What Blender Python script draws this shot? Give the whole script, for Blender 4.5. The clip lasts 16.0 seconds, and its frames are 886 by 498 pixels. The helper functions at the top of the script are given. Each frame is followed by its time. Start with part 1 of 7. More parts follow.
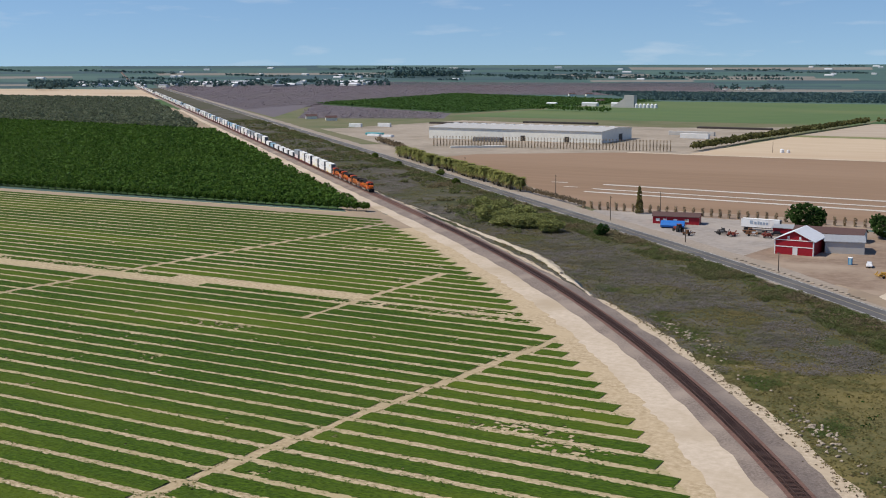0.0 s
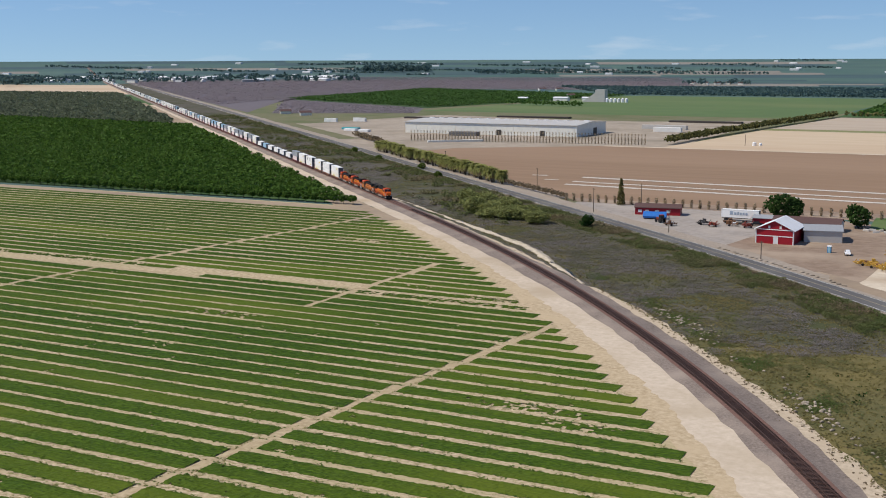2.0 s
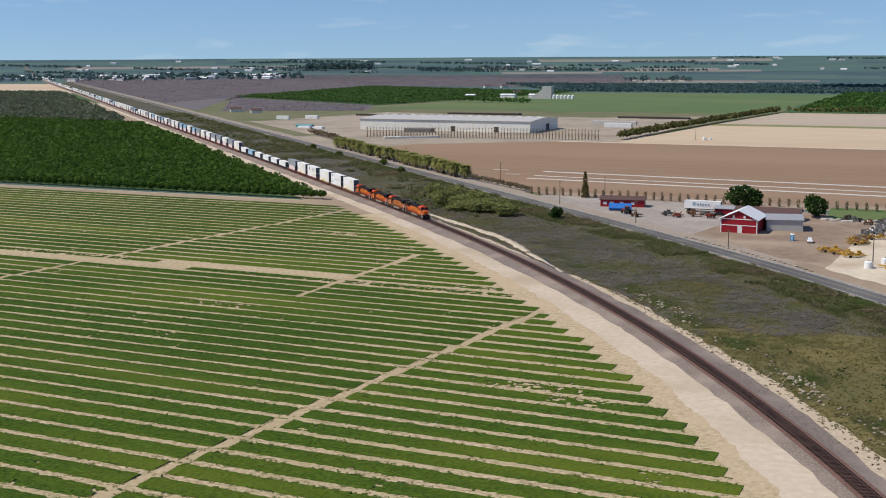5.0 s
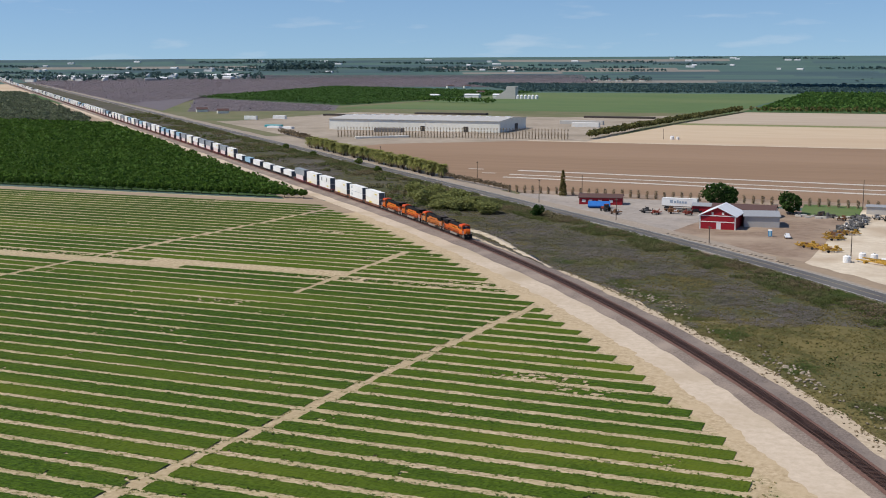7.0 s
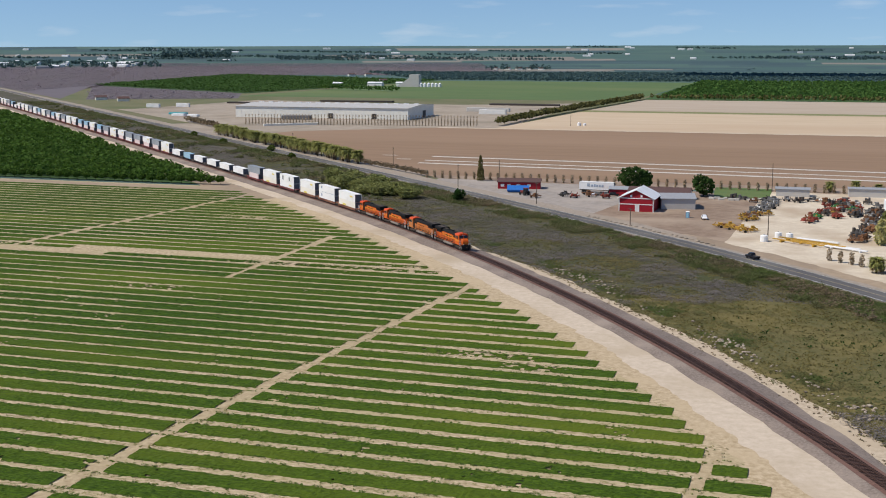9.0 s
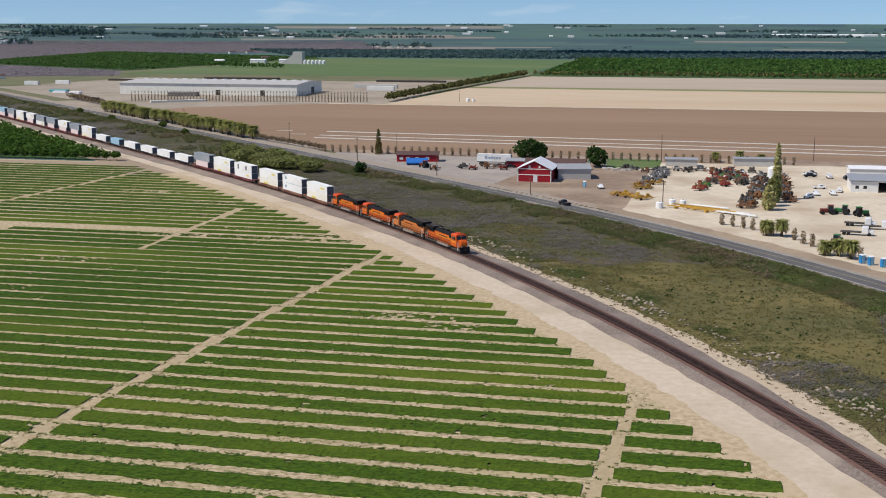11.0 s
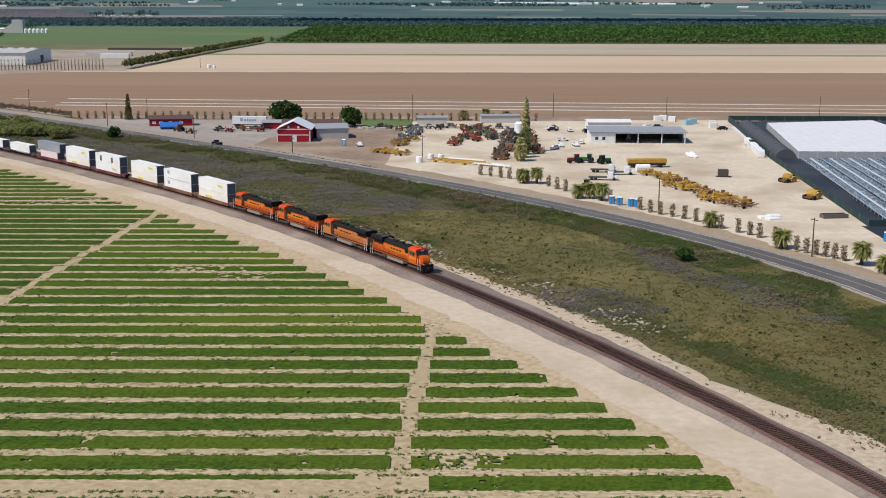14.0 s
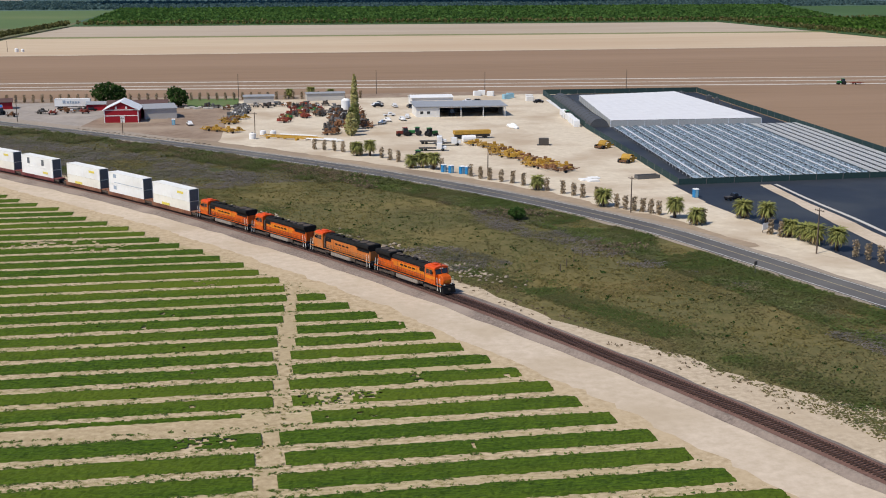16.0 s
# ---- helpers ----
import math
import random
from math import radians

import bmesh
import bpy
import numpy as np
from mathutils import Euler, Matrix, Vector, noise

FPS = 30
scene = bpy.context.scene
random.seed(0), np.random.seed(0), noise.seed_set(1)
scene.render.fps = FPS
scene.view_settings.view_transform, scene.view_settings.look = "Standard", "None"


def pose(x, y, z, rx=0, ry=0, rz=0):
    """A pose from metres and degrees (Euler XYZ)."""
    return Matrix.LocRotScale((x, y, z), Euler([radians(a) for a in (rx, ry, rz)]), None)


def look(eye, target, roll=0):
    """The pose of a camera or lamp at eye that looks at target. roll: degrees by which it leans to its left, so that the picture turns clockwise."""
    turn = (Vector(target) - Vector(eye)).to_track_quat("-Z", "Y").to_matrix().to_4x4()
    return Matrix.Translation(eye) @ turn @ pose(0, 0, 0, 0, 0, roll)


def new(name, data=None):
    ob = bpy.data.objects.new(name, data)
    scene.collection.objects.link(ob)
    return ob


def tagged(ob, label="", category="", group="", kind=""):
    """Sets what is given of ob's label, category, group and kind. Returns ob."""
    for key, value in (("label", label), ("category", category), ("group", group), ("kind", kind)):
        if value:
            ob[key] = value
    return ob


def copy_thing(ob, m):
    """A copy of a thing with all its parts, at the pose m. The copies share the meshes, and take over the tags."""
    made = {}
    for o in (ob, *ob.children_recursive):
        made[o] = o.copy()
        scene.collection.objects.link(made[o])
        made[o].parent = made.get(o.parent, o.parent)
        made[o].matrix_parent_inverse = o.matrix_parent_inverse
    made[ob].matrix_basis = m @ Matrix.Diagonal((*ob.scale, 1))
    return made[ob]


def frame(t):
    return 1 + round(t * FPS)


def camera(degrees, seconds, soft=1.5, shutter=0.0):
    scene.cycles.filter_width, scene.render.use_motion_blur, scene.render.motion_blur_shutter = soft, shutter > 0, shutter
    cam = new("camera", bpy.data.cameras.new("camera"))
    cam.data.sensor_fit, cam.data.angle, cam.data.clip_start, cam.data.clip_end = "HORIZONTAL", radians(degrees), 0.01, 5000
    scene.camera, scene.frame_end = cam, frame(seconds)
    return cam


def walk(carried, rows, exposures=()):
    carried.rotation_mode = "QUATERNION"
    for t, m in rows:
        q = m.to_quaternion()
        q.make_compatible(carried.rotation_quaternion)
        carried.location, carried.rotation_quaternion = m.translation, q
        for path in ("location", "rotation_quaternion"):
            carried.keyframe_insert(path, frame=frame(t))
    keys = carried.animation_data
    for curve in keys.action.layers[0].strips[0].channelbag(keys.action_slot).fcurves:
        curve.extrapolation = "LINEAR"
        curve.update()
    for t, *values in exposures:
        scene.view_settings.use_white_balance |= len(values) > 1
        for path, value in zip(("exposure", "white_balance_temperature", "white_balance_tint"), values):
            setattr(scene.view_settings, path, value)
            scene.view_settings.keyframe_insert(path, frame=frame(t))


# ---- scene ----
# ---- camera and its path: seconds, eye, yaw, pitch, roll ----
cam = camera(40.72, 16.0, soft=1.0)
PATH = [
    (0, 0.00, 0.00, 63.28, 28.525, -8.939, -0.127),
    (0.5, -0.77, -2.87, 63.19, 27.937, -9.006, -0.119),
    (1, -1.48, -6.07, 63.30, 27.628, -9.079, -0.137),
    (1.5, -2.11, -9.05, 63.23, 27.336, -9.110, -0.188),
    (2, -2.68, -11.81, 63.36, 26.946, -9.181, -0.197),
    (2.5, -3.71, -13.96, 63.01, 26.441, -9.203, -0.215),
    (3, -4.98, -16.03, 62.93, 25.824, -9.250, -0.205),
    (3.5, -6.21, -18.39, 62.84, 25.312, -9.269, -0.170),
    (4, -7.08, -21.09, 62.87, 24.920, -9.293, -0.229),
    (6.5, -13.84, -33.24, 62.85, 22.674, -9.267, -0.317),
    (7, -15.57, -35.63, 62.98, 22.065, -9.293, -0.299),
    (7.5, -17.59, -37.00, 62.88, 20.859, -9.333, -0.260),
    (8, -19.76, -37.91, 62.44, 19.564, -9.440, -0.260),
    (8.5, -21.78, -39.05, 61.94, 18.319, -9.619, -0.183),
    (11, -29.63, -50.54, 59.92, 11.318, -10.833, 0.067),
    (11.5, -31.39, -52.40, 59.44, 9.194, -11.107, 0.148),
    (12, -33.28, -54.05, 58.88, 6.845, -11.368, 0.236),
    (12.5, -34.99, -55.70, 58.22, 4.506, -11.629, 0.269),
    (13, -36.55, -57.45, 57.83, 2.467, -11.825, 0.361),
    (13.5, -37.71, -59.26, 57.33, 0.461, -12.004, 0.248),
    (14, -39.07, -61.62, 57.02, -1.588, -12.228, 0.184),
    (14.5, -41.19, -64.97, 56.91, -3.738, -12.444, 0.172),
    (15, -43.03, -68.46, 56.54, -5.835, -12.628, 0.177),
    (15.5, -45.14, -72.00, 56.27, -8.218, -12.825, 0.078),
    (16, -47.22, -75.82, 56.10, -10.659, -13.035, 0.020),
]
walk(cam, [(t, pose(x, y, z, 90 + pitch, 0, yaw) @ pose(0, 0, 0, 0, 0, roll)) for t, x, y, z, yaw, pitch, roll in PATH])

# ---- sky, sun, exposure ----
SUN_EL, SUN_AZ = 53.0, (-0.87, -0.49)          # height in degrees; direction towards the sun in plan
world = bpy.data.worlds.new("sky")
scene.world = world
world.use_nodes = True
wn, wl = world.node_tree.nodes, world.node_tree.links
wn.clear()
w_out, w_bg, w_sky = wn.new("ShaderNodeOutputWorld"), wn.new("ShaderNodeBackground"), wn.new("ShaderNodeTexSky")
w_sky.sky_type = "NISHITA"
w_sky.sun_disc = False
w_sky.sun_elevation = radians(SUN_EL)
w_sky.sun_rotation = math.atan2(SUN_AZ[0], SUN_AZ[1])
w_sky.air_density, w_sky.dust_density, w_sky.ozone_density = 1.0, 0.0, 4.0
w_bg.inputs["Strength"].default_value = 0.088
# the sky is read a little higher up, where it is bluer, and carries faint fair-weather clouds
w_co, w_up, w_tint = wn.new("ShaderNodeTexCoord"), wn.new("ShaderNodeVectorMath"), wn.new("ShaderNodeMix")
w_up.operation = "ADD"
w_up.inputs[1].default_value = (0, 0, 0.09)
wl.new(w_co.outputs["Generated"], w_up.inputs[0])
w_norm = wn.new("ShaderNodeVectorMath")
w_norm.operation = "NORMALIZE"
wl.new(w_up.outputs["Vector"], w_norm.inputs[0])
wl.new(w_norm.outputs["Vector"], w_sky.inputs["Vector"])
w_tint.data_type, w_tint.blend_type = "RGBA", "MULTIPLY"
w_tint.inputs["Factor"].default_value, w_tint.inputs["B"].default_value = 1.0, (1.02, 1.12, 1.26, 1)
wl.new(w_sky.outputs["Color"], w_tint.inputs["A"])
w_map, w_noise, w_ramp, w_cloud = wn.new("ShaderNodeMapping"), wn.new("ShaderNodeTexNoise"), wn.new("ShaderNodeMapRange"), wn.new("ShaderNodeMix")
w_map.inputs["Scale"].default_value = (13, 13, 75)
w_noise.inputs["Scale"].default_value, w_noise.inputs["Detail"].default_value = 1.0, 7
wl.new(w_co.outputs["Generated"], w_map.inputs["Vector"])
wl.new(w_map.outputs["Vector"], w_noise.inputs["Vector"])
w_ramp.inputs["From Min"].default_value, w_ramp.inputs["From Max"].default_value, w_ramp.inputs["To Max"].default_value = 0.58, 0.86, 0.42
wl.new(w_noise.outputs["Fac"], w_ramp.inputs["Value"])
w_cloud.data_type = "RGBA"
w_cloud.inputs["B"].default_value = (9.0, 9.4, 9.9, 1)
wl.new(w_ramp.outputs["Result"], w_cloud.inputs["Factor"])
wl.new(w_tint.outputs["Result"], w_cloud.inputs["A"])
wl.new(w_cloud.outputs["Result"], w_bg.inputs["Color"])
wl.new(w_bg.outputs["Background"], w_out.inputs["Surface"])
sun_data = bpy.data.lights.new("sun", "SUN")
sun_data.energy, sun_data.angle, sun_data.color = 4.6, radians(0.55), (1.0, 0.93, 0.82)
sun = new("sun", sun_data)
az = Vector((SUN_AZ[0], SUN_AZ[1], 0)).normalized() * math.cos(radians(SUN_EL))
SUN_DIR = Vector((az.x, az.y, math.sin(radians(SUN_EL))))
sun.matrix_world = look(SUN_DIR * 900, (0, 0, 0))
scene.view_settings.exposure = -0.05


# ---- materials ----
def surface(name, base, other=None, third=None, scale=1.0, broad=0.05, rough=0.9, metal=0.0, bump=0.0, stretch=(1, 1, 1), vary=0.0, spec=0.3):
    """A procedural material: fine grain mixes base and other, broad stains mix in third, relief from the grain; vary: lightness by object."""
    m = bpy.data.materials.new(name)
    m.use_nodes = True
    n, l = m.node_tree.nodes, m.node_tree.links
    b = n["Principled BSDF"]
    b.inputs["Roughness"].default_value, b.inputs["Metallic"].default_value = rough, metal
    b.inputs["Specular IOR Level"].default_value = spec
    other = other or tuple(v * 0.8 for v in base)
    co, mp = n.new("ShaderNodeTexCoord"), n.new("ShaderNodeMapping")
    mp.inputs["Scale"].default_value = stretch
    l.new(co.outputs["Object"], mp.inputs["Vector"])
    fine = n.new("ShaderNodeTexNoise")
    fine.inputs["Scale"].default_value, fine.inputs["Detail"].default_value, fine.inputs["Roughness"].default_value = scale, 6, 0.65
    l.new(mp.outputs["Vector"], fine.inputs["Vector"])
    ramp = n.new("ShaderNodeMapRange")
    ramp.inputs["From Min"].default_value, ramp.inputs["From Max"].default_value = 0.34, 0.66
    l.new(fine.outputs["Fac"], ramp.inputs["Value"])
    mix = n.new("ShaderNodeMix")
    mix.data_type = "RGBA"
    mix.inputs["A"].default_value, mix.inputs["B"].default_value = (*base, 1), (*other, 1)
    l.new(ramp.outputs["Result"], mix.inputs["Factor"])
    col = mix.outputs["Result"]
    if third:
        big = n.new("ShaderNodeTexNoise")
        big.inputs["Scale"].default_value, big.inputs["Detail"].default_value = broad, 5
        l.new(mp.outputs["Vector"], big.inputs["Vector"])
        r2 = n.new("ShaderNodeMapRange")
        r2.inputs["From Min"].default_value, r2.inputs["From Max"].default_value = 0.45, 0.68
        l.new(big.outputs["Fac"], r2.inputs["Value"])
        mix2 = n.new("ShaderNodeMix")
        mix2.data_type = "RGBA"
        l.new(r2.outputs["Result"], mix2.inputs["Factor"])
        l.new(col, mix2.inputs["A"])
        mix2.inputs["B"].default_value = (*third, 1)
        col = mix2.outputs["Result"]
    if vary:
        info, r3, hsv = n.new("ShaderNodeObjectInfo"), n.new("ShaderNodeMapRange"), n.new("ShaderNodeHueSaturation")
        r3.inputs["To Min"].default_value, r3.inputs["To Max"].default_value = 1 - vary, 1 + vary
        l.new(info.outputs["Random"], r3.inputs["Value"])
        l.new(r3.outputs["Result"], hsv.inputs["Value"])
        l.new(col, hsv.inputs["Color"])
        col = hsv.outputs["Color"]
    l.new(col, b.inputs["Base Color"])
    if bump:
        bp = n.new("ShaderNodeBump")
        bp.inputs["Strength"].default_value, bp.inputs["Distance"].default_value = min(1, bump * 2), bump
        l.new(fine.outputs["Fac"], bp.inputs["Height"])
        l.new(bp.outputs["Normal"], b.inputs["Normal"])
    return m


def leafy(name, base, other, island=0.35, rough=0.75, third=None, broad=0.05):
    """Foliage: the tint changes from clump to clump, and to third in broad patches."""
    m = surface(name, base, other, third, 1.5, broad, rough, spec=0.12)
    n, l = m.node_tree.nodes, m.node_tree.links
    b = n["Principled BSDF"]
    src = b.inputs["Base Color"].links[0].from_socket
    geo, r, hsv = n.new("ShaderNodeNewGeometry"), n.new("ShaderNodeMapRange"), n.new("ShaderNodeHueSaturation")
    r.inputs["To Min"].default_value, r.inputs["To Max"].default_value = 1 - island, 1 + island
    l.new(geo.outputs["Random Per Island"], r.inputs["Value"])
    l.new(r.outputs["Result"], hsv.inputs["Value"])
    l.new(src, hsv.inputs["Color"])
    l.new(hsv.outputs["Color"], b.inputs["Base Color"])
    thin, blend = n.new("ShaderNodeBsdfTranslucent"), n.new("ShaderNodeMixShader")
    l.new(hsv.outputs["Color"], thin.inputs["Color"])
    blend.inputs["Fac"].default_value = 0.38
    l.new(b.outputs["BSDF"], blend.inputs[1])
    l.new(thin.outputs["BSDF"], blend.inputs[2])
    l.new(blend.outputs["Shader"], n["Material Output"].inputs["Surface"])
    return m


M = {
    "soil": surface("pale_soil", (0.60, 0.48, 0.33), (0.25, 0.195, 0.105), (0.40, 0.33, 0.19), 1.3, 0.05, bump=0.18, stretch=(0.55, 1.6, 1), spec=0.1),
    "path": surface("trodden_path", (0.49, 0.39, 0.25), (0.30, 0.225, 0.125), (0.38, 0.30, 0.18), 0.8, 0.06, bump=0.08),
    "dirt_road": surface("pale_dirt_road", (0.58, 0.485, 0.38), (0.47, 0.385, 0.29), (0.42, 0.335, 0.235), 0.6, 0.045, bump=0.04),
    "margin": surface("trodden_margin", (0.53, 0.42, 0.285), (0.34, 0.255, 0.145), (0.47, 0.365, 0.235), 0.9, 0.1, bump=0.1),
    "crop": surface("low_green_crop", (0.074, 0.126, 0.011), (0.020, 0.043, 0.005), (0.094, 0.126, 0.013), 2.2, 0.03, 0.9, bump=0.3, stretch=(0.35, 1.6, 1), spec=0.1),
    "crop_deep": surface("deep_green_crop", (0.063, 0.115, 0.011), (0.015, 0.036, 0.004), (0.082, 0.118, 0.013), 1.6, 0.022, 0.9, bump=0.4, stretch=(0.35, 1.6, 1), spec=0.1),
    "sand": surface("pale_sand", (0.56, 0.46, 0.34), (0.36, 0.285, 0.20), (0.45, 0.36, 0.255), 0.9, 0.09, bump=0.1),
    "bank_sand": surface("bare_bank_sand", (0.55, 0.48, 0.38), (0.34, 0.28, 0.20), (0.46, 0.39, 0.30), 1.1, 0.2, bump=0.3),
    "ballast": surface("grey_ballast", (0.255, 0.205, 0.172), (0.13, 0.103, 0.088), (0.285, 0.23, 0.19), 2.2, 0.08, bump=0.15),
    "track_bed": surface("rusty_track_bed", (0.19, 0.105, 0.08), (0.10, 0.055, 0.044), (0.16, 0.09, 0.07), 2.0, 0.1, bump=0.1),
    "rail": surface("rusty_rail", (0.11, 0.06, 0.045), (0.07, 0.04, 0.03), rough=0.55, metal=0.5, scale=3),
    "tie": surface("creosoted_tie", (0.065, 0.038, 0.032), (0.04, 0.024, 0.02), scale=3, vary=0.3),
    "asphalt": surface("worn_asphalt", (0.105, 0.10, 0.10), (0.085, 0.08, 0.082), (0.135, 0.13, 0.125), 0.6, 0.04, 0.85, bump=0.01),
    "paint_white": surface("road_paint_white", (0.6, 0.6, 0.57), (0.45, 0.45, 0.42), scale=1.2),
    "paint_yellow": surface("road_paint_yellow", (0.42, 0.36, 0.20), (0.30, 0.26, 0.16), scale=1.2),
    "shoulder": surface("gravel_shoulder", (0.36, 0.305, 0.25), (0.26, 0.215, 0.17), (0.29, 0.235, 0.18), 0.8, 0.06, bump=0.05),
    "scrub_ground": surface("scrub_ground", (0.145, 0.125, 0.055), (0.082, 0.082, 0.034), (0.19, 0.150, 0.058), 0.5, 0.022, bump=0.3, spec=0.08),
    "brown_field": surface("tilled_brown_field", (0.265, 0.173, 0.108), (0.226, 0.146, 0.089), (0.29, 0.193, 0.124), 0.09, 0.006, bump=0.05, stretch=(0.12, 1.5, 1)),
    "tan_field": surface("dry_tan_field", (0.53, 0.42, 0.295), (0.48, 0.37, 0.255), (0.46, 0.34, 0.23), 0.05, 0.006, stretch=(0.3, 1.5, 1)),
    "pale_field": surface("pale_fallow_field", (0.44, 0.365, 0.285), (0.39, 0.315, 0.24), (0.36, 0.29, 0.215), 0.05, 0.008, stretch=(0.3, 1.5, 1)),
    "green_field": surface("bright_green_field", (0.098, 0.150, 0.050), (0.080, 0.128, 0.044), (0.125, 0.160, 0.060), 0.05, 0.006, stretch=(0.4, 1, 1)),
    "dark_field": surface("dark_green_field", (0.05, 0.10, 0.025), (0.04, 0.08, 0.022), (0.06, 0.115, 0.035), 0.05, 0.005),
    "bare_orchard": surface("bare_orchard_ground", (0.140, 0.120, 0.132), (0.125, 0.108, 0.118), (0.125, 0.116, 0.110), 0.08, 0.006, stretch=(1, 0.4, 1)),
    "strip_green": surface("thin_green_strip", (0.17, 0.19, 0.07), (0.22, 0.21, 0.10), scale=0.05),
    "yard": surface("pale_yard_gravel", (0.63, 0.55, 0.435), (0.52, 0.44, 0.335), (0.43, 0.34, 0.245), 0.4, 0.045, bump=0.02),
    "lot": surface("grey_lot", (0.34, 0.305, 0.275), (0.25, 0.215, 0.185), (0.38, 0.33, 0.285), 0.35, 0.05, bump=0.02),
    "brown_dirt": surface("brown_dirt_yard", (0.28, 0.205, 0.15), (0.20, 0.14, 0.098), (0.35, 0.27, 0.20), 0.3, 0.06, bump=0.02),
    "lawn": surface("short_lawn", (0.10, 0.155, 0.04), (0.08, 0.13, 0.035), (0.13, 0.16, 0.06), 0.3, 0.05),
    "wh_yard": surface("sandy_works_yard", (0.38, 0.32, 0.255), (0.29, 0.24, 0.185), (0.24, 0.20, 0.15), 0.12, 0.02),
    "groundcloth": surface("dark_ground_cloth", (0.028, 0.033, 0.045), (0.02, 0.025, 0.035), (0.05, 0.055, 0.06), 0.3, 0.04, 0.6),
    "farm_dirt": surface("brown_farm_track", (0.37, 0.285, 0.20), (0.29, 0.22, 0.15), (0.25, 0.19, 0.135), 0.4, 0.03, bump=0.03),
    "north_scrub": surface("grey_scrub_ground", (0.085, 0.080, 0.055), (0.120, 0.105, 0.092), (0.062, 0.070, 0.030), 0.5, 0.03, bump=0.4, spec=0.08),
    "verge_grass": surface("dull_verge_grass", (0.13, 0.135, 0.06), (0.17, 0.15, 0.085), (0.10, 0.12, 0.045), 0.1, 0.02),
    "cover": surface("pale_crop_cover", (0.62, 0.58, 0.52), (0.5, 0.46, 0.4), scale=0.2, rough=0.6),
    # far_green, far_dark and far: distance haze mixed into the base colour as blue
    "far_green": surface("hazed_green_field", (0.062, 0.118, 0.100), (0.052, 0.10, 0.092), (0.077, 0.132, 0.106), 0.01, 0.003),
    "far_dark": surface("hazed_dark_orchard", (0.048, 0.088, 0.094), (0.042, 0.075, 0.084), (0.058, 0.10, 0.098), 0.01, 0.003),
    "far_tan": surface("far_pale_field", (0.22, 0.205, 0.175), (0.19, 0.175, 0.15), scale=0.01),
    "far": surface("hazed_farmland", (0.070, 0.122, 0.104), (0.058, 0.105, 0.096), (0.082, 0.136, 0.112), 0.01, 0.0025, stretch=(0.4, 1.6, 1)),
}


# ---- building helpers ----
def hashed(ix, iy):
    h = np.sin(ix * 127.1 + iy * 311.7) * 43758.5453
    return h - np.floor(h)


def vnoise(x, y, size):
    """Smooth value noise between 0 and 1 for arrays of places."""
    x, y = np.asarray(x, float) / size, np.asarray(y, float) / size
    ix, iy = np.floor(x), np.floor(y)
    fx, fy = x - ix, y - iy
    fx, fy = fx * fx * (3 - 2 * fx), fy * fy * (3 - 2 * fy)
    a, b = hashed(ix, iy), hashed(ix + 1, iy)
    c, d = hashed(ix, iy + 1), hashed(ix + 1, iy + 1)
    return (a * (1 - fx) + b * fx) * (1 - fy) + (c * (1 - fx) + d * fx) * fy


def raw_mesh(name, verts, faces, material, smooth=False):
    me = bpy.data.meshes.new(name)
    me.from_pydata(np.asarray(verts).tolist(), [], faces if isinstance(faces, list) else faces.tolist())
    if material:
        me.materials.append(material)
    if smooth:
        me.polygons.foreach_set("use_smooth", [True] * len(me.polygons))
    me.update()
    return me


def structure(name, verts, faces, material, label, category="ground", kind="structure", smooth=False, parent=None):
    ob = new(name, raw_mesh(name, verts, faces, material, smooth))
    if parent:
        ob.parent = parent
        return ob
    return tagged(ob, label, category, kind=kind)


def to_mesh(name, bm, material):
    me = bpy.data.meshes.new(name)
    bm.to_mesh(me)
    bm.free()
    if material:
        me.materials.append(material)
    return me


def part(name, bm, material, parent, label=""):
    me = bm if isinstance(bm, bpy.types.Mesh) else to_mesh(name, bm, material)
    ob = new(name, me)
    ob.parent = parent
    return tagged(ob, label)


def thing(name, m, label, category, group=""):
    ob = new(name)
    ob.empty_display_size = 0.5
    ob.matrix_basis = m
    return tagged(ob, label, category, group)


def box(bm, x0, x1, y0, y1, z0, z1, bevel=0.0, taper=0.0):
    """A box in bm, its top drawn in by taper, its edges bevelled."""
    v = [bm.verts.new(p) for p in ((x0, y0, z0), (x1, y0, z0), (x1, y1, z0), (x0, y1, z0),
                                   (x0 + taper, y0 + taper, z1), (x1 - taper, y0 + taper, z1), (x1 - taper, y1 - taper, z1), (x0 + taper, y1 - taper, z1))]
    fs = [bm.faces.new([v[i] for i in q]) for q in ((3, 2, 1, 0), (4, 5, 6, 7), (0, 1, 5, 4), (1, 2, 6, 5), (2, 3, 7, 6), (3, 0, 4, 7))]
    if bevel:
        bmesh.ops.bevel(bm, geom=list({e for f in fs for e in f.edges}), offset=bevel, segments=1, affect="EDGES")
    return bm


def boxes(*rows, bevel=0.0):
    bm = bmesh.new()
    for r in rows:
        box(bm, *r, bevel=bevel)
    return bm


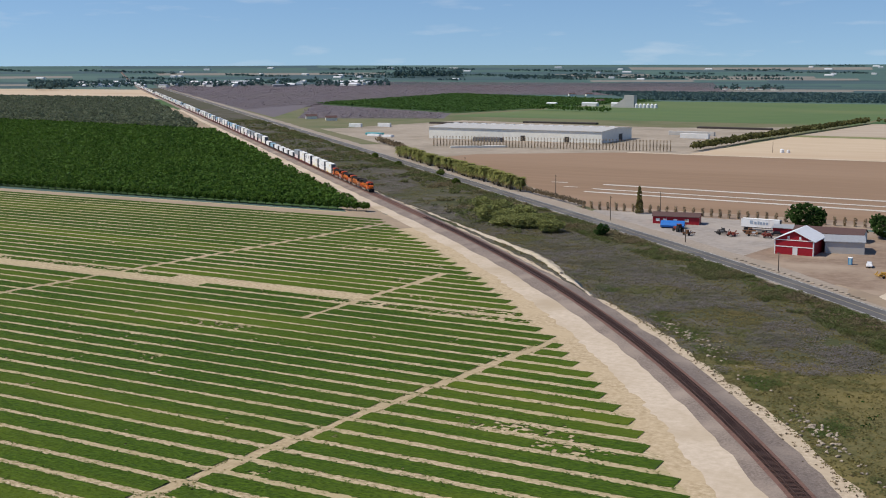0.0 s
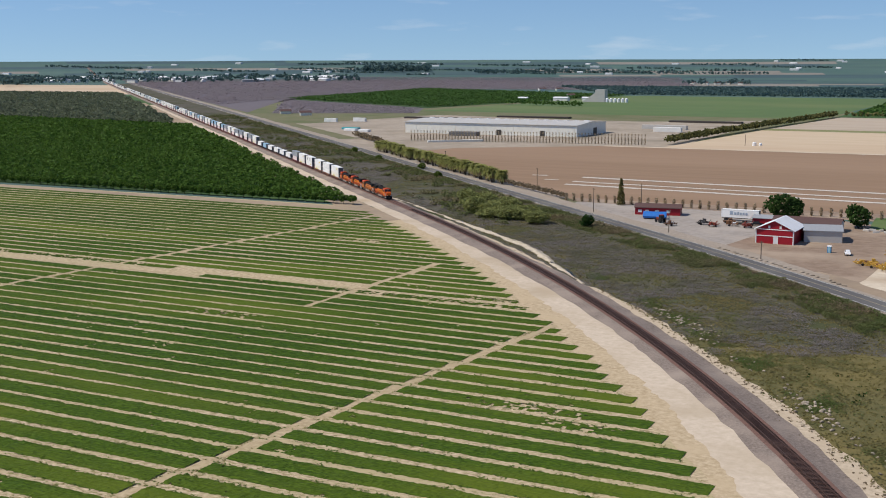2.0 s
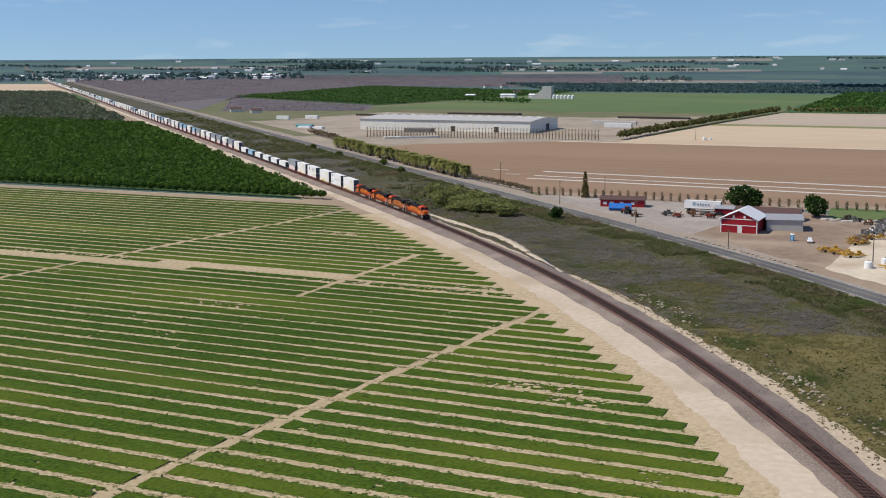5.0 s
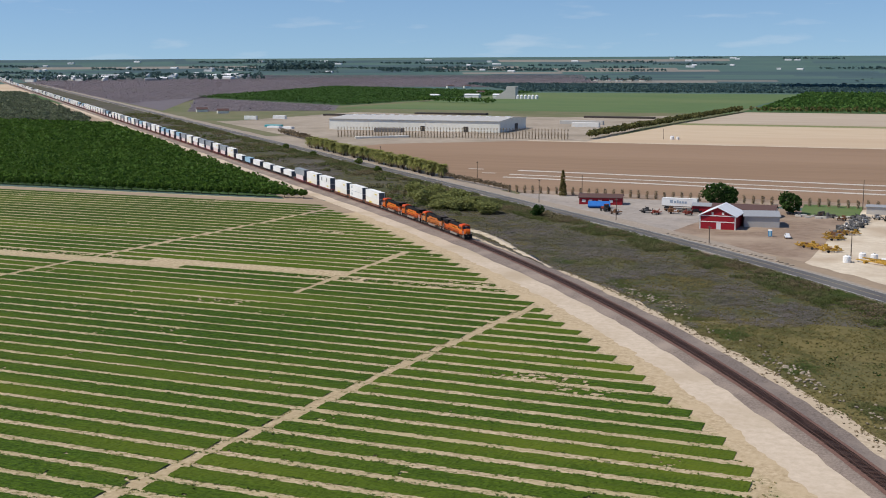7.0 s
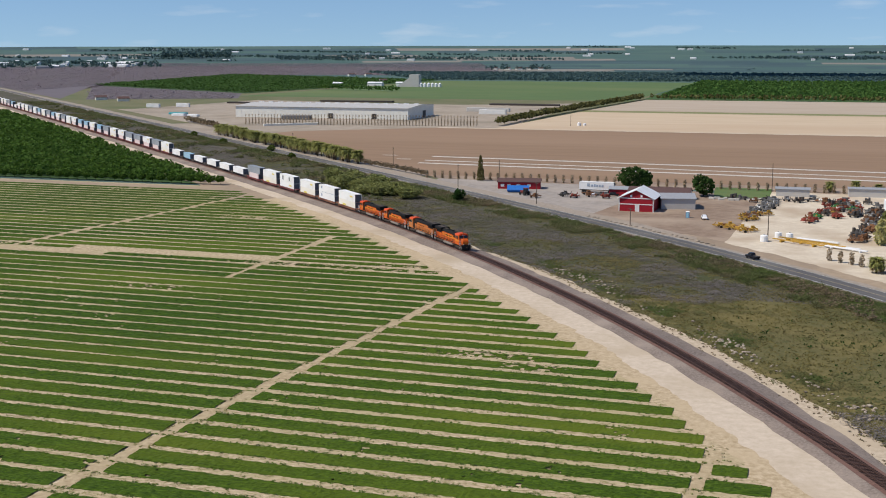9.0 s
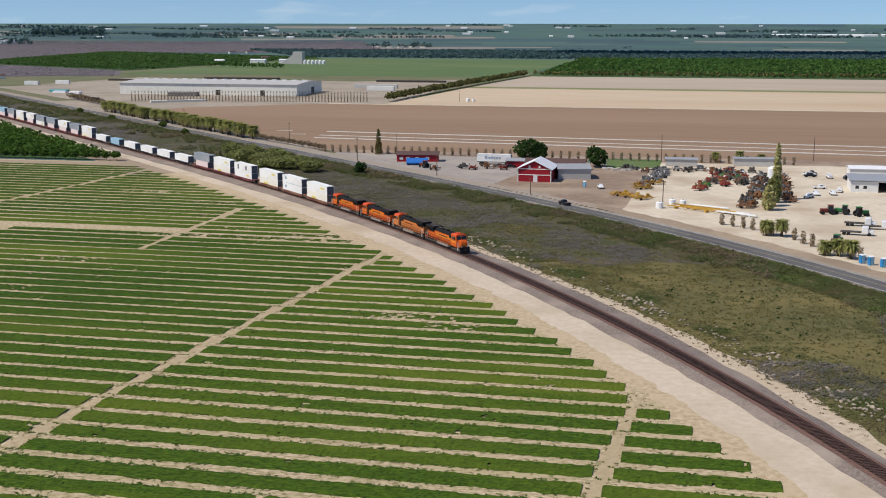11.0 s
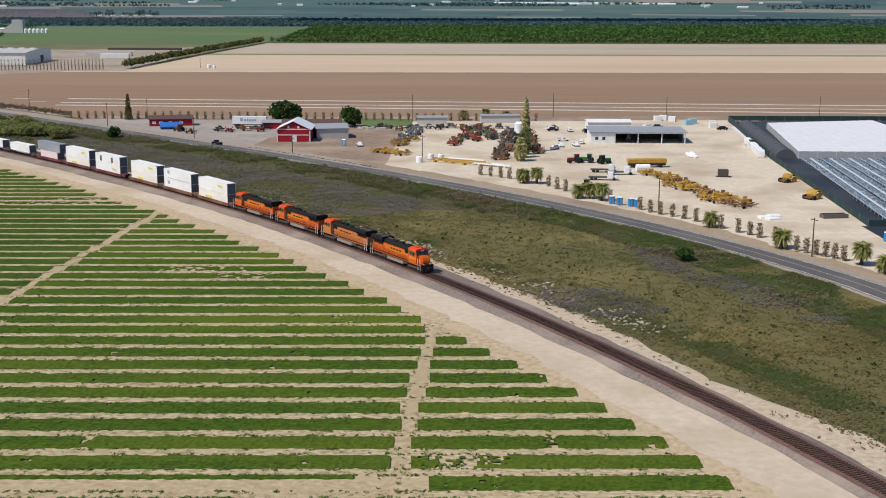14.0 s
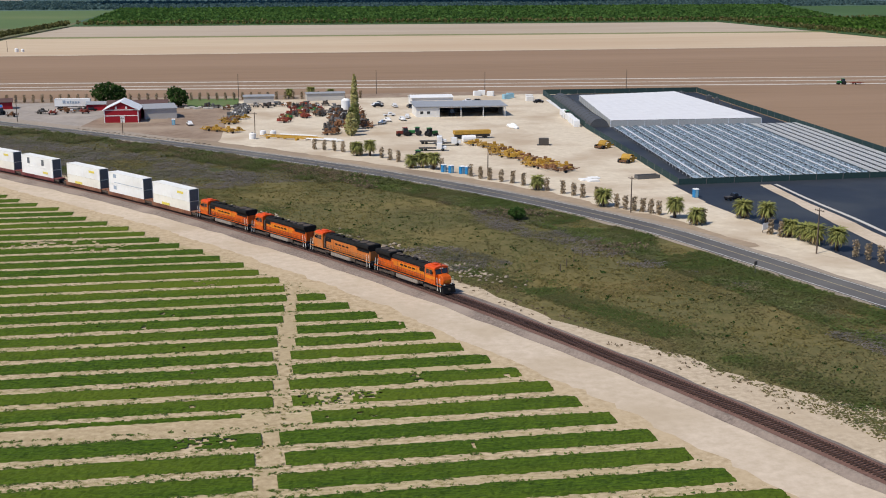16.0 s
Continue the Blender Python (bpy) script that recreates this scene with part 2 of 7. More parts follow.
def tube(bm, a, b, r0, r1=None, sides=8):
    a, b = Vector(a), Vector(b)
    r1 = r0 if r1 is None else r1
    q = (b - a).to_track_quat("Z", "Y").to_matrix().to_4x4()
    rings = []
    for p, r in ((a, r0), (b, r1)):
        rings.append([bm.verts.new(p + q.to_3x3() @ Vector((r * math.cos(k * math.tau / sides), r * math.sin(k * math.tau / sides), 0))) for k in range(sides)])
    for k in range(sides):
        j = (k + 1) % sides
        bm.faces.new((rings[0][k], rings[0][j], rings[1][j], rings[1][k]))
    bm.faces.new(rings[0][::-1])
    bm.faces.new(rings[1])
    return bm


def prism(bm, outline, x0, x1, axis="x"):
    """Extrudes an outline of (across, z) along x (or along y)."""
    put = (lambda s, p: (s, p[0], p[1])) if axis == "x" else (lambda s, p: (p[0], s, p[1]))
    a = [bm.verts.new(put(x0, p)) for p in outline]
    b = [bm.verts.new(put(x1, p)) for p in outline]
    k = len(outline)
    for i in range(k):
        bm.faces.new((a[i], a[(i + 1) % k], b[(i + 1) % k], b[i]))
    bm.faces.new(a[::-1])
    bm.faces.new(b)
    bmesh.ops.recalc_face_normals(bm, faces=bm.faces)
    return bm


# ---- the lie of the land: level out to 3 km, then rising towards the skyline ----
def land(x, y):
    r = np.hypot(x, y)
    low = 0.0211 - np.maximum(r - 3000, 0) / 1900 * 0.0171
    return np.where(r > 3000, 63.3 - r * low, 0.0)


TRACK_CURVE = (1.53128730e-09, -1.14761813e-06, -7.04485242e-04, -2.66166255e-01, 3.67518504e+01)
ROAD_CURVE = (3.03462358e-06, -3.92673361e-03, 6.90803425e-01, 2.98959624e+01)


def track_x(y):
    y = np.asarray(y, float)
    near = np.polyval(TRACK_CURVE, np.clip(y, -150, 430))
    return near - 1.004 * np.maximum(y - 430, 0) - 0.2 * np.minimum(y + 150, 0)


def road_x(y):
    y = np.asarray(y, float)
    near = np.polyval(ROAD_CURVE, np.clip(y, 165, 430))
    return near - 1.012 * np.maximum(y - 430, 0) - 0.28 * np.minimum(y - 165, 0)


def centreline(fx, y0, y1, step):
    y = np.arange(y0, y1 + step, step)
    p = np.stack([fx(y), y], 1)
    d = np.gradient(p, axis=0)
    d /= np.linalg.norm(d, axis=1)[:, None]
    return p, np.stack([d[:, 1], -d[:, 0]], 1)        # places, and the way to the east side


def ribbon(name, line, profile, material, label, category, wander=0.0, size=6.0, kind="structure", parent=None, smooth=True, edges=(0,)):
    """A strip along a line; profile: offsets to the east and heights, fixed or by y; wander: how far the outer edges stray."""
    p, e = line
    k = len(profile)
    out = []
    for j, (off, z) in enumerate(profile):
        o = off(p[:, 1]) if callable(off) else np.full(len(p), float(off))
        z = z(p[:, 1]) if callable(z) else z
        if wander and j in edges:
            o += (vnoise(p[:, 0] + 37 * j, p[:, 1], size) - 0.5) * 2 * wander + (vnoise(p[:, 0], p[:, 1] + 91 * j, size * 5) - 0.5) * 2 * wander
        q = p + e * o[:, None]
        out.append(np.c_[q, land(q[:, 0], q[:, 1]) + z])
    v = np.stack(out, 1).reshape(-1, 3)
    i = np.arange(len(p) - 1)[:, None] * k + np.arange(k - 1)[None]
    f = np.stack([i, i + 1, i + k + 1, i + k], -1).reshape(-1, 4)
    return structure(name, v, f, material, label, category, kind, smooth, parent)


def patch(name, corners, material, label, dz=0.03, n=14, category="field", wander=0.0):
    """A four-cornered piece of ground laid on the land."""
    a, b, c, d = (np.array(q, float) for q in corners)
    u, v = np.meshgrid(np.linspace(0, 1, n + 1), np.linspace(0, 1, n + 1))
    u, v = u.ravel()[:, None], v.ravel()[:, None]
    p = (a * (1 - u) + b * u) * (1 - v) + (d * (1 - u) + c * u) * v
    if wander:
        p = p + (np.stack([vnoise(p[:, 0], p[:, 1], 9), vnoise(p[:, 1], p[:, 0], 9)], 1) - 0.5) * 2 * wander
    i = (np.arange(n)[:, None] * (n + 1) + np.arange(n)[None]).ravel()
    f = np.stack([i, i + 1, i + n + 2, i + n + 1], -1)
    return structure(name, np.c_[p, land(p[:, 0], p[:, 1]) + dz], f, material, label, category)


# ---- ground, fields, line and road ----
def build_ground():
    rings = [0, 60, 150, 300, 600, 1000, 1500, 2000, 2500, 3000, 3200, 3400, 3600, 3800, 4000, 4200, 4400, 4600, 4800, 4930]
    k = 96
    v, f = [(0, 0, -0.06)], []
    for r in rings[1:]:
        for j in range(k):
            x, y = r * math.cos(j * math.tau / k), r * math.sin(j * math.tau / k)
            v.append((x, y, float(land(x, y)) - 0.06))
    for i in range(len(rings) - 1):
        for j in range(k):
            a, b = 1 + i * k + j, 1 + i * k + (j + 1) % k
            f.append([0, a, b] if i == 0 else [a - k, a, b, b - k])
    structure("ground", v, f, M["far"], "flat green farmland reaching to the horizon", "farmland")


TRACK_LINE = centreline(track_x, -160, 3250, 4)
ROAD_LINE = centreline(road_x, 20, 3300, 5)


def row_end(y):
    return float(track_x(y)) - (13.5 + 0.044 * (y - 40))


def build_fields():
    y = np.linspace(-150, 424, 56)
    e = track_x(y) - 12
    u = np.linspace(0, 1, 9)
    v = np.stack([-700 + (e[:, None] + 700) * u, np.repeat(y[:, None], 9, 1), np.zeros((56, 9))], -1).reshape(-1, 3)
    i = (np.arange(55)[:, None] * 9 + np.arange(8)).ravel()
    structure("field_soil", v, np.stack([i, i + 1, i + 10, i + 9], -1), M["soil"], "pale tan soil of a row-crop field", "field")
    patch("farm_track", ((-900, 419), (-240, 411), (-262, 421), (-900, 427)), M["farm_dirt"], "bare pale dirt track between crop field and orchard", 0.03, 20, "dirt road", 0.8)
    patch("cross_path", ((-560, 259.5), (-176, 259), (-184, 263.5), (-560, 264.5)), M["path"], "bare trodden soil path across the crop rows", 0.012, 40, "path", 0.9)
    patch("cross_path", ((-300, 71.5), (-36, 66.5), (-38, 71), (-300, 76.5)), M["path"], "bare trodden soil path across the crop rows", 0.012, 30, "path", 0.5)
    # between the line and the road
    y = np.arange(-150, 252, 10.0)
    w, e = track_x(y) + 4.5, road_x(y) - 4.5
    n = 12
    u = np.linspace(0, 1, n + 1)
    v = np.stack([w[:, None] + (e - w)[:, None] * u, np.repeat(y[:, None], n + 1, 1), np.full((len(y), n + 1), -0.02)], -1).reshape(-1, 3)
    i = (np.arange(len(y) - 1)[:, None] * (n + 1) + np.arange(n)).ravel()
    structure("scrub_ground", v, np.stack([i, i + 1, i + n + 2, i + n + 1], -1), M["scrub_ground"], "rough scrubby grass strip between railway and road", "grass strip")
    y = np.arange(250, 2600, 10.0)
    w, e = track_x(y) + 4.5, road_x(y) - 4.5
    v = np.stack([w[:, None] + (e - w)[:, None] * u, np.repeat(y[:, None], n + 1, 1), np.full((len(y), n + 1), -0.02)], -1).reshape(-1, 3)
    i = (np.arange(len(y) - 1)[:, None] * (n + 1) + np.arange(n)).ravel()
    structure("scrub_ground", v, np.stack([i, i + 1, i + n + 2, i + n + 1], -1), M["north_scrub"], "grey-green brushy strip between railway and road", "grass strip")
    ribbon("verge", centreline(road_x, 700, 2700, 10), [(8, -0.01), (30, -0.01), (60, -0.015)], M["verge_grass"], "dull grass verge beyond the road", "grass strip", 4, 30, edges=(2,))
    ribbon("nursery_verge", centreline(road_x, 20, 345, 5), [(4.6, 0.02), (14, 0.02), (24, 0.015)], M["yard"], "pale gravel strip along the road before the yards", "dirt road", 0.8, 6, edges=(2,))
    ribbon("hedge_strip", centreline(road_x, 150, 338, 2.5), [(5.2, 0.055), (8, 0.06), (lambda y: np.where(y > 200, 12.0, 10.0), 0.056)], M["farm_dirt"], "brown trodden soil under the roadside hedge", "dirt road", 1.2, 4, edges=(0, 2))
    ribbon("palm_verge", centreline(road_x, 478, 770, 5), [(8, 0.012), (18, 0.012), (30, 0.008)], M["wh_yard"], "pale dirt strip under the palm row", "dirt road", 2, 9, edges=(2,))
    ribbon("orchard_verge", centreline(track_x, 402, 1300, 5), [(-28, 0.045), (-20, 0.045), (-12, 0.045)], M["farm_dirt"], "bare brown strip between orchard and railway", "dirt road", 2.5, 9)
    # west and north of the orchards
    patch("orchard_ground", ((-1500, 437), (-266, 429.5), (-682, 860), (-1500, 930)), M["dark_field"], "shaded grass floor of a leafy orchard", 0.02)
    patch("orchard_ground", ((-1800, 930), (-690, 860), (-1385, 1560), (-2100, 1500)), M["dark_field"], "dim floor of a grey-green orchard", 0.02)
    patch("fallow_field", ((-2500, 1500), (-1400, 1590), (-1930, 2110), (-2900, 1950)), M["tan_field"], "pale fallow field beyond the orchard", 0.02)
    # beyond the road
    patch("brown_field", ((-192, 487), (330, 487), (560, 795), (-285, 795)), M["brown_field"], "level brown tilled field", 0.024, 24)
    patch("brown_field", ((-192, 487), (-285, 795), (-372, 735), (-382, 705)), M["brown_field"], "level brown tilled field", 0.024, 16)
    patch("brown_field", ((150, 229), (700, 229), (760, 795), (172, 795)), M["brown_field"], "level brown tilled field beside the nursery", 0.01, 24)
    patch("tan_field", ((-243, 799), (700, 799), (540, 1010), (-222, 1020)), M["tan_field"], "dry tan field", 0.02, 20)
    patch("green_strip", ((-222, 1020), (540, 1010), (540, 1032), (-220, 1046)), M["strip_green"], "thin green strip across dry field", 0.03, 20)
    patch("pale_field", ((-220, 1046), (540, 1032), (530, 1262), (-195, 1262)), M["pale_field"], "pale fallow field", 0.02, 20)
    patch("field_lane", ((-285, 793), (700, 793), (700, 800), (-285, 800)), M["dirt_road"], "pale lane between two fields", 0.04, 24, "dirt road", 0.5)
    for x0, y0, y1, wide in ((-221, 578.5, 520, 4.2), (-218, 557, 501, 3.2), (-217, 542.5, 478, 4.2)):
        patch("white_crop_cover", ((x0, y0), (440, y1), (440, y1 + wide), (x0, y0 + wide)), M["cover"], "long pale plastic crop cover on brown soil", 0.12, 60, "crop cover", 0.5)
    for x0, x1, yy in ((-250, -241, 580), (-235, -227, 561)):
        patch("white_crop_cover", ((x0, yy), (x1, yy), (x1, yy + 2.4), (x0, yy + 2)), M["cover"], "short pale strip of crop cover", 0.12, 10, "crop cover", 0.4)
    ribbon("rough_ground", centreline(road_x, 440, 1500, 20), [(7, -0.03), (200, -0.03), (660, -0.03)], M["verge_grass"], "rough dull grass between fields and road", "grass")
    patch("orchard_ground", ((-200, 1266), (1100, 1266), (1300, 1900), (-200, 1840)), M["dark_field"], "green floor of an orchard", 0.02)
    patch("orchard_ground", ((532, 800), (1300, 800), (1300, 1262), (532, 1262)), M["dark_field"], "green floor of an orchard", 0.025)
    patch("green_field", ((-665, 1232), (-208, 1222), (-195, 1830), (-600, 1830)), M["green_field"], "bright green field", 0.03)
    patch("dark_field", ((-1030, 1490), (-690, 1300), (-600, 1830), (-1100, 2080)), M["dark_field"], "dark green orchard field", 0.03)
    patch("bare_orchard", ((-790, 1110), (-640, 1180), (-700, 1310), (-1030, 1490)), M["bare_orchard"], "purple-grey leafless orchard", 0.03)
    patch("bare_orchard", ((-830, 1120), (-1030, 1490), (-1250, 2900), (-2330, 2560)), M["bare_orchard"], "purple-grey leafless orchard", 0.035, 24)
    patch("bare_orchard", ((-1100, 2080), (-560, 2150), (-900, 3300), (-1900, 2980)), M["bare_orchard"], "purple-grey leafless orchard", 0.025, 24)
    patch("works_yard", ((-650, 950), (-378, 690), (-236, 800), (-246, 1170)), M["wh_yard"], "sandy works yard before the hedge", 0.012, 16, "yard")
    patch("works_yard", ((-640, 940), (-432, 758), (-262, 832), (-600, 1150)), M["wh_yard"], "sandy works yard round a warehouse", 0.05, 16, "yard")
    patch("works_yard", ((-420, 990), (-262, 832), (-255, 1090), (-600, 1150)), M["wh_yard"], "sandy works yard round a warehouse", 0.055, 16, "yard")
    # the yards beside the road
    patch("machinery_yard", ((-48, 327), (60, 178), (112, 470), (-40, 470)), M["yard"], "pale gravel machinery yard", 0.05, 20, "yard", 0.6)
    patch("machinery_yard", ((62, 180), (100, 120), (76, 226), (112, 470)), M["yard"], "pale gravel entrance beside the yard", 0.045, 20, "yard")
    patch("yard_edge", ((55, 176), (84, 120), (102, 121), (76, 229)), M["yard"], "pale gravel verge along the road", 0.055, 20, "yard")
    patch("yard_edge", ((50, 190), (78, 222), (118, 474), (60, 474)), M["yard"], "pale gravel ground along the nursery fence", 0.04, 20, "yard")
    patch("grey_lot", ((-185, 470), (-100, 379), (-82, 470), (-186, 480)), M["lot"], "grey gravel parking lot", 0.05, 16, "yard", 0.6)
    patch("dirt_lot", ((-104, 380), (-46, 326), (-36, 446), (-86, 472)), M["brown_dirt"], "brown bare dirt lot beside a barn", 0.045, 16, "yard", 0.6)
    patch("field_margin", ((-178, 470), (180, 466), (182, 490), (-194, 492)), M["brown_dirt"], "bare tan margin between yard and tilled field", 0.032, 20, "dirt road", 0.8)
    patch("lawn", ((-60, 446), (-38, 443), (-38, 480), (-62, 480)), M["lawn"], "short green lawn", 0.07, 8, "lawn", 0.4)
    patch("dark_ground_cloth", ((71.5, 201), (78, 120), (260, 120), (154, 227)), M["groundcloth"], "dark woven ground cloth", 0.06, 16, "ground cloth")
    patch("dark_ground_cloth", ((72, 199), (154, 226), (154, 227.5), (73, 227)), M["groundcloth"], "dark woven ground cloth", 0.063, 8, "ground cloth")
    patch("nursery_ground", ((75, 227), (155, 228.5), (179, 469), (103, 470)), M["groundcloth"], "dark woven ground cloth under nursery benches", 0.065, 16, "ground cloth")


def build_far_fields():
    rnd = random.Random(5)
    kinds = ["far_dark", "far_green", "far", "far_dark", "far_green", "far_green", "far", "far_dark", "far_green", "far_dark", "far_tan"]
    r = 2250.0
    while r < 4850:
        deep = 90 + (r - 2200) * 0.055
        a = 20.0
        while a < 150:
            wide = rnd.uniform(3.0, 11)
            name = rnd.choice(kinds)
            far_enough = r > 3150 or 45 < a < 107
            if far_enough and not (r < 3050 and a > 103):
                pts = [(rr * math.cos(radians(q)), rr * math.sin(radians(q))) for rr, q in ((r, a), (r, a + wide), (r + deep, a + wide * 1.02), (r + deep, a))]
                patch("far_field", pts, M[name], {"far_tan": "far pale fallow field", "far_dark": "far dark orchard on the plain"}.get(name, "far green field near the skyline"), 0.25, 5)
            a += wide
        r += deep


def ballast_west(y):
    return -(3.3 + 1.5 * np.clip((y - 90) / 90, 0, 1) + 1.6 * np.clip((y - 240) / 120, 0, 1))


def ballast_east(y):
    return 4.0 + 2.4 * np.clip((y - 100) / 80, 0, 1) - 2.0 * np.clip((y - 280) / 60, 0, 1)


def sand_east(y):
    return np.interp(y, (40, 59, 61, 67, 87, 95, 106, 130, 180, 270, 300, 420), (19, 17.7, 14.6, 12.2, 10.9, 8.6, 7.8, 9.4, 9.8, 9.2, 6.0, 5.0))


def bank_mid(y):
    return np.interp(y, (296, 316, 341, 353, 367, 380, 410, 450), (6.0, 8.0, 11.0, 10.8, 9.6, 8.6, 7.4, 6.0))


def bank_wide(y):
    return np.interp(y, (296, 318, 345, 372, 395, 450), (0.12, 0.42, 0.7, 0.55, 0.3, 0.12))


def build_line():
    """Track bed, dirt roads along it, ties and rails."""
    rows = {"near": centreline(track_x, -150, 900, 3)}
    ribbon("dirt_road", centreline(track_x, -150, 1250, 1.5), [(-11.9, 0.035), (-9.5, 0.06), (-2.8, 0.09)], M["dirt_road"], "wide pale dirt road beside the railway", "dirt road", 0.8, 1.9)
    ribbon("road_margin", centreline(track_x, -150, 420, 3), [(-17, 0.012), (-14, 0.025), (-10.5, 0.03)], M["margin"], "trodden tan margin between crop rows and dirt road", "dirt road", 1.8, 2.6, edges=(0,))
    ribbon("sandy_edge", centreline(track_x, -150, 700, 3), [(3.0, 0.07), (5.0, 0.05), (sand_east, 0.0)], M["sand"], "sandy bare strip on the far side of the rails", "dirt road", 1.0, 5, edges=(2,))
    ribbon("sand_bank", centreline(track_x, 296, 452, 2), [(lambda y: bank_mid(y) - 2.6 * bank_wide(y), 0.03), (lambda y: bank_mid(y) - 0.9 * bank_wide(y), lambda y: 0.9 * bank_wide(y)),
           (lambda y: bank_mid(y) + 0.3, lambda y: 1.25 * bank_wide(y)), (lambda y: bank_mid(y) + 1.6 * bank_wide(y), lambda y: 0.7 * bank_wide(y)), (lambda y: bank_mid(y) + 3.0 * bank_wide(y), 0.0)],
           M["bank_sand"], "low pale bank of bare sand beside the railway", "sand bank", 0.7, 2.4, edges=(0, 1, 2, 3, 4))
    ribbon("ballast", TRACK_LINE, [(ballast_west, 0.105), (lambda y: np.maximum(ballast_west(y) + 0.4, -4.0), 0.24), (-2.5, 0.58), (-1.7, 0.70), (1.7, 0.70), (2.4, 0.60), (3.4, 0.24), (ballast_east, 0.085)], M["ballast"], "grey stone ballast under the rails", "ballast", 0.4, 2.2, edges=(0, 7))
    ribbon("track_bed", TRACK_LINE, [(-2.1, 0.685), (-1.4, 0.73), (1.4, 0.73), (2.1, 0.685)], M["track_bed"], "rust-stained ballast between the rails", "ballast", 0.1, 3)
    track = tagged(new("railway_track"), "single railway track with rusty rails and dark ties", "railway track", kind="structure")
    for off in (-0.755, 0.755):
        rail = ribbon("rail", TRACK_LINE, [(off - 0.075, 0.78), (off - 0.036, 0.95), (off + 0.036, 0.95), (off + 0.075, 0.78)], M["rail"], "", "", parent=track, smooth=False)
        rail.name = "rail"


def build_ties():
    track = bpy.data.objects["railway_track"]
    me = to_mesh("tie", boxes((-1.3, 1.3, -0.12, 0.12, 0, 0.13)), M["tie"])
    p, e = centreline(track_x, -20, 420, 0.05)
    s = np.r_[0, np.cumsum(np.hypot(*np.diff(p, axis=0).T))]
    want = np.arange(0, s[-1], 0.55)
    x, y = np.interp(want, s, p[:, 0]), np.interp(want, s, p[:, 1])
    ex, ey = np.interp(want, s, e[:, 0]), np.interp(want, s, e[:, 1])
    near = (y > 25) & (y < 165)
    verts, faces = [], []
    for k in range(len(want)):
        m = Matrix(((ex[k], -ey[k], 0, x[k]), (ey[k], ex[k], 0, y[k]), (0, 0, 1, 0.70), (0, 0, 0, 1)))
        if near[k]:
            ob = new("tie", me)
            ob.parent, ob.matrix_basis = track, m
        else:
            b = len(verts)
            verts += [tuple(m @ v.co) for v in me.vertices]
            faces += [[b + i for i in q.vertices] for q in me.polygons]
    rest = new("ties", raw_mesh("ties", verts, faces, M["tie"]))
    rest.parent = track
    tagged(rest, kind="stuff")


def build_road():
    ribbon("shoulder", ROAD_LINE, [(-4.7, 0.03), (-3.6, 0.18), (3.6, 0.18), (lambda y: np.where(y < 335, 6.2, 11.5), 0.06)], M["shoulder"], "pale gravel shoulder of the road", "road shoulder", 0.9, 7, edges=(0, 3))
    ribbon("road", ROAD_LINE, [(-3.9, 0.20), (0, 0.26), (3.9, 0.20)], M["asphalt"], "two-lane worn grey asphalt road", "road", 0.12, 5)
    for off, z, mat in ((-3.45, 0.222, "paint_white"), (3.45, 0.222, "paint_white"), (0.0, 0.268, "paint_yellow")):
        ribbon("road_line", ROAD_LINE, [(off - 0.12, z), (off + 0.12, z)], M[mat], "worn painted line on the road", "road marking")


CROSS = ((-263, 227, 0.12, 200, 400, 0.9), (-170, 248, 0.02, 238, 312, 0.9), (-119, 126, 0.118, -100, 249, 1.05), (-44, 47, 0.10, -120, 140, 0.95))


WORN = ((-83, 185, 17, 4.0), (-73, 178, 9, 3.5), (-182, 318, 11, 3.6), (-119, 192, 7, 3.0), (-168, 260, 14, 5.0), (-21, 85.2, 1.6, 2.0), (-33, 76.5, 7, 2.6), (-52, 66, 5, 2.0), (-305, 402, 18, 4), (-215, 340, 12, 3.4))


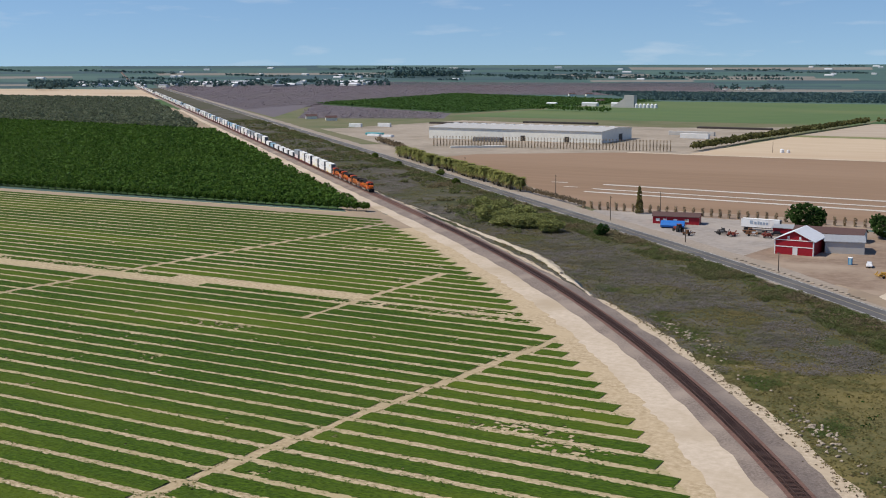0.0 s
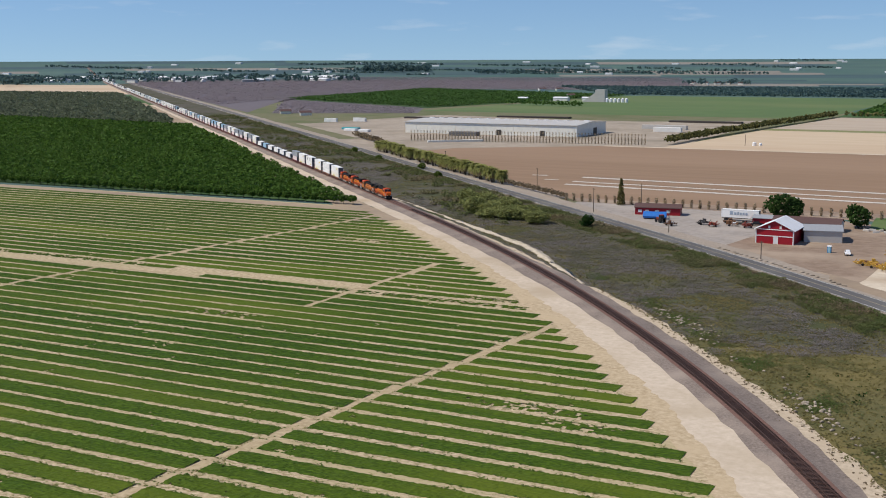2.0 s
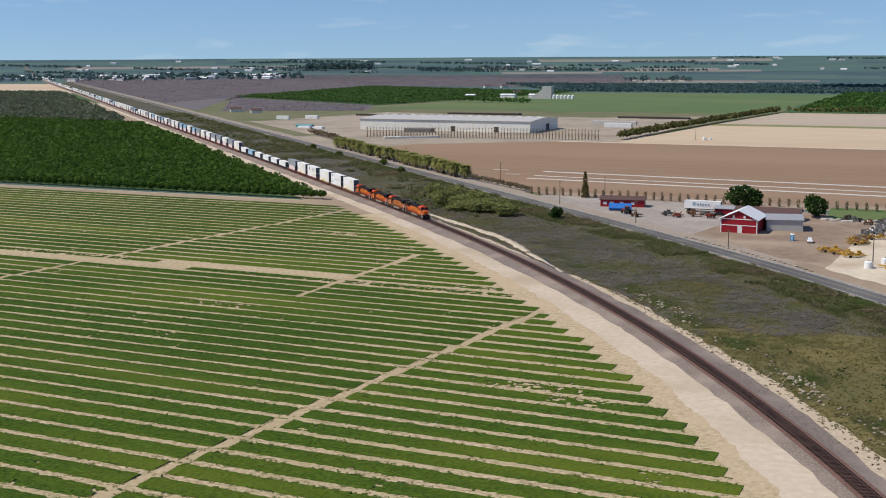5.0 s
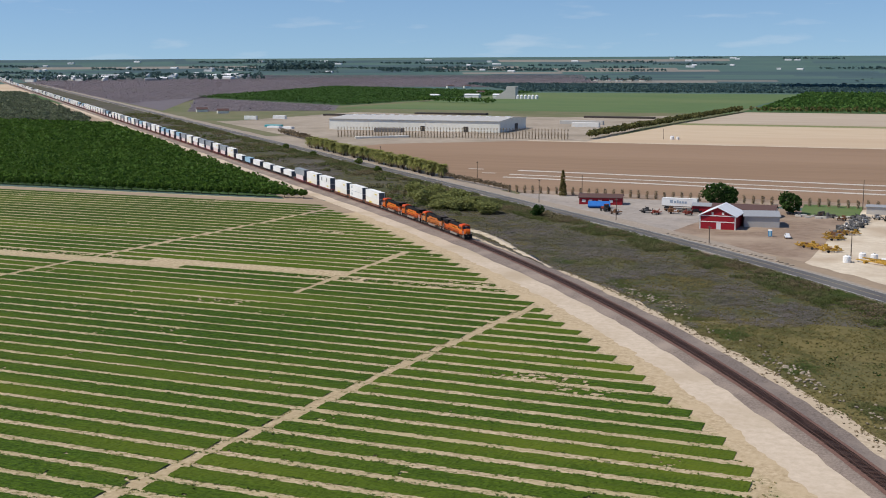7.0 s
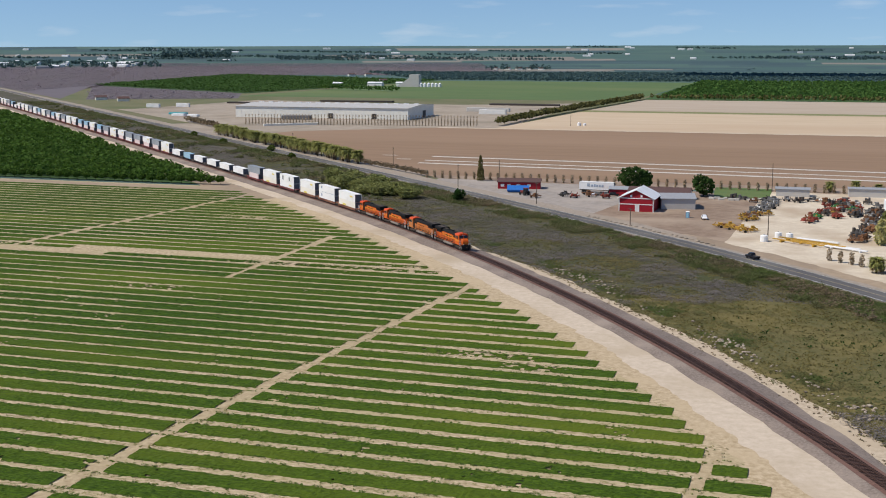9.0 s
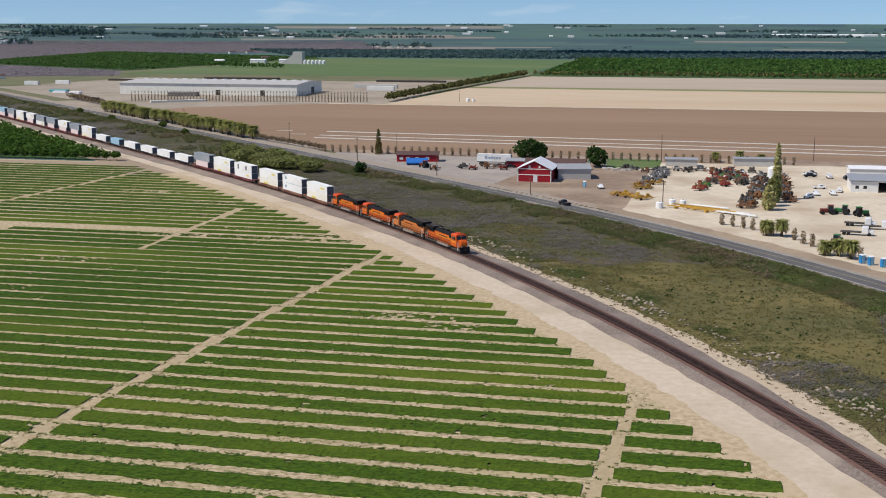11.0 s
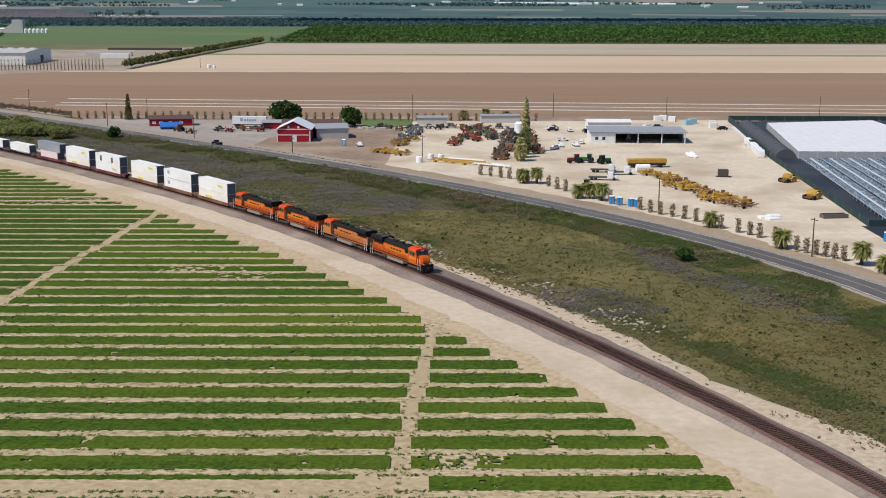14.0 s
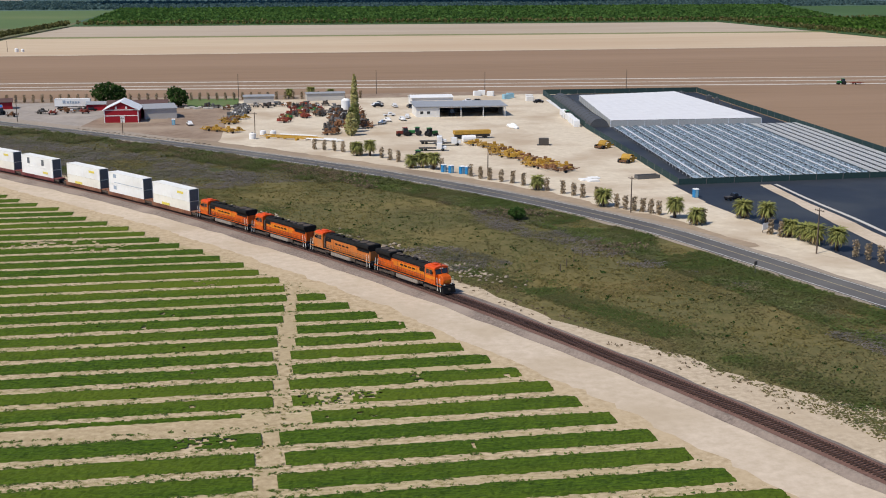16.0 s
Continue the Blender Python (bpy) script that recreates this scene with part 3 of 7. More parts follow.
def build_crop_rows():
    """Low green rows along x, broken where paths cross them, with ragged edges."""
    rnd = np.random.RandomState(4)
    pitch = 6.55
    ys = [71.2 + pitch * k for k in range(-26, 52)] + [73.0]
    for y in ys:
        if y > 409:
            continue
        worn = 255 < y < 269
        east = row_end(y) + rnd.uniform(-0.9, 0.9)
        west = min(-330.0, -1.2 * y - 90)
        cuts = [(-238.0, -168.0) if y > 265 else (-999.0, -222.0)] if worn else [(-999.0, -37.0)] if y == 71.2 else [(-46.0, 99.0)] if y == 73.0 else []
        for x0, y0, slope, lo, hi, half in CROSS:
            if lo <= y <= hi:
                c = x0 + (y - y0) * slope
                cuts.append((c - half - rnd.uniform(-.3, .9), c + half + rnd.uniform(-.3, .9)))
        spans, a = [], west
        for lo, hi in sorted(cuts):
            if lo > a:
                spans.append((a, min(lo, east)))
            a = max(a, hi)
        if a < east:
            spans.append((a, east))
        step = 0.42 if y < 160 else 0.8
        for a, b in spans:
            if b - a < 2:
                continue
            x = np.linspace(a, b, max(4, int((b - a) / step)))
            k = 11
            u = np.linspace(-1, 1, k)
            half = (0.55 if y == 73.0 else 1.9 if worn else 2.2 + 0.17 * min(1, max(0, (y - 90) / 60)) - 0.16 * min(1, max(0, (y - 240) / 60))) + 0.32 * np.clip((-95 - x) / 60, 0, 1) * (90 < y < 400) * (0.4 + vnoise(x, x * 0 + y, 40))
            edge_n = half + (vnoise(x, x * 0 + y, 1.3) - .5) * .3 + (vnoise(x, x * 0 + y + 50, 9) - .5) * .22 + rnd.uniform(-.15, .15, x.size)
            edge_s = half + (vnoise(x, x * 0 + y + 20, 1.3) - .5) * .3 + (vnoise(x, x * 0 + y + 80, 9) - .5) * .22 + rnd.uniform(-.15, .15, x.size)
            thin = np.clip((vnoise(x, x * 0 + y * 3.1, 16) - (0.55 if worn else 0.9)) * 5, 0, 0.5)
            for px, py, rx, ry in WORN:
                thin = np.maximum(thin, np.clip(1.25 - ((x - px) / rx) ** 2 - ((y - py) / ry) ** 2, 0, 1) * (0.32 + 0.5 * vnoise(x, x * 0 + y * 7.7, 1.6)))
            thin = np.clip(thin + np.clip(vnoise(x + 500, x * 0 + y * 5.3, 2.6) - 0.84, 0, 1) * 3.0, 0, 0.92)
            taper = np.clip(np.minimum(x - a, b - x) / 0.5, 0.93, 1)
            X = np.repeat(x[:, None], k, 1)
            Y = y + np.where(u < 0, u * edge_s[:, None], u * edge_n[:, None]) * (taper * (1 - 0.22 * thin))[:, None]
            Z = (1 - np.abs(u) ** 6) * ((0.20 if y < 140 else 0.12) - 0.05 * np.cos(u * 8.5) ** 2) + 0.02
            Z = Z[None] * (0.75 + 0.5 * vnoise(X * 1.0, Y * 3, 0.8)) + rnd.uniform(-1, 1, X.shape) * (.09 if y < 140 else .07) * (np.abs(u) < 0.9)
            Y = Y - 0.018 * (X + 75)
            V = np.stack([X, Y, Z], -1).reshape(-1, 3)
            i = (np.arange(len(x) - 1)[:, None] * k + np.arange(k - 1)).ravel()
            F = np.stack([i, i + k, i + k + 1, i + 1], -1)
            patchy = 0.65 * vnoise(X * 0.8, Y, 0.75) + 0.35 * vnoise(X + 70, Y, 0.3)     # bare gaps where the crop failed
            F = F[patchy.ravel()[i] > 0.12 + 0.62 * np.repeat(thin[:-1], k - 1) - 0.12 * (np.repeat(thin[:-1], k - 1) < 0.02)]
            # the deeper green goes to beds west of the footpath and beyond y 275
            deep_bed = ((a + b) / 2 < -119 + (y - 126) * 0.118 and y > 150) or y > 275
            ob = new("crop_bed", raw_mesh("crop_row", V, F, M["crop_deep" if deep_bed else "crop"]))
            tagged(ob, "long low deep green crop bed on pale soil" if deep_bed else "long low green crop bed on pale tan soil", "crop bed", "beds of the crop field")


def build_paths():
    for x0, y0, slope, lo, hi, half in CROSS:
        y = np.arange(lo, hi, 2.0)
        p = np.stack([x0 + (y - y0) * slope, y], 1)
        ribbon("footpath", (p, np.repeat([[1.0, 0.0]], len(p), 0)), [(-half - .3, 0.012), (0, 0.02), (half + .3, 0.012)], M["path"], "narrow trodden path cutting across crop rows", "path", 0.4, 4)


# ---- the train ----
M.update({
    "loco_orange": surface("locomotive_orange", (0.66, 0.120, 0.004), (0.55, 0.085, 0.003), (0.38, 0.055, 0.006), 1.4, 0.6, 0.5, spec=0.35),
    "loco_bright": surface("locomotive_yellow_orange", (0.72, 0.22, 0.008), (0.62, 0.17, 0.006), (0.48, 0.125, 0.010), 1.2, 0.5, 0.5, spec=0.35),
    "loco_red": surface("locomotive_red_orange", (0.66, 0.075, 0.006), (0.56, 0.06, 0.006), scale=1.5, rough=0.5),
    "loco_faded": surface("faded_locomotive_orange", (0.58, 0.18, 0.03), (0.48, 0.13, 0.025), (0.42, 0.17, 0.06), 1.2, 0.5, 0.6),
    "loco_black": surface("locomotive_black", (0.010, 0.010, 0.011), (0.020, 0.019, 0.018), scale=1.5, rough=0.75, spec=0.12),
    "loco_dark": surface("dusty_running_gear", (0.115, 0.088, 0.070), (0.045, 0.036, 0.030), scale=3, rough=0.8),
    "loco_tank": surface("dusty_fuel_tank", (0.33, 0.28, 0.235), (0.19, 0.16, 0.135), scale=2, rough=0.7),
    "rail_white": surface("white_handrail", (0.75, 0.73, 0.68), scale=3),
    "glass_dark": surface("dark_window_glass", (0.02, 0.024, 0.03), scale=1, rough=0.12, spec=0.6),
    "car_brown": surface("brown_well_car", (0.19, 0.075, 0.045), (0.13, 0.055, 0.038), (0.25, 0.12, 0.07), 1.5, 0.3, 0.7),
    "car_maroon": surface("maroon_well_car", (0.15, 0.03, 0.035), (0.11, 0.03, 0.03), (0.2, 0.07, 0.06), 1.5, 0.3, 0.7),
    "box_white": surface("white_container_steel", (0.80, 0.80, 0.78), (0.76, 0.76, 0.74), (0.70, 0.69, 0.66), 0.8, 0.25, 0.5),
    "box_cream": surface("cream_container_steel", (0.78, 0.75, 0.66), (0.74, 0.71, 0.62), (0.68, 0.65, 0.57), 0.8, 0.25, 0.5),
    "box_grey": surface("grey_container_steel", (0.26, 0.29, 0.32), (0.23, 0.255, 0.28), (0.31, 0.33, 0.35), 0.8, 0.25, 0.5),
    "box_blue": surface("pale_blue_container_steel", (0.30, 0.48, 0.60), (0.27, 0.43, 0.55), scale=0.8, rough=0.5),
    "box_pink": surface("pinkish_white_container_steel", (0.72, 0.60, 0.58), (0.68, 0.56, 0.54), scale=0.8, rough=0.5),
    # shade of the container ends as a dark colour; also the real dark panels
    "box_end": surface("shaded_ends_dark_panels", (0.13, 0.14, 0.155), (0.10, 0.11, 0.12), scale=2, rough=0.5),
    "mark_yellow": surface("yellow_marking", (0.75, 0.62, 0.12), scale=3, rough=0.6),
    "mark_grey": surface("grey_marking", (0.35, 0.42, 0.50), scale=3, rough=0.6),
    "wheel": surface("steel_wheel", (0.09, 0.075, 0.065), (0.06, 0.05, 0.045), scale=4, rough=0.5, metal=0.4),
})
RAIL_TOP = 0.955


def bogie_parts(parent, x, axles, length, radius=0.5):
    bm = bmesh.new()
    for y in (-1.02, 1.02):
        box(bm, x - length / 2, x + length / 2, y - 0.13, y + 0.13, 0.42, 0.95, 0.05)
        for a in axles:
            box(bm, x + a - 0.25, x + a + 0.25, y - 0.2, y + 0.2, 0.3, 0.72, 0.04)
    box(bm, x - 0.4, x + 0.4, -1.0, 1.0, 0.5, 1.0, 0.05)
    bogie = part("bogie", bm, M["loco_dark"], parent, "dusty dark bogie frame")
    for a in axles:
        for y in (-0.76, 0.76):
            part("wheel", tube(bmesh.new(), (x + a, y - 0.07, radius), (x + a, y + 0.07, radius), radius, sides=16), M["wheel"], bogie)


def make_locomotive(label, paint, faded):
    loco = thing("locomotive", Matrix(), label, "locomotive", "locomotives of the train")
    part("underframe", boxes((-10.7, 10.7, -1.5, 1.5, 1.30, 1.58), bevel=0.05), M["loco_black"], loco, "black underframe with walkway")
    for s in (-1, 1):
        part("walkway_edge", boxes((-10.5, 10.5, min(1.5 * s, 1.53 * s), max(1.5 * s, 1.53 * s), 1.42, 1.56)), paint, loco, "thin orange walkway edge")
    tank_ = boxes((-3.6, 3.2, -1.4, 1.4, 0.36, 1.26), bevel=0.18)
    part("fuel_tank", tank_, M["loco_tank"], loco, "dusty pale grey fuel tank")
    for s in (-1, 1):
        part("air_reservoir", tube(bmesh.new(), (3.5, 1.2 * s, 0.95), (5.0, 1.2 * s, 0.95), 0.22, sides=10), M["loco_dark"], loco)
        part("battery_box", boxes((-5.4, -3.9, min(1.05 * s, 1.4 * s), max(1.05 * s, 1.4 * s), 0.6, 1.28), bevel=0.04), M["loco_dark"], loco)
    # the long hood: bright panels at mid height, a chamfered black crown, the flared radiator at its end
    bm = bmesh.new()
    prism(bm, [(-0.98, 1.58), (0.98, 1.58), (0.98, 3.72), (0.80, 3.92), (-0.80, 3.92), (-0.98, 3.72)], -9.9, 5.7)
    part("hood", bm, paint, loco)
    bm = bmesh.new()
    prism(bm, [(-1.01, 3.62), (1.01, 3.62), (1.01, 3.95), (0.62, 4.34), (-0.62, 4.34), (-1.01, 3.95)], -5.4, 5.55)
    for x, w in ((-3.9, 0.8), (-1.9, 0.45), (3.1, 0.8), (4.6, 0.4)):
        box(bm, x - w, x + w, -0.6, 0.6, 4.30, 4.52, 0.06)
    part("roof", bm, M["loco_black"], loco, "black roof with chamfered sides and hatches")
    for x in (-4.4, -3.3):
        part("dynamic_brake_fan", tube(bmesh.new(), (x, 0, 4.5), (x, 0, 4.62), 0.48, 0.44, 14), M["loco_dark"], loco)
    bm = bmesh.new()
    prism(bm, [(-0.98, 3.45), (0.98, 3.45), (1.52, 4.02), (1.52, 4.52), (1.30, 4.66), (-1.30, 4.66), (-1.52, 4.52), (-1.52, 4.02)], -9.95, -5.3)
    part("radiator", bm, M["loco_black"], loco, "black flared radiator wings")
    for x in (-8.7, -6.6):
        part("radiator_fan", tube(bmesh.new(), (x, 0, 4.64), (x, 0, 4.74), 0.85, 0.8, 16), M["loco_dark"], loco)
    part("exhaust", boxes((0.2, 1.4, -0.3, 0.3, 4.3, 4.72), bevel=0.05), M["loco_black"], loco)
    bright = M["loco_faded"] if faded else M["loco_bright"]
    for side in (-1, 1):
        y = 0.985 * side
        def plate(name, x0, x1, z0, z1, mat, proud=0.03, words=""):
            return part(name, boxes((x0, x1, min(y, y + proud * side), max(y, y + proud * side), z0, z1)), mat, loco, words)
        plate("stripe_panel", -5.2, 5.0, 2.42, 3.30, bright, 0.02, "bright yellow-orange band along the hood")
        for k in range(12):
            x = -9.3 + k * 1.2
            if x < -5.4:
                plate("hood_door", x, x + 0.95, 1.75, 2.95, paint, 0.035)
            else:
                plate("hood_door", x, x + 1.0, 1.72, 2.24, paint, 0.035)
                plate("door_hinge", x + 1.03, x + 1.08, 1.75, 3.4, M["loco_dark"], 0.03)
        plate("grille", -9.5, -5.7, 3.02, 3.5, M["loco_black"], 0.05, "black radiator grille")
        plate("grille", 3.4, 5.2, 2.95, 3.6, M["loco_black"], 0.045, "black air intake")
        for k in range(4):
            plate("lettering", -2.6 + k * 1.25, -1.7 + k * 1.25, 2.78, 3.06, M["loco_black"], 0.045, "dark lettering bar")
        # dark raised strip in place of the shaded gap behind the cab
        plate("blower_duct", 5.2, 5.68, 1.6, 3.6, M["loco_dark"], 0.25, "dark strip standing for the shaded gap behind the cab")
        bm = bmesh.new()
        for k in range(13):
            x = -9.6 + k * 1.22
            tube(bm, (x, 1.46 * side, 1.58), (x, 1.46 * side, 2.5), 0.026, sides=5)
        tube(bm, (-9.6, 1.46 * side, 2.5), (5.1, 1.46 * side, 2.5), 0.028, sides=5)
        part("handrail", bm, M["loco_dark"], loco, "thin dark side handrail")
        for x, lean in ((10.3, 0.45), (-10.3, -0.45)):
            bm = bmesh.new()
            tube(bm, (x, 1.46 * side, 0.5), (x - lean * 0.6, 1.46 * side, 2.85), 0.06, sides=6)
            tube(bm, (x - lean * 1.9, 1.46 * side, 0.5), (x - lean * 2.5, 1.46 * side, 2.85), 0.06, sides=6)
            part("stair_rail", bm, M["rail_white"], loco, "white stair handrails")
            bm = boxes((min(x, x - lean * 1.8), max(x, x - lean * 1.8), min(1.05 * side, 1.12 * side), max(1.05 * side, 1.12 * side), 0.4, 1.3))
            for k in range(4):
                box(bm, min(x, x - lean * 1.8), max(x, x - lean * 1.8), min(1.1 * side, 1.46 * side), max(1.1 * side, 1.46 * side), 0.42 + 0.27 * k, 0.47 + 0.27 * k)
            part("step_well", bm, M["loco_black"], loco)
    bm = bmesh.new()
    prism(bm, [(5.7, 1.58), (8.75, 1.58), (8.75, 3.2), (8.45, 4.28), (5.7, 4.28)], -1.5, 1.5, axis="y")
    cab = part("cab", bm, paint, loco, "orange driving cab")
    bm = bmesh.new()
    prism(bm, [(-1.55, 4.24), (1.55, 4.24), (1.35, 4.50), (0.7, 4.64), (-0.7, 4.64), (-1.35, 4.50)], 5.6, 8.6)
    part("cab_roof", bm, M["loco_red"], cab, "reddish orange rounded cab roof")
    part("air_conditioner", boxes((6.2, 7.3, -0.5, 0.5, 4.62, 4.82), bevel=0.05), M["loco_red"], cab)
    part("horn", tube(bmesh.new(), (7.8, 0.3, 4.66), (8.3, 0.3, 4.72), 0.06, 0.12, 8), M["loco_dark"], cab)
    for side in (-1, 1):
        for x0, x1 in ((6.1, 6.95), (7.1, 7.95)):
            part("side_window", boxes((x0, x1, min(1.48 * side, 1.53 * side), max(1.48 * side, 1.53 * side), 3.15, 3.95)), M["glass_dark"], cab, "dark cab window")
        part("side_stripe", boxes((5.75, 8.7, min(1.49 * side, 1.52 * side), max(1.49 * side, 1.52 * side), 2.3, 2.85)), bright, cab, "bright yellow-orange stripe")
        bm = bmesh.new()
        prism(bm, [(8.72, 3.3), (8.78, 3.3), (8.56, 4.12), (8.50, 4.12)], min(0.08 * side, 1.32 * side), max(0.08 * side, 1.32 * side), axis="y")
        part("windscreen", bm, M["glass_dark"], cab, "dark windscreen")
        part("mirror", boxes((8.0, 8.1, min(1.55 * side, 1.8 * side), max(1.55 * side, 1.8 * side), 3.3, 3.75)), M["loco_black"], cab)
    bm = bmesh.new()
    prism(bm, [(8.75, 1.58), (10.3, 1.58), (10.38, 2.45), (10.1, 3.0), (9.6, 3.22), (8.75, 3.28)], -0.95, 0.95, axis="y")
    bmesh.ops.bevel(bm, geom=list(bm.edges), offset=0.08, segments=1, affect="EDGES")
    nose = part("nose", bm, paint, loco, "orange rounded nose")
    part("nose_emblem", boxes((10.36, 10.40, -0.45, 0.45, 2.0, 2.4)), M["loco_bright"], nose, "yellow shape on the nose")
    for y in (-0.22, 0.22):
        part("headlight", tube(bmesh.new(), (8.5, y, 4.22), (8.66, y, 4.22), 0.12, sides=10), M["rail_white"], loco, "pale round headlight")
    for y in (-0.75, 0.75):
        part("ditch_light", tube(bmesh.new(), (10.42, y, 1.72), (10.56, y, 1.72), 0.12, sides=10), M["rail_white"], loco, "pale ditch light")
    bm = bmesh.new()
    prism(bm, [(10.4, 0.15), (11.0, 0.2), (10.8, 1.25), (10.4, 1.35)], -1.35, 1.35, axis="y")
    part("snowplough", bm, M["loco_black"], loco, "black pilot plough")
    for x in (10.7, -11.15):
        part("coupler", boxes((x, x + 0.45, -0.15, 0.15, 0.75, 1.05)), M["loco_dark"], loco)
    for x in (-7.0, 7.0):
        bogie_parts(loco, x, (-1.85, 0, 1.85), 5.0, 0.53)
    return loco


def container_mesh(length, height, material, ends, marks=()):
    """One ribbed steel box; both ends darker, their shade put into the colour; marks: bars (x, z, wide, high, material)
    on both sides.
    """
    n = int(length / 0.55)
    xs = np.linspace(-length / 2 + 0.15, length / 2 - 0.15, n * 2)
    verts, faces, mats = [], [], []
    for side in (-1, 1):
        for k, x in enumerate(xs):
            y = side * (1.28 - 0.03 * ((k // 2) % 2))
            verts += [(x, y, 0.12), (x, y, height - 0.1)]
        base = (0 if side < 0 else 1) * len(xs) * 2
        for k in range(len(xs) - 1):
            a = base + 2 * k
            faces.append([a, a + 2, a + 3, a + 1] if side < 0 else [a, a + 1, a + 3, a + 2])
            mats.append(0)
    bm = bmesh.new()
    h = length / 2
    for y in (-1.3, 1.3):
        s = 1 if y > 0 else -1
        box(bm, -h, h, min(y, y - .12 * s), max(y, y - .12 * s), 0, 0.14)
        box(bm, -h, h, min(y, y - .12 * s), max(y, y - .12 * s), height - 0.12, height)
        for x in (-h, h - 0.16):
            box(bm, x, x + 0.16, min(y, y - .14 * s), max(y, y - .14 * s), 0, height)
    box(bm, -h + 0.1, h - 0.1, -1.25, 1.25, height - 0.09, height - 0.03)
    box(bm, -h + 0.1, h - 0.1, -1.25, 1.25, 0.02, 0.1)
    bm.verts.index_update()
    for f in bm.faces:
        faces.append([len(verts) + v.index for v in f.verts])
        mats.append(0)
    verts += [tuple(v.co) for v in bm.verts]
    bm.free()
    bm = bmesh.new()
    for x in (-h + 0.03, h - 0.09):
        box(bm, x, x + 0.06, -1.17, 1.17, 0.1, height - 0.1)
        for y in (-0.8, -0.3, 0.3, 0.8):
            box(bm, x - 0.03, x + 0.09, y - 0.03, y + 0.03, 0.15, height - 0.15)
    bm.verts.index_update()
    for f in bm.faces:
        faces.append([len(verts) + v.index for v in f.verts])
        mats.append(1)
    verts += [tuple(v.co) for v in bm.verts]
    bm.free()
    slots = [material, ends]
    for x, z, wide, high, mat in marks:
        if mat not in slots:
            slots.append(mat)
        for y0, y1 in ((-1.32, -1.285), (1.285, 1.32)):
            bm = bmesh.new()
            box(bm, x - wide / 2, x + wide / 2, y0, y1, z, z + high)
            bm.verts.index_update()
            for f in bm.faces:
                faces.append([len(verts) + v.index for v in f.verts])
                mats.append(slots.index(mat))
            verts += [tuple(v.co) for v in bm.verts]
            bm.free()
    me = raw_mesh("container", verts, faces, None)
    for m in slots:
        me.materials.append(m)
    me.polygons.foreach_set("material_index", mats)
    return me


def make_well_car(material, label, flat=False):
    car = thing("well_car", Matrix(), label, "rail wagon", "wagons of the train")
    if flat:
        part("deck", boxes((-9.2, 9.2, -0.45, 0.45, 0.75, 1.1), bevel=0.04), material, car, "spine deck")
        bm = bmesh.new()
        for x in (-7.2, -2.5, 2.5, 7.2):
            box(bm, x - 0.25, x + 0.25, -1.3, 1.3, 0.9, 1.12, 0.03)
        part("cross_beam", bm, material, car)
    else:
        for s in (-1, 1):
            bm = bmesh.new()
            box(bm, -8.6, 8.6, min(1.32 * s, 1.48 * s), max(1.32 * s, 1.48 * s), 0.28, 1.12, 0.03)
            for k in range(17):
                x = -8.2 + k * 1.025
                box(bm, x - 0.06, x + 0.06, min(1.46 * s, 1.54 * s), max(1.46 * s, 1.54 * s), 0.3, 1.08)
            part("side_sill", bm, material, car, "ribbed side sill")
        part("well_floor", boxes((-8.6, 8.6, -1.32, 1.32, 0.26, 0.34)), material, car)
        for s in (-1, 1):
            part("end_platform", boxes((min(8.4 * s, 10.1 * s), max(8.4 * s, 10.1 * s), -1.2, 1.2, 0.95, 1.22), bevel=0.04), material, car)
    for x in (-9.3, 9.3):
        bogie_parts(car, x, (-0.85, 0.85), 2.5, 0.42)
    return car


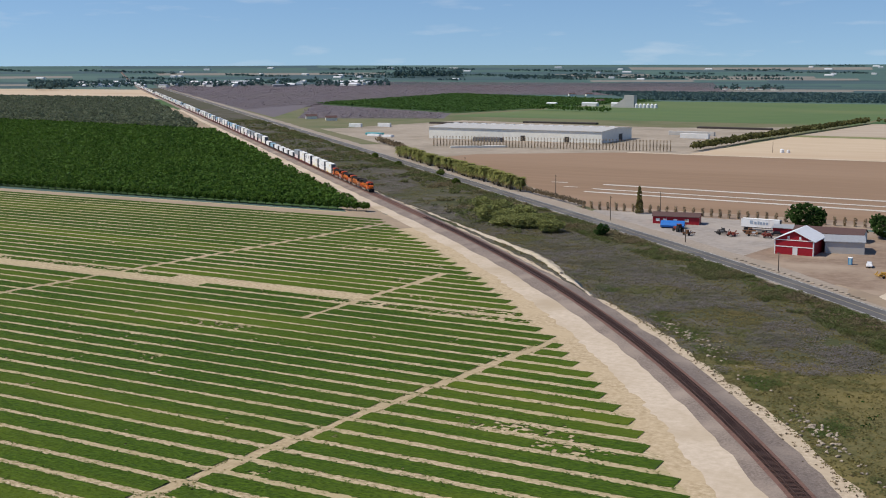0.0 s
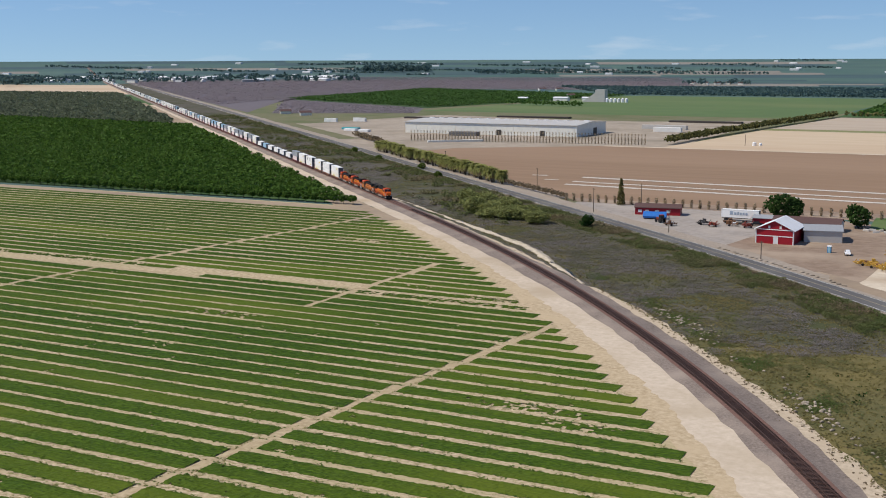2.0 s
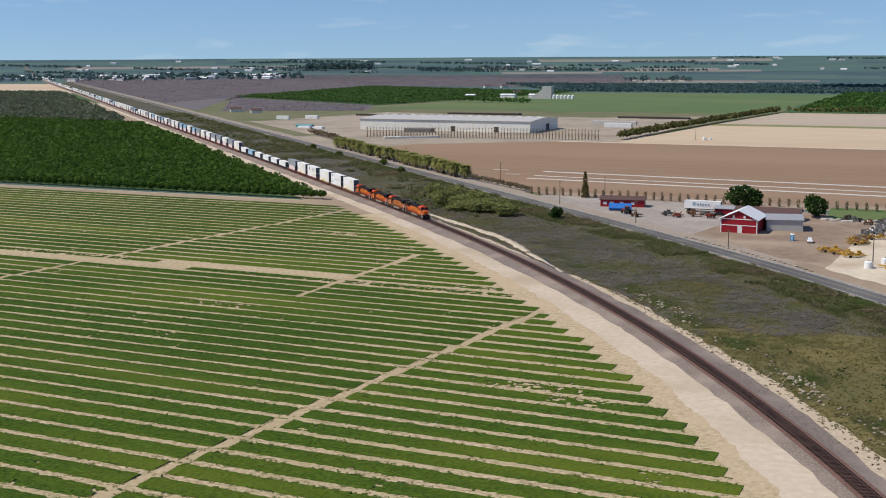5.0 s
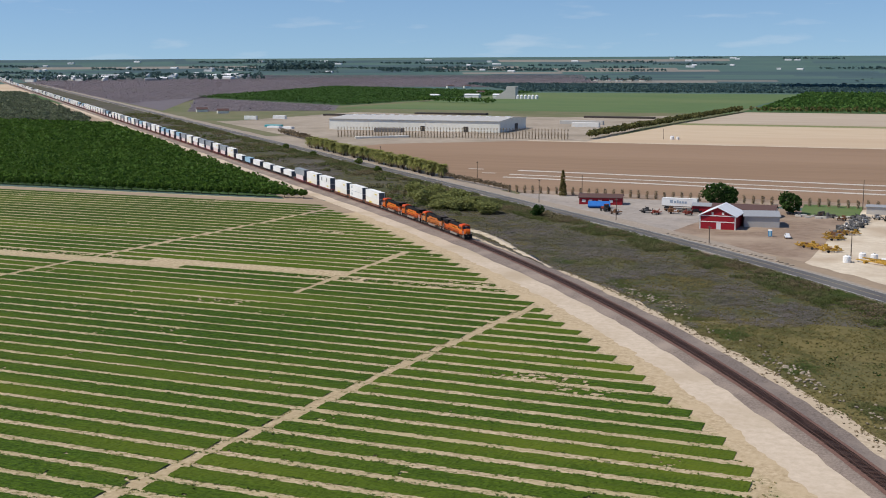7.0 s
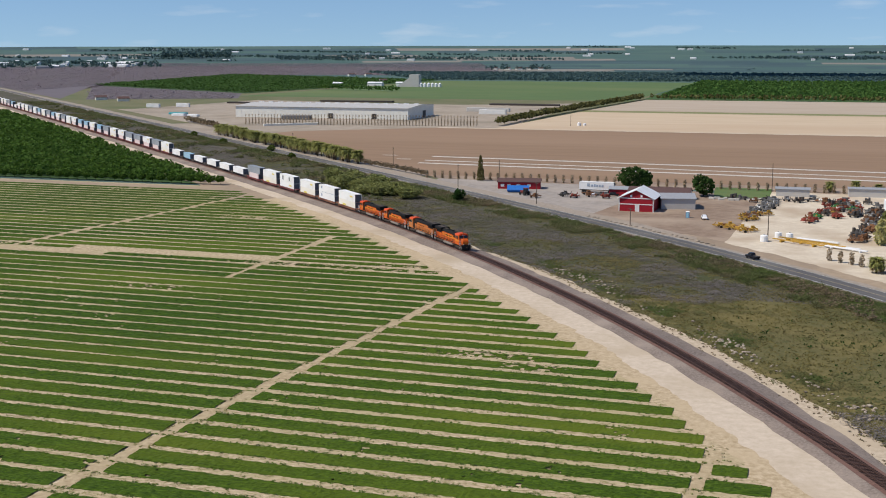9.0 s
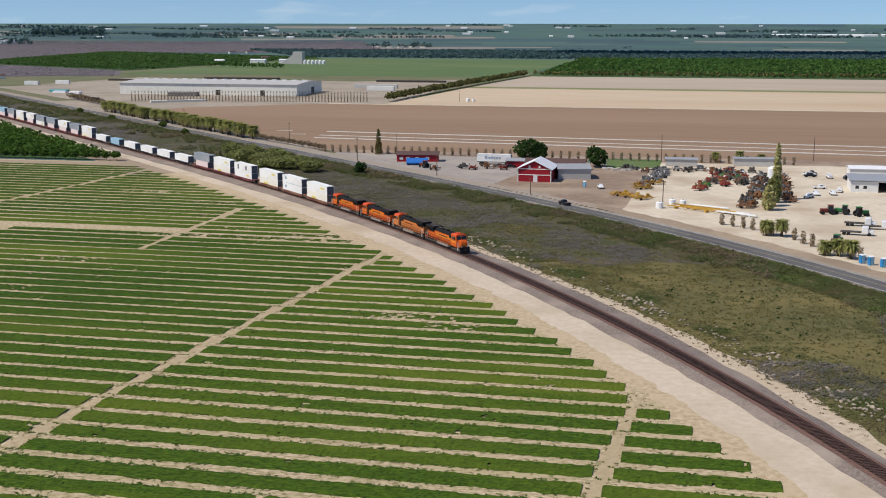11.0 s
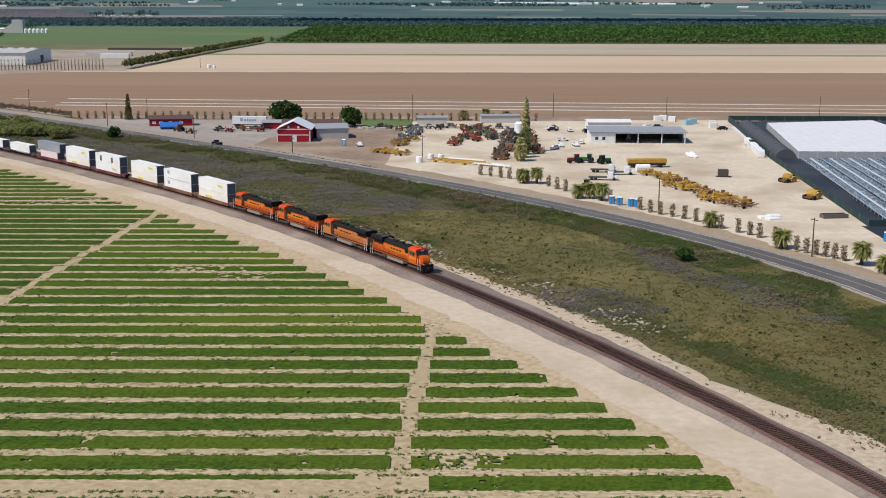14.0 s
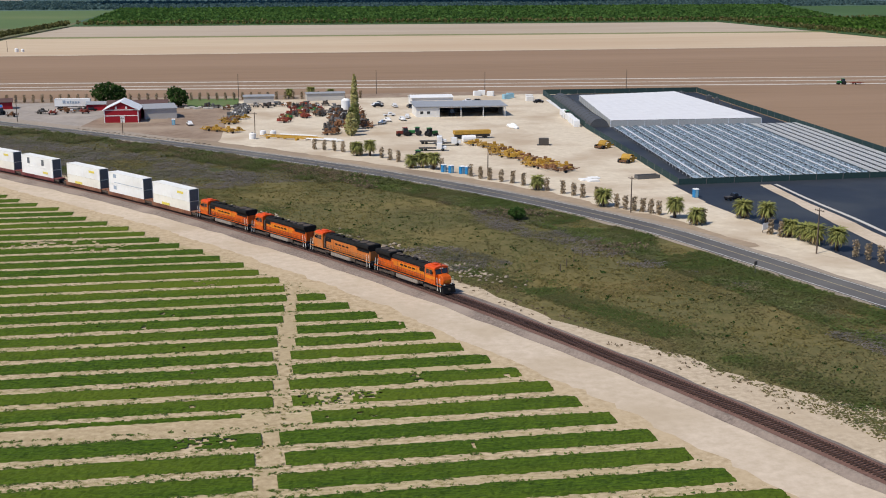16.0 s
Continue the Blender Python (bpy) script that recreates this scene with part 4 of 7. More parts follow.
TRAIN = []                                    # (things that ride together, distance behind the head, half base, reversed)
def build_train():
    spec = [("orange diesel locomotive with black roof, cab leading", M["loco_orange"], False, False),
            ("faded orange diesel locomotive running cab last", M["loco_faded"], True, True),
            ("orange diesel locomotive with yellow stripe running backwards", M["loco_orange"], False, True),
            ("orange diesel locomotive coupled before the container wagons", M["loco_orange"], False, True)]
    for k, (label, paint, faded, back) in enumerate(spec):
        TRAIN.append(([make_locomotive(label, paint, faded)], 11.15 + 22.35 * k, 7.0, back))
    Y, G = M["mark_yellow"], M["mark_grey"]
    E = M["box_end"]
    mesh = {
        "a": container_mesh(16.15, 2.9, M["box_white"], E, ((4.2, 1.5, 2.6, 0.55, Y),)),
        "b": container_mesh(16.15, 2.9, M["box_cream"], E, ((-2.5, 0.8, 3.4, 0.6, Y),)),
        "c": container_mesh(16.15, 2.9, M["box_white"], E, ((-5.2, 1.6, 1.4, 0.9, G), (1.0, 0.35, 13.0, 0.12, G))),
        "d": container_mesh(16.15, 2.9, M["box_white"], E, ((-4.4, 0.7, 1.2, 1.6, E), (3.0, 0.7, 1.2, 1.6, E))),
        "g": container_mesh(16.15, 2.9, M["box_grey"], E),
        "l": container_mesh(12.2, 2.6, M["box_blue"], E),
        "s": container_mesh(14.6, 2.6, M["box_white"], E),
        "p": container_mesh(12.2, 2.9, M["box_pink"], E),
        "w": container_mesh(12.2, 2.6, M["box_white"], E),
    }
    words = {"a": "white ribbed shipping container with yellow bar", "b": "cream ribbed shipping container with yellow bar", "c": "white ribbed shipping container with grey marks",
             "d": "white shipping container with two dark panels", "g": "grey ribbed shipping container", "l": "pale blue shipping container", "s": "white low shipping container",
             "p": "pinkish white shipping container", "w": "short white shipping container"}
    cars = {"brown": make_well_car(M["car_brown"], "rust-brown double-stack well car carrying containers"),
            "maroon": make_well_car(M["car_maroon"], "maroon double-stack well car carrying containers"),
            "spine": make_well_car(M["loco_dark"], "dark low spine car carrying one container", True)}
    lead = [("brown", "ba"), ("brown", "cc"), ("brown", "ba"), ("maroon", "ad"), ("maroon", "ba"), ("maroon", "pg"), ("spine", "s"), ("spine", "s"), ("spine", "s"), ("spine", "s"),
            ("spine", "l"), ("spine", "s"), ("maroon", "ba"), ("maroon", "pg"), ("maroon", "pa"), ("maroon", "pg"), ("maroon", "ag"), ("maroon", "pa"), ("maroon", "ba"), ("maroon", "pg")]
    rnd = random.Random(11)
    used = set()
    at = 22.35 * 4 + 0.4
    for k in range(150):
        kind, load = lead[k] if k < len(lead) else rnd.choice([("maroon", "pa"), ("maroon", "ba"), ("maroon", "pg"), ("brown", "aa"), ("brown", "cc"), ("spine", "s"), ("spine", "w"), ("maroon", "pl"), ("brown", "pa")])
        if k in (3, 6) or (k > 6 and k % 3 == 0):
            at += 3.0 if k == 3 else 1.4
        at += 10.3
        if kind not in used:
            used.add(kind)
            car = cars[kind]
        else:
            car = copy_thing(cars[kind], Matrix())
        riders = [car]
        z = 1.12 if kind == "spine" else 0.36
        for c in load:
            if k < 45:
                ob = tagged(new("container", mesh[c]), words[c], "shipping container", "containers on the train")
                ob["lift"] = z
            else:
                ob = new("container", mesh[c])
                ob.parent = car
                ob.location = (0, 0, z)
                tagged(ob, words[c])
            if k < 45:
                riders.append(ob)
            z += 2.92 if c in "abcdgp" else 2.62
        TRAIN.append((riders, at, 9.3, False))
        at += 10.3


LINE_Y = np.arange(-150, 3245, 0.5)
LINE_X = track_x(LINE_Y)
LINE_S = np.r_[0, np.cumsum(np.hypot(np.diff(LINE_X), np.diff(LINE_Y)))]
LINE_0 = float(np.interp(430, LINE_Y, LINE_S))


def head_at(t):
    return 79.6 - 30.15 * t + 0.048 * t * t


def on_line(s):
    s = s + LINE_0
    return Vector((float(np.interp(s, LINE_S, LINE_X)), float(np.interp(s, LINE_S, LINE_Y)), RAIL_TOP))


def run_train():
    for riders, back, half, turned in TRAIN:
        curved = head_at(16) + back < 40
        times = range(0, 17) if curved else (0, 8, 16)
        poses = []
        for t in times:
            s = head_at(t) + back
            a, b = on_line(s - half), on_line(s + half)
            if turned:
                a, b = b, a
            d = (a - b).normalized()
            c = (a + b) / 2
            poses.append((t, Matrix(((d.x, -d.y, 0, c.x), (d.y, d.x, 0, c.y), (0, 0, 1, c.z), (0, 0, 0, 1)))))
        for ob in riders:
            lift = float(ob.get("lift", 0.0))
            walk(ob, [(t, Matrix.Translation((0, 0, lift)) @ m) for t, m in poses])


# ---- plants ----
M.update({
    "leaf_orchard": leafy("orchard_leaves", (0.080, 0.150, 0.024), (0.055, 0.11, 0.018)),
    "leaf_grey": leafy("greyish_orchard_leaves", (0.125, 0.160, 0.080), (0.14, 0.145, 0.110)),
    "leaf_dark": leafy("dark_tree_leaves", (0.030, 0.075, 0.014), (0.020, 0.05, 0.011)),
    "leaf_bush": leafy("bush_leaves", (0.12, 0.17, 0.03), (0.085, 0.125, 0.025)),
    "leaf_weed": leafy("green_weeds", (0.138, 0.148, 0.056), (0.17, 0.166, 0.068), 0.12, third=(0.225, 0.180, 0.084), broad=0.06),
    "leaf_willow": leafy("pale_willow_leaves", (0.265, 0.275, 0.10), (0.19, 0.21, 0.07), 0.3),
    "leaf_grass": leafy("roadside_grass", (0.112, 0.150, 0.040), (0.085, 0.115, 0.034), 0.15, third=(0.15, 0.132, 0.060), broad=0.07),
    "leaf_deep": leafy("deep_green_orchard_leaves", (0.065, 0.13, 0.03), (0.05, 0.10, 0.025)),
    "leaf_olive": leafy("olive_gold_leaves", (0.215, 0.18, 0.07), (0.16, 0.145, 0.052), 0.2),
    "leaf_shade": leafy("dark_shade_tree_leaves", (0.050, 0.098, 0.022), (0.034, 0.068, 0.016), 0.3),
    "leaf_hedge": leafy("dull_olive_hedge_leaves", (0.155, 0.150, 0.055), (0.115, 0.115, 0.042), 0.3),
    "leaf_brush": leafy("dark_bank_brush", (0.135, 0.158, 0.056), (0.098, 0.115, 0.042), 0.25, third=(0.215, 0.170, 0.105), broad=0.06),
    "leaf_south": leafy("green_bank_weeds", (0.150, 0.190, 0.058), (0.115, 0.148, 0.046), 0.2, third=(0.20, 0.178, 0.10), broad=0.06),
    "leaf_rusty": leafy("rusty_dry_grass", (0.25, 0.185, 0.075), (0.20, 0.16, 0.065), 0.15),
    "leaf_crop": leafy("stray_crop_leaves", (0.120, 0.180, 0.036), (0.085, 0.135, 0.026), 0.3),
    "leaf_lane": leafy("lane_weeds", (0.30, 0.27, 0.11), (0.22, 0.22, 0.08), 0.3),
    "leaf_gold": leafy("pale_gold_leaves", (0.52, 0.48, 0.22), (0.42, 0.39, 0.17), 0.2),
    "leaf_lawn": leafy("fresh_orchard_leaves", (0.085, 0.165, 0.035), (0.065, 0.13, 0.03)),
    "twig": leafy("dry_grey_brush", (0.255, 0.226, 0.215), (0.185, 0.166, 0.152), 0.12, third=(0.13, 0.13, 0.082), broad=0.05),
    "twig_brown": leafy("dry_brown_brush", (0.24, 0.185, 0.12), (0.17, 0.135, 0.085)),
    # bluer than the other leaves: distance haze put into the colour
    "leaf_far": leafy("hazed_tree_leaves", (0.088, 0.145, 0.135), (0.072, 0.12, 0.118), 0.2),
    "twig_hedge": leafy("brown_hedge_twigs", (0.44, 0.35, 0.24), (0.33, 0.26, 0.17), 0.25),
    "twig_purple": leafy("bare_purple_twigs", (0.285, 0.245, 0.268), (0.262, 0.225, 0.248), 0.04),
    "frond": leafy("palm_fronds", (0.33, 0.33, 0.11), (0.21, 0.225, 0.07)),
    "frond_dead": leafy("dry_palm_skirt", (0.36, 0.28, 0.15), (0.26, 0.20, 0.11)),
    "bark": surface("rough_bark", (0.10, 0.075, 0.055), (0.06, 0.045, 0.035), scale=3, bump=0.05),
    "rock": surface("pale_rock", (0.37, 0.31, 0.24), (0.28, 0.23, 0.175), (0.24, 0.185, 0.13), 2, 0.3, bump=0.05, vary=0.25),
})


def leaf_arrays(centres, size, rng, flat=0.0):
    """Small four-sided leaf clumps of random turn at the centres."""
    n = len(centres)
    a = rng.normal(size=(n, 3))
    a[:, 2] *= 1 - flat
    a /= np.linalg.norm(a, axis=1)[:, None]
    b = np.cross(a, rng.normal(size=(n, 3)) * np.array([1 - flat, 1 - flat, 1]) + np.array([0, 0, 2.0 * flat]))
    b /= np.linalg.norm(b, axis=1)[:, None]
    s = (size * rng.uniform(0.6, 1.35, n))[:, None]
    v = np.stack([centres - a * s - b * s * 0.6, centres + a * s * 0.8 - b * s * 0.8, centres + a * s + b * s * 0.6, centres - a * s * 0.7 + b * s * 0.9], 1)
    return v.reshape(-1, 3), np.arange(4 * n).reshape(-1, 4)


def crown_points(n, rx, rz, z0, rng, lumps=5):
    """Places of leaf clumps in an uneven crown: denser near the skin, with lobes and gaps."""
    d = rng.normal(size=(n, 3))
    d /= np.linalg.norm(d, axis=1)[:, None]
    lob = rng.normal(size=(lumps, 3))
    lob /= np.linalg.norm(lob, axis=1)[:, None]
    bulge = 0.66 + 0.46 * np.max(np.maximum(d @ lob.T, 0) ** 3, axis=1)
    r = bulge * rng.uniform(0.55, 1.0, n) ** 0.6
    p = d * r[:, None] * np.array([rx, rx, rz])
    p[:, 2] += z0
    return p


def tree_parts(height, rx, leaf, seed, clumps=260, size=0.55, low=0.3, flat=0.2, lumps=5):
    rng = np.random.RandomState(seed)
    bm = bmesh.new()
    top = height * 0.55
    tube(bm, (0, 0, 0), (0.1, 0.05, top), height * 0.028, height * 0.016, 8)
    for k in range(5):
        a = k * 1.26 + rng.uniform(0, .6)
        tube(bm, (0.05, 0, top * rng.uniform(0.5, 0.95)), (math.cos(a) * rx * .6, math.sin(a) * rx * .6, height * rng.uniform(.55, .8)), height * 0.012, height * 0.004, 6)
    trunk = to_mesh("trunk", bm, M["bark"])
    rz = height * (1 - low) / 2
    v, f = leaf_arrays(crown_points(clumps, rx, rz, height - rz, rng, lumps), size, rng, flat)
    return trunk, raw_mesh("crown", v, f, leaf)


def plant(name, meshes, m, label, category, group=""):
    ob = thing(name, m, label, category, group)
    part("trunk", meshes[0], None, ob)
    part("crown", meshes[1], None, ob)
    return ob


def many(name, places, height, rx, clumps, size, leaf, label, category, seed, jitter=0.15, low=0.25, flat=0.0):
    """A wood or orchard too large to count, as one object."""
    rng = np.random.RandomState(seed)
    n = len(places)
    hs = height * rng.uniform(1 - jitter, 1 + jitter, n)
    shapes = [crown_points(clumps, 1.0, 1.0, 0.0, rng) for _ in range(12)]
    pick = rng.randint(0, 12, n)
    c = np.array(shapes)[pick]
    rz = hs * (1 - low) / 2
    c = c * np.stack([np.full(n, rx) * rng.uniform(.85, 1.15, n), np.full(n, rx) * rng.uniform(.85, 1.15, n), rz], 1)[:, None]
    c[:, :, 2] += (hs - rz)[:, None]
    c[:, :, :2] += places[:, None, :]
    c[:, :, 2] += land(places[:, 0], places[:, 1])[:, None]
    v, f = leaf_arrays(c.reshape(-1, 3), size, rng, flat)
    return tagged(new(name, raw_mesh(name, v, f, leaf)), label, category, kind="stuff")


def grid_in(corners, dx, dy, seed, jit=0.6):
    """Planting places inside a four-cornered plot, in rows along y."""
    rng = np.random.RandomState(seed)
    c = np.array(corners, float)
    xs, ys = np.arange(c[:, 0].min(), c[:, 0].max(), dx), np.arange(c[:, 1].min(), c[:, 1].max(), dy)
    p = np.stack(np.meshgrid(xs, ys), -1).reshape(-1, 2)
    inside = np.ones(len(p), bool)
    for a, b in zip(c, np.roll(c, -1, 0)):
        inside &= (b[0] - a[0]) * (p[:, 1] - a[1]) - (b[1] - a[1]) * (p[:, 0] - a[0]) > 0
    p = p[inside]
    return p + rng.uniform(-jit, jit, p.shape)


def build_orchards():
    front = [tree_parts(4.2, 2.5, M["leaf_orchard"], s, 260, 0.38, 0.24) for s in (1, 2, 3)]
    rng = random.Random(3)
    x = -520.0
    while x < -267:
        plant("orchard_tree", front[rng.randrange(3)], pose(x, 428.5 + (x + 276) * -0.018, 0, 0, 0, rng.uniform(0, 360)), "leafy green orchard tree in the front row", "orchard tree", "front row of the orchard")
        x += 4.9
    p = grid_in(((-1150, 432), (-262, 432), (-690, 850), (-1150, 925)), 4.9, 5.6, 1)
    p = p[(p[:, 0] < track_x(p[:, 1]) - 26) & (p[:, 0] > -1.22 * p[:, 1] - 40)]
    near = p[p[:, 1] < 640]
    many("orchard", near, 4.3, 2.7, 46, 0.62, M["leaf_orchard"], "dense leafy green orchard beside the railway", "orchard", 7, flat=0.35)
    many("orchard", p[p[:, 1] >= 640], 4.3, 2.8, 24, 1.0, M["leaf_orchard"], "dense leafy green orchard beside the railway", "orchard", 8, flat=0.35)
    p = grid_in(((-1750, 935), (-720, 880), (-1400, 1560), (-2000, 1500)), 8, 8.5, 2)
    p = p[(p[:, 0] < track_x(p[:, 1]) - 38) & (p[:, 0] > -1.22 * p[:, 1] - 40)]
    many("orchard", p, 5.5, 4.6, 26, 1.2, M["leaf_grey"], "grey-green half-leafed orchard", "orchard", 9, flat=0.4)
    # north-east orchard in rows, and the dark one
    p = grid_in(((-190, 1285), (700, 1285), (900, 1860), (-190, 1820)), 8, 9.5, 3)
    many("orchard", p, 4.6, 3.4, 12, 1.6, M["leaf_lawn"], "fresh green orchard in rows", "orchard", 10)
    p = grid_in(((545, 800), (900, 800), (900, 1260), (545, 1260)), 8, 9, 4)
    many("orchard", p, 4.6, 3.6, 12, 1.6, M["leaf_orchard"], "dark green orchard in rows", "orchard", 11)
    p = grid_in(((-1030, 1500), (-690, 1310), (-610, 1820), (-1090, 2060)), 9, 10, 5)
    many("orchard", p, 3.4, 4.6, 18, 1.2, M["leaf_deep"], "dark green orchard in rows", "orchard", 12, flat=0.7)
    p = grid_in(((-640, 1860), (1200, 1900), (1200, 2350), (-900, 2300)), 16, 18, 6)
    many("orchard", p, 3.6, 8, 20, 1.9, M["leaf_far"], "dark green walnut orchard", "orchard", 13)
    for c, s in ((((-790, 1115), (-645, 1180), (-705, 1300), (-1025, 1480)), 14), (((-835, 1130), (-1035, 1490), (-1240, 2880), (-2310, 2550))[::-1], 15), (((-1090, 2080), (-570, 2150), (-910, 3200), (-1880, 2960)), 16), (((-1035, 1500), (-1245, 2870), (-1780, 2740)), 17)):
        p = grid_in(c, 11, 9, s)
        if len(p) < 5:
            p = grid_in(c[::-1], 11, 9, s)
        many("bare_trees", p, 1.2, 5.8, 16, 1.1, M["twig_purple"], "purple-grey leafless orchard trees", "orchard", s, flat=0.95)


def build_scrub():
    rng = np.random.RandomState(21)
    y = rng.uniform(15, 1100, 42000)
    keep = rng.uniform(size=y.size) < np.clip(1.25 - y / 900, 0.25, 1)
    y = y[keep]
    u = rng.uniform(0, 1, y.size)
    w, e = track_x(y) + 11, road_x(y) - 6.5
    x = w + (e - w) * u
    big, small = vnoise(x, y, 26), vnoise(x + 300, y, 7)
    north = y > 235
    grey = np.where(north, (u > 0.02) & (u < 0.66) & (big > 0.32), ((u > 0.62) & (u < 0.82) & (big > 0.42)) | ((u < 0.3) & (big > 0.75))) & (small > 0.25)
    green = ~grey & (((u > 0.78) & (u < 0.86) & (small > .3)) | ((u < 0.24) & ~north & (small > 0.5)) | ((u > .6) & (small > .62)) | (north & (big < 0.36) & (small > 0.3)) | (north & (small > 0.8)))
    for mask, mat, h, r, size, label, n in ((grey & (rng.uniform(size=y.size) < 0.8), "twig", 0.40, 1.9, 0.14, "dry grey leafless brush", 26), (green, "leaf_weed", 0.13, 1.6, 0.16, "low green weeds and grass", 15)):
        p = np.stack([x, y], 1)[mask]
        many("brush" if mat == "twig" else "weeds", p, h, r, n, size, M[mat], label, "brush" if mat == "twig" else "weeds", 30 + n, 0.45, 0.0, 0.9)
    yy = rng.uniform(15, 420, 16000)
    uu = rng.uniform(.02, .98, yy.size)
    w, e = track_x(yy) + 9, road_x(yy) - 6
    q = np.stack([w + (e - w) * uu, yy], 1)
    dry = vnoise(q[:, 0], q[:, 1], 18) > 0.5
    many("dry_grass", q[dry], 0.08, 1.1, 7, 0.17, M["leaf_olive"], "short dry olive grass", "grass", 37, 0.4, 0.0, 0.6)
    many("short_grass", q[~dry], 0.10, 1.1, 7, 0.17, M["leaf_weed"], "short green grass", "grass", 38, 0.4, 0.0, 0.6)
    # dense green grass on the bank beside the road
    yy = np.r_[rng.uniform(15, 330, 9000), rng.uniform(330, 900, 4500)]
    rd = 4.6 + rng.uniform(0, 1, yy.size) ** 1.2 * np.where(yy < 330, 12, 9)
    bank = np.stack([road_x(yy) - rd * 1.25, yy], 1)
    bank = bank[vnoise(bank[:, 0], bank[:, 1], 9) > 0.22]
    many("bank_grass", bank, 0.28, 1.5, 18, 0.16, M["leaf_grass"], "rank green grass on the road bank", "grass", 39, 0.5, 0.0, 0.88)
    yy = rng.uniform(150, 430, 1500)
    rd = rng.uniform(7, 19, yy.size)
    bank = np.stack([road_x(yy) - rd * 1.25, yy], 1)
    bank = bank[vnoise(bank[:, 0] + 90, bank[:, 1], 13) > 0.52]
    many("bank_brush", bank, 0.9, 1.3, 18, 0.17, M["twig_brown"], "brown dry brush on the road bank", "brush", 40, 0.5, 0.0, 0.6)
    # lumpy dark brush all along the road bank, thicker towards the north
    yy = np.r_[rng.uniform(15, 240, 2600), rng.uniform(240, 470, 4200), rng.uniform(470, 900, 2400)]
    rd = np.where(yy < 240, rng.uniform(9, 17, yy.size), rng.uniform(6, 22, yy.size))
    bank = np.stack([road_x(yy) - rd * 1.25, yy], 1)
    lump = vnoise(bank[:, 0] + 40, bank[:, 1] + 70, 12) * 0.6 + vnoise(bank[:, 0], bank[:, 1], 4) * 0.4
    many("bank_shrubs", bank[(lump > 0.5) & (yy > 240)], 0.9, 1.4, 34, 0.14, M["leaf_brush"], "low dark green brush on the road bank", "brush", 58, 0.5, 0.0, 0.5)
    many("bank_shrubs", bank[(lump > 0.5) & (yy <= 240)], 0.45, 1.5, 22, 0.15, M["leaf_south"], "low green weeds on the road bank", "brush", 62, 0.5, 0.0, 0.8)
    # thickets in the northern strip
    yy = rng.uniform(400, 1050, 3400)
    uu = rng.uniform(.12, .95, yy.size)
    w, e = track_x(yy) + 11, road_x(yy) - 7
    q = np.stack([w + (e - w) * uu, yy], 1)
    lump = vnoise(q[:, 0] + 11, q[:, 1] + 23, 20) * 0.65 + vnoise(q[:, 0], q[:, 1], 6) * 0.35
    many("thicket", q[lump > 0.54], 1.5, 1.9, 20, 0.34, M["leaf_brush"], "low green thicket in the brushy strip", "thicket", 63, 0.5, 0.0, 0.5)
    # dry patches on the southern flat
    yy = rng.uniform(20, 130, 3200)
    uu = rng.uniform(.3, .85, yy.size)
    w, e = track_x(yy) + 11, road_x(yy) - 6
    q = np.stack([w + (e - w) * uu, yy], 1)
    q = q[vnoise(q[:, 0] * 0.6, q[:, 1], 22) > 0.56]
    many("rusty_grass", q, 0.07, 1.3, 9, 0.13, M["leaf_rusty"], "short rust-tinged dry grass", "grass", 59, 0.4, 0.0, 0.9)
    # darker scrub along the foot of the embankment
    yy = rng.uniform(60, 330, 2600)
    off = 13 + np.abs(rng.normal(0, 3.5, yy.size))
    foot = np.stack([track_x(yy) + off * 1.2, yy], 1)
    foot = foot[vnoise(foot[:, 0], foot[:, 1] + 40, 10) > 0.4]
    many("foot_scrub", foot, 0.25, 1.5, 20, 0.14, M["leaf_grass"], "dull green scrub below the embankment", "scrub", 49, 0.5, 0.0, 0.88)
    # dark tufts on the grassy flat, and weeds in the crop lanes
    yy = rng.uniform(15, 230, 160)
    uu = rng.uniform(.2, .7, 160)
    w, e = track_x(yy) + 11, road_x(yy) - 6
    many("tufts", np.stack([w + (e - w) * uu, yy], 1), 0.3, 0.45, 6, 0.16, M["leaf_dark"], "small dark grass tufts", "weeds", 41, 0.4, 0.0)
    yy = -20 + 415 * rng.uniform(0, 1, 26000) ** 1.25
    k = np.round((yy - 71.2) / 6.55) + 0.5
    lane = 71.2 + 6.55 * k + rng.normal(0, 0.45, yy.size)
    xx = rng.uniform(-1.15, 0, yy.size) * np.abs(yy + 60) + rng.uniform(-60, 20, yy.size)
    ok = xx < track_x(lane) - 13 - 0.044 * (lane - 40)
    lane = lane - 0.018 * (xx + 75)
    many("lane_weeds", np.stack([xx, lane], 1)[ok], 0.03, 0.34, 6, 0.08, M["leaf_lane"], "small olive weeds on the soil between rows", "weeds", 42, 0.5, 0.0, 0.85)
    row = np.round((rng.uniform(0, 1, 34000) ** 1.3 * 230 - 20 - 71.2) / 6.55)
    edge = 71.2 + 6.55 * row + np.where(rng.uniform(size=row.size) < 0.5, -1, 1) * (2.15 + np.abs(rng.normal(0, 0.28, row.size)))
    xx = rng.uniform(-1.15, 0, row.size) * np.abs(edge + 60) + rng.uniform(-60, 20, row.size)
    ok = (xx < track_x(edge) - 14 - 0.044 * (edge - 40)) & (vnoise(xx, edge * 3, 3.0) > 0.4)
    many("stray_plants", np.stack([xx, edge - 0.018 * (xx + 75)], 1)[ok], 0.14, 0.30, 6, 0.10, M["leaf_crop"], "stray green seedlings along the bed edges", "seedlings", 60, 0.5, 0.0, 0.7)
    side = []
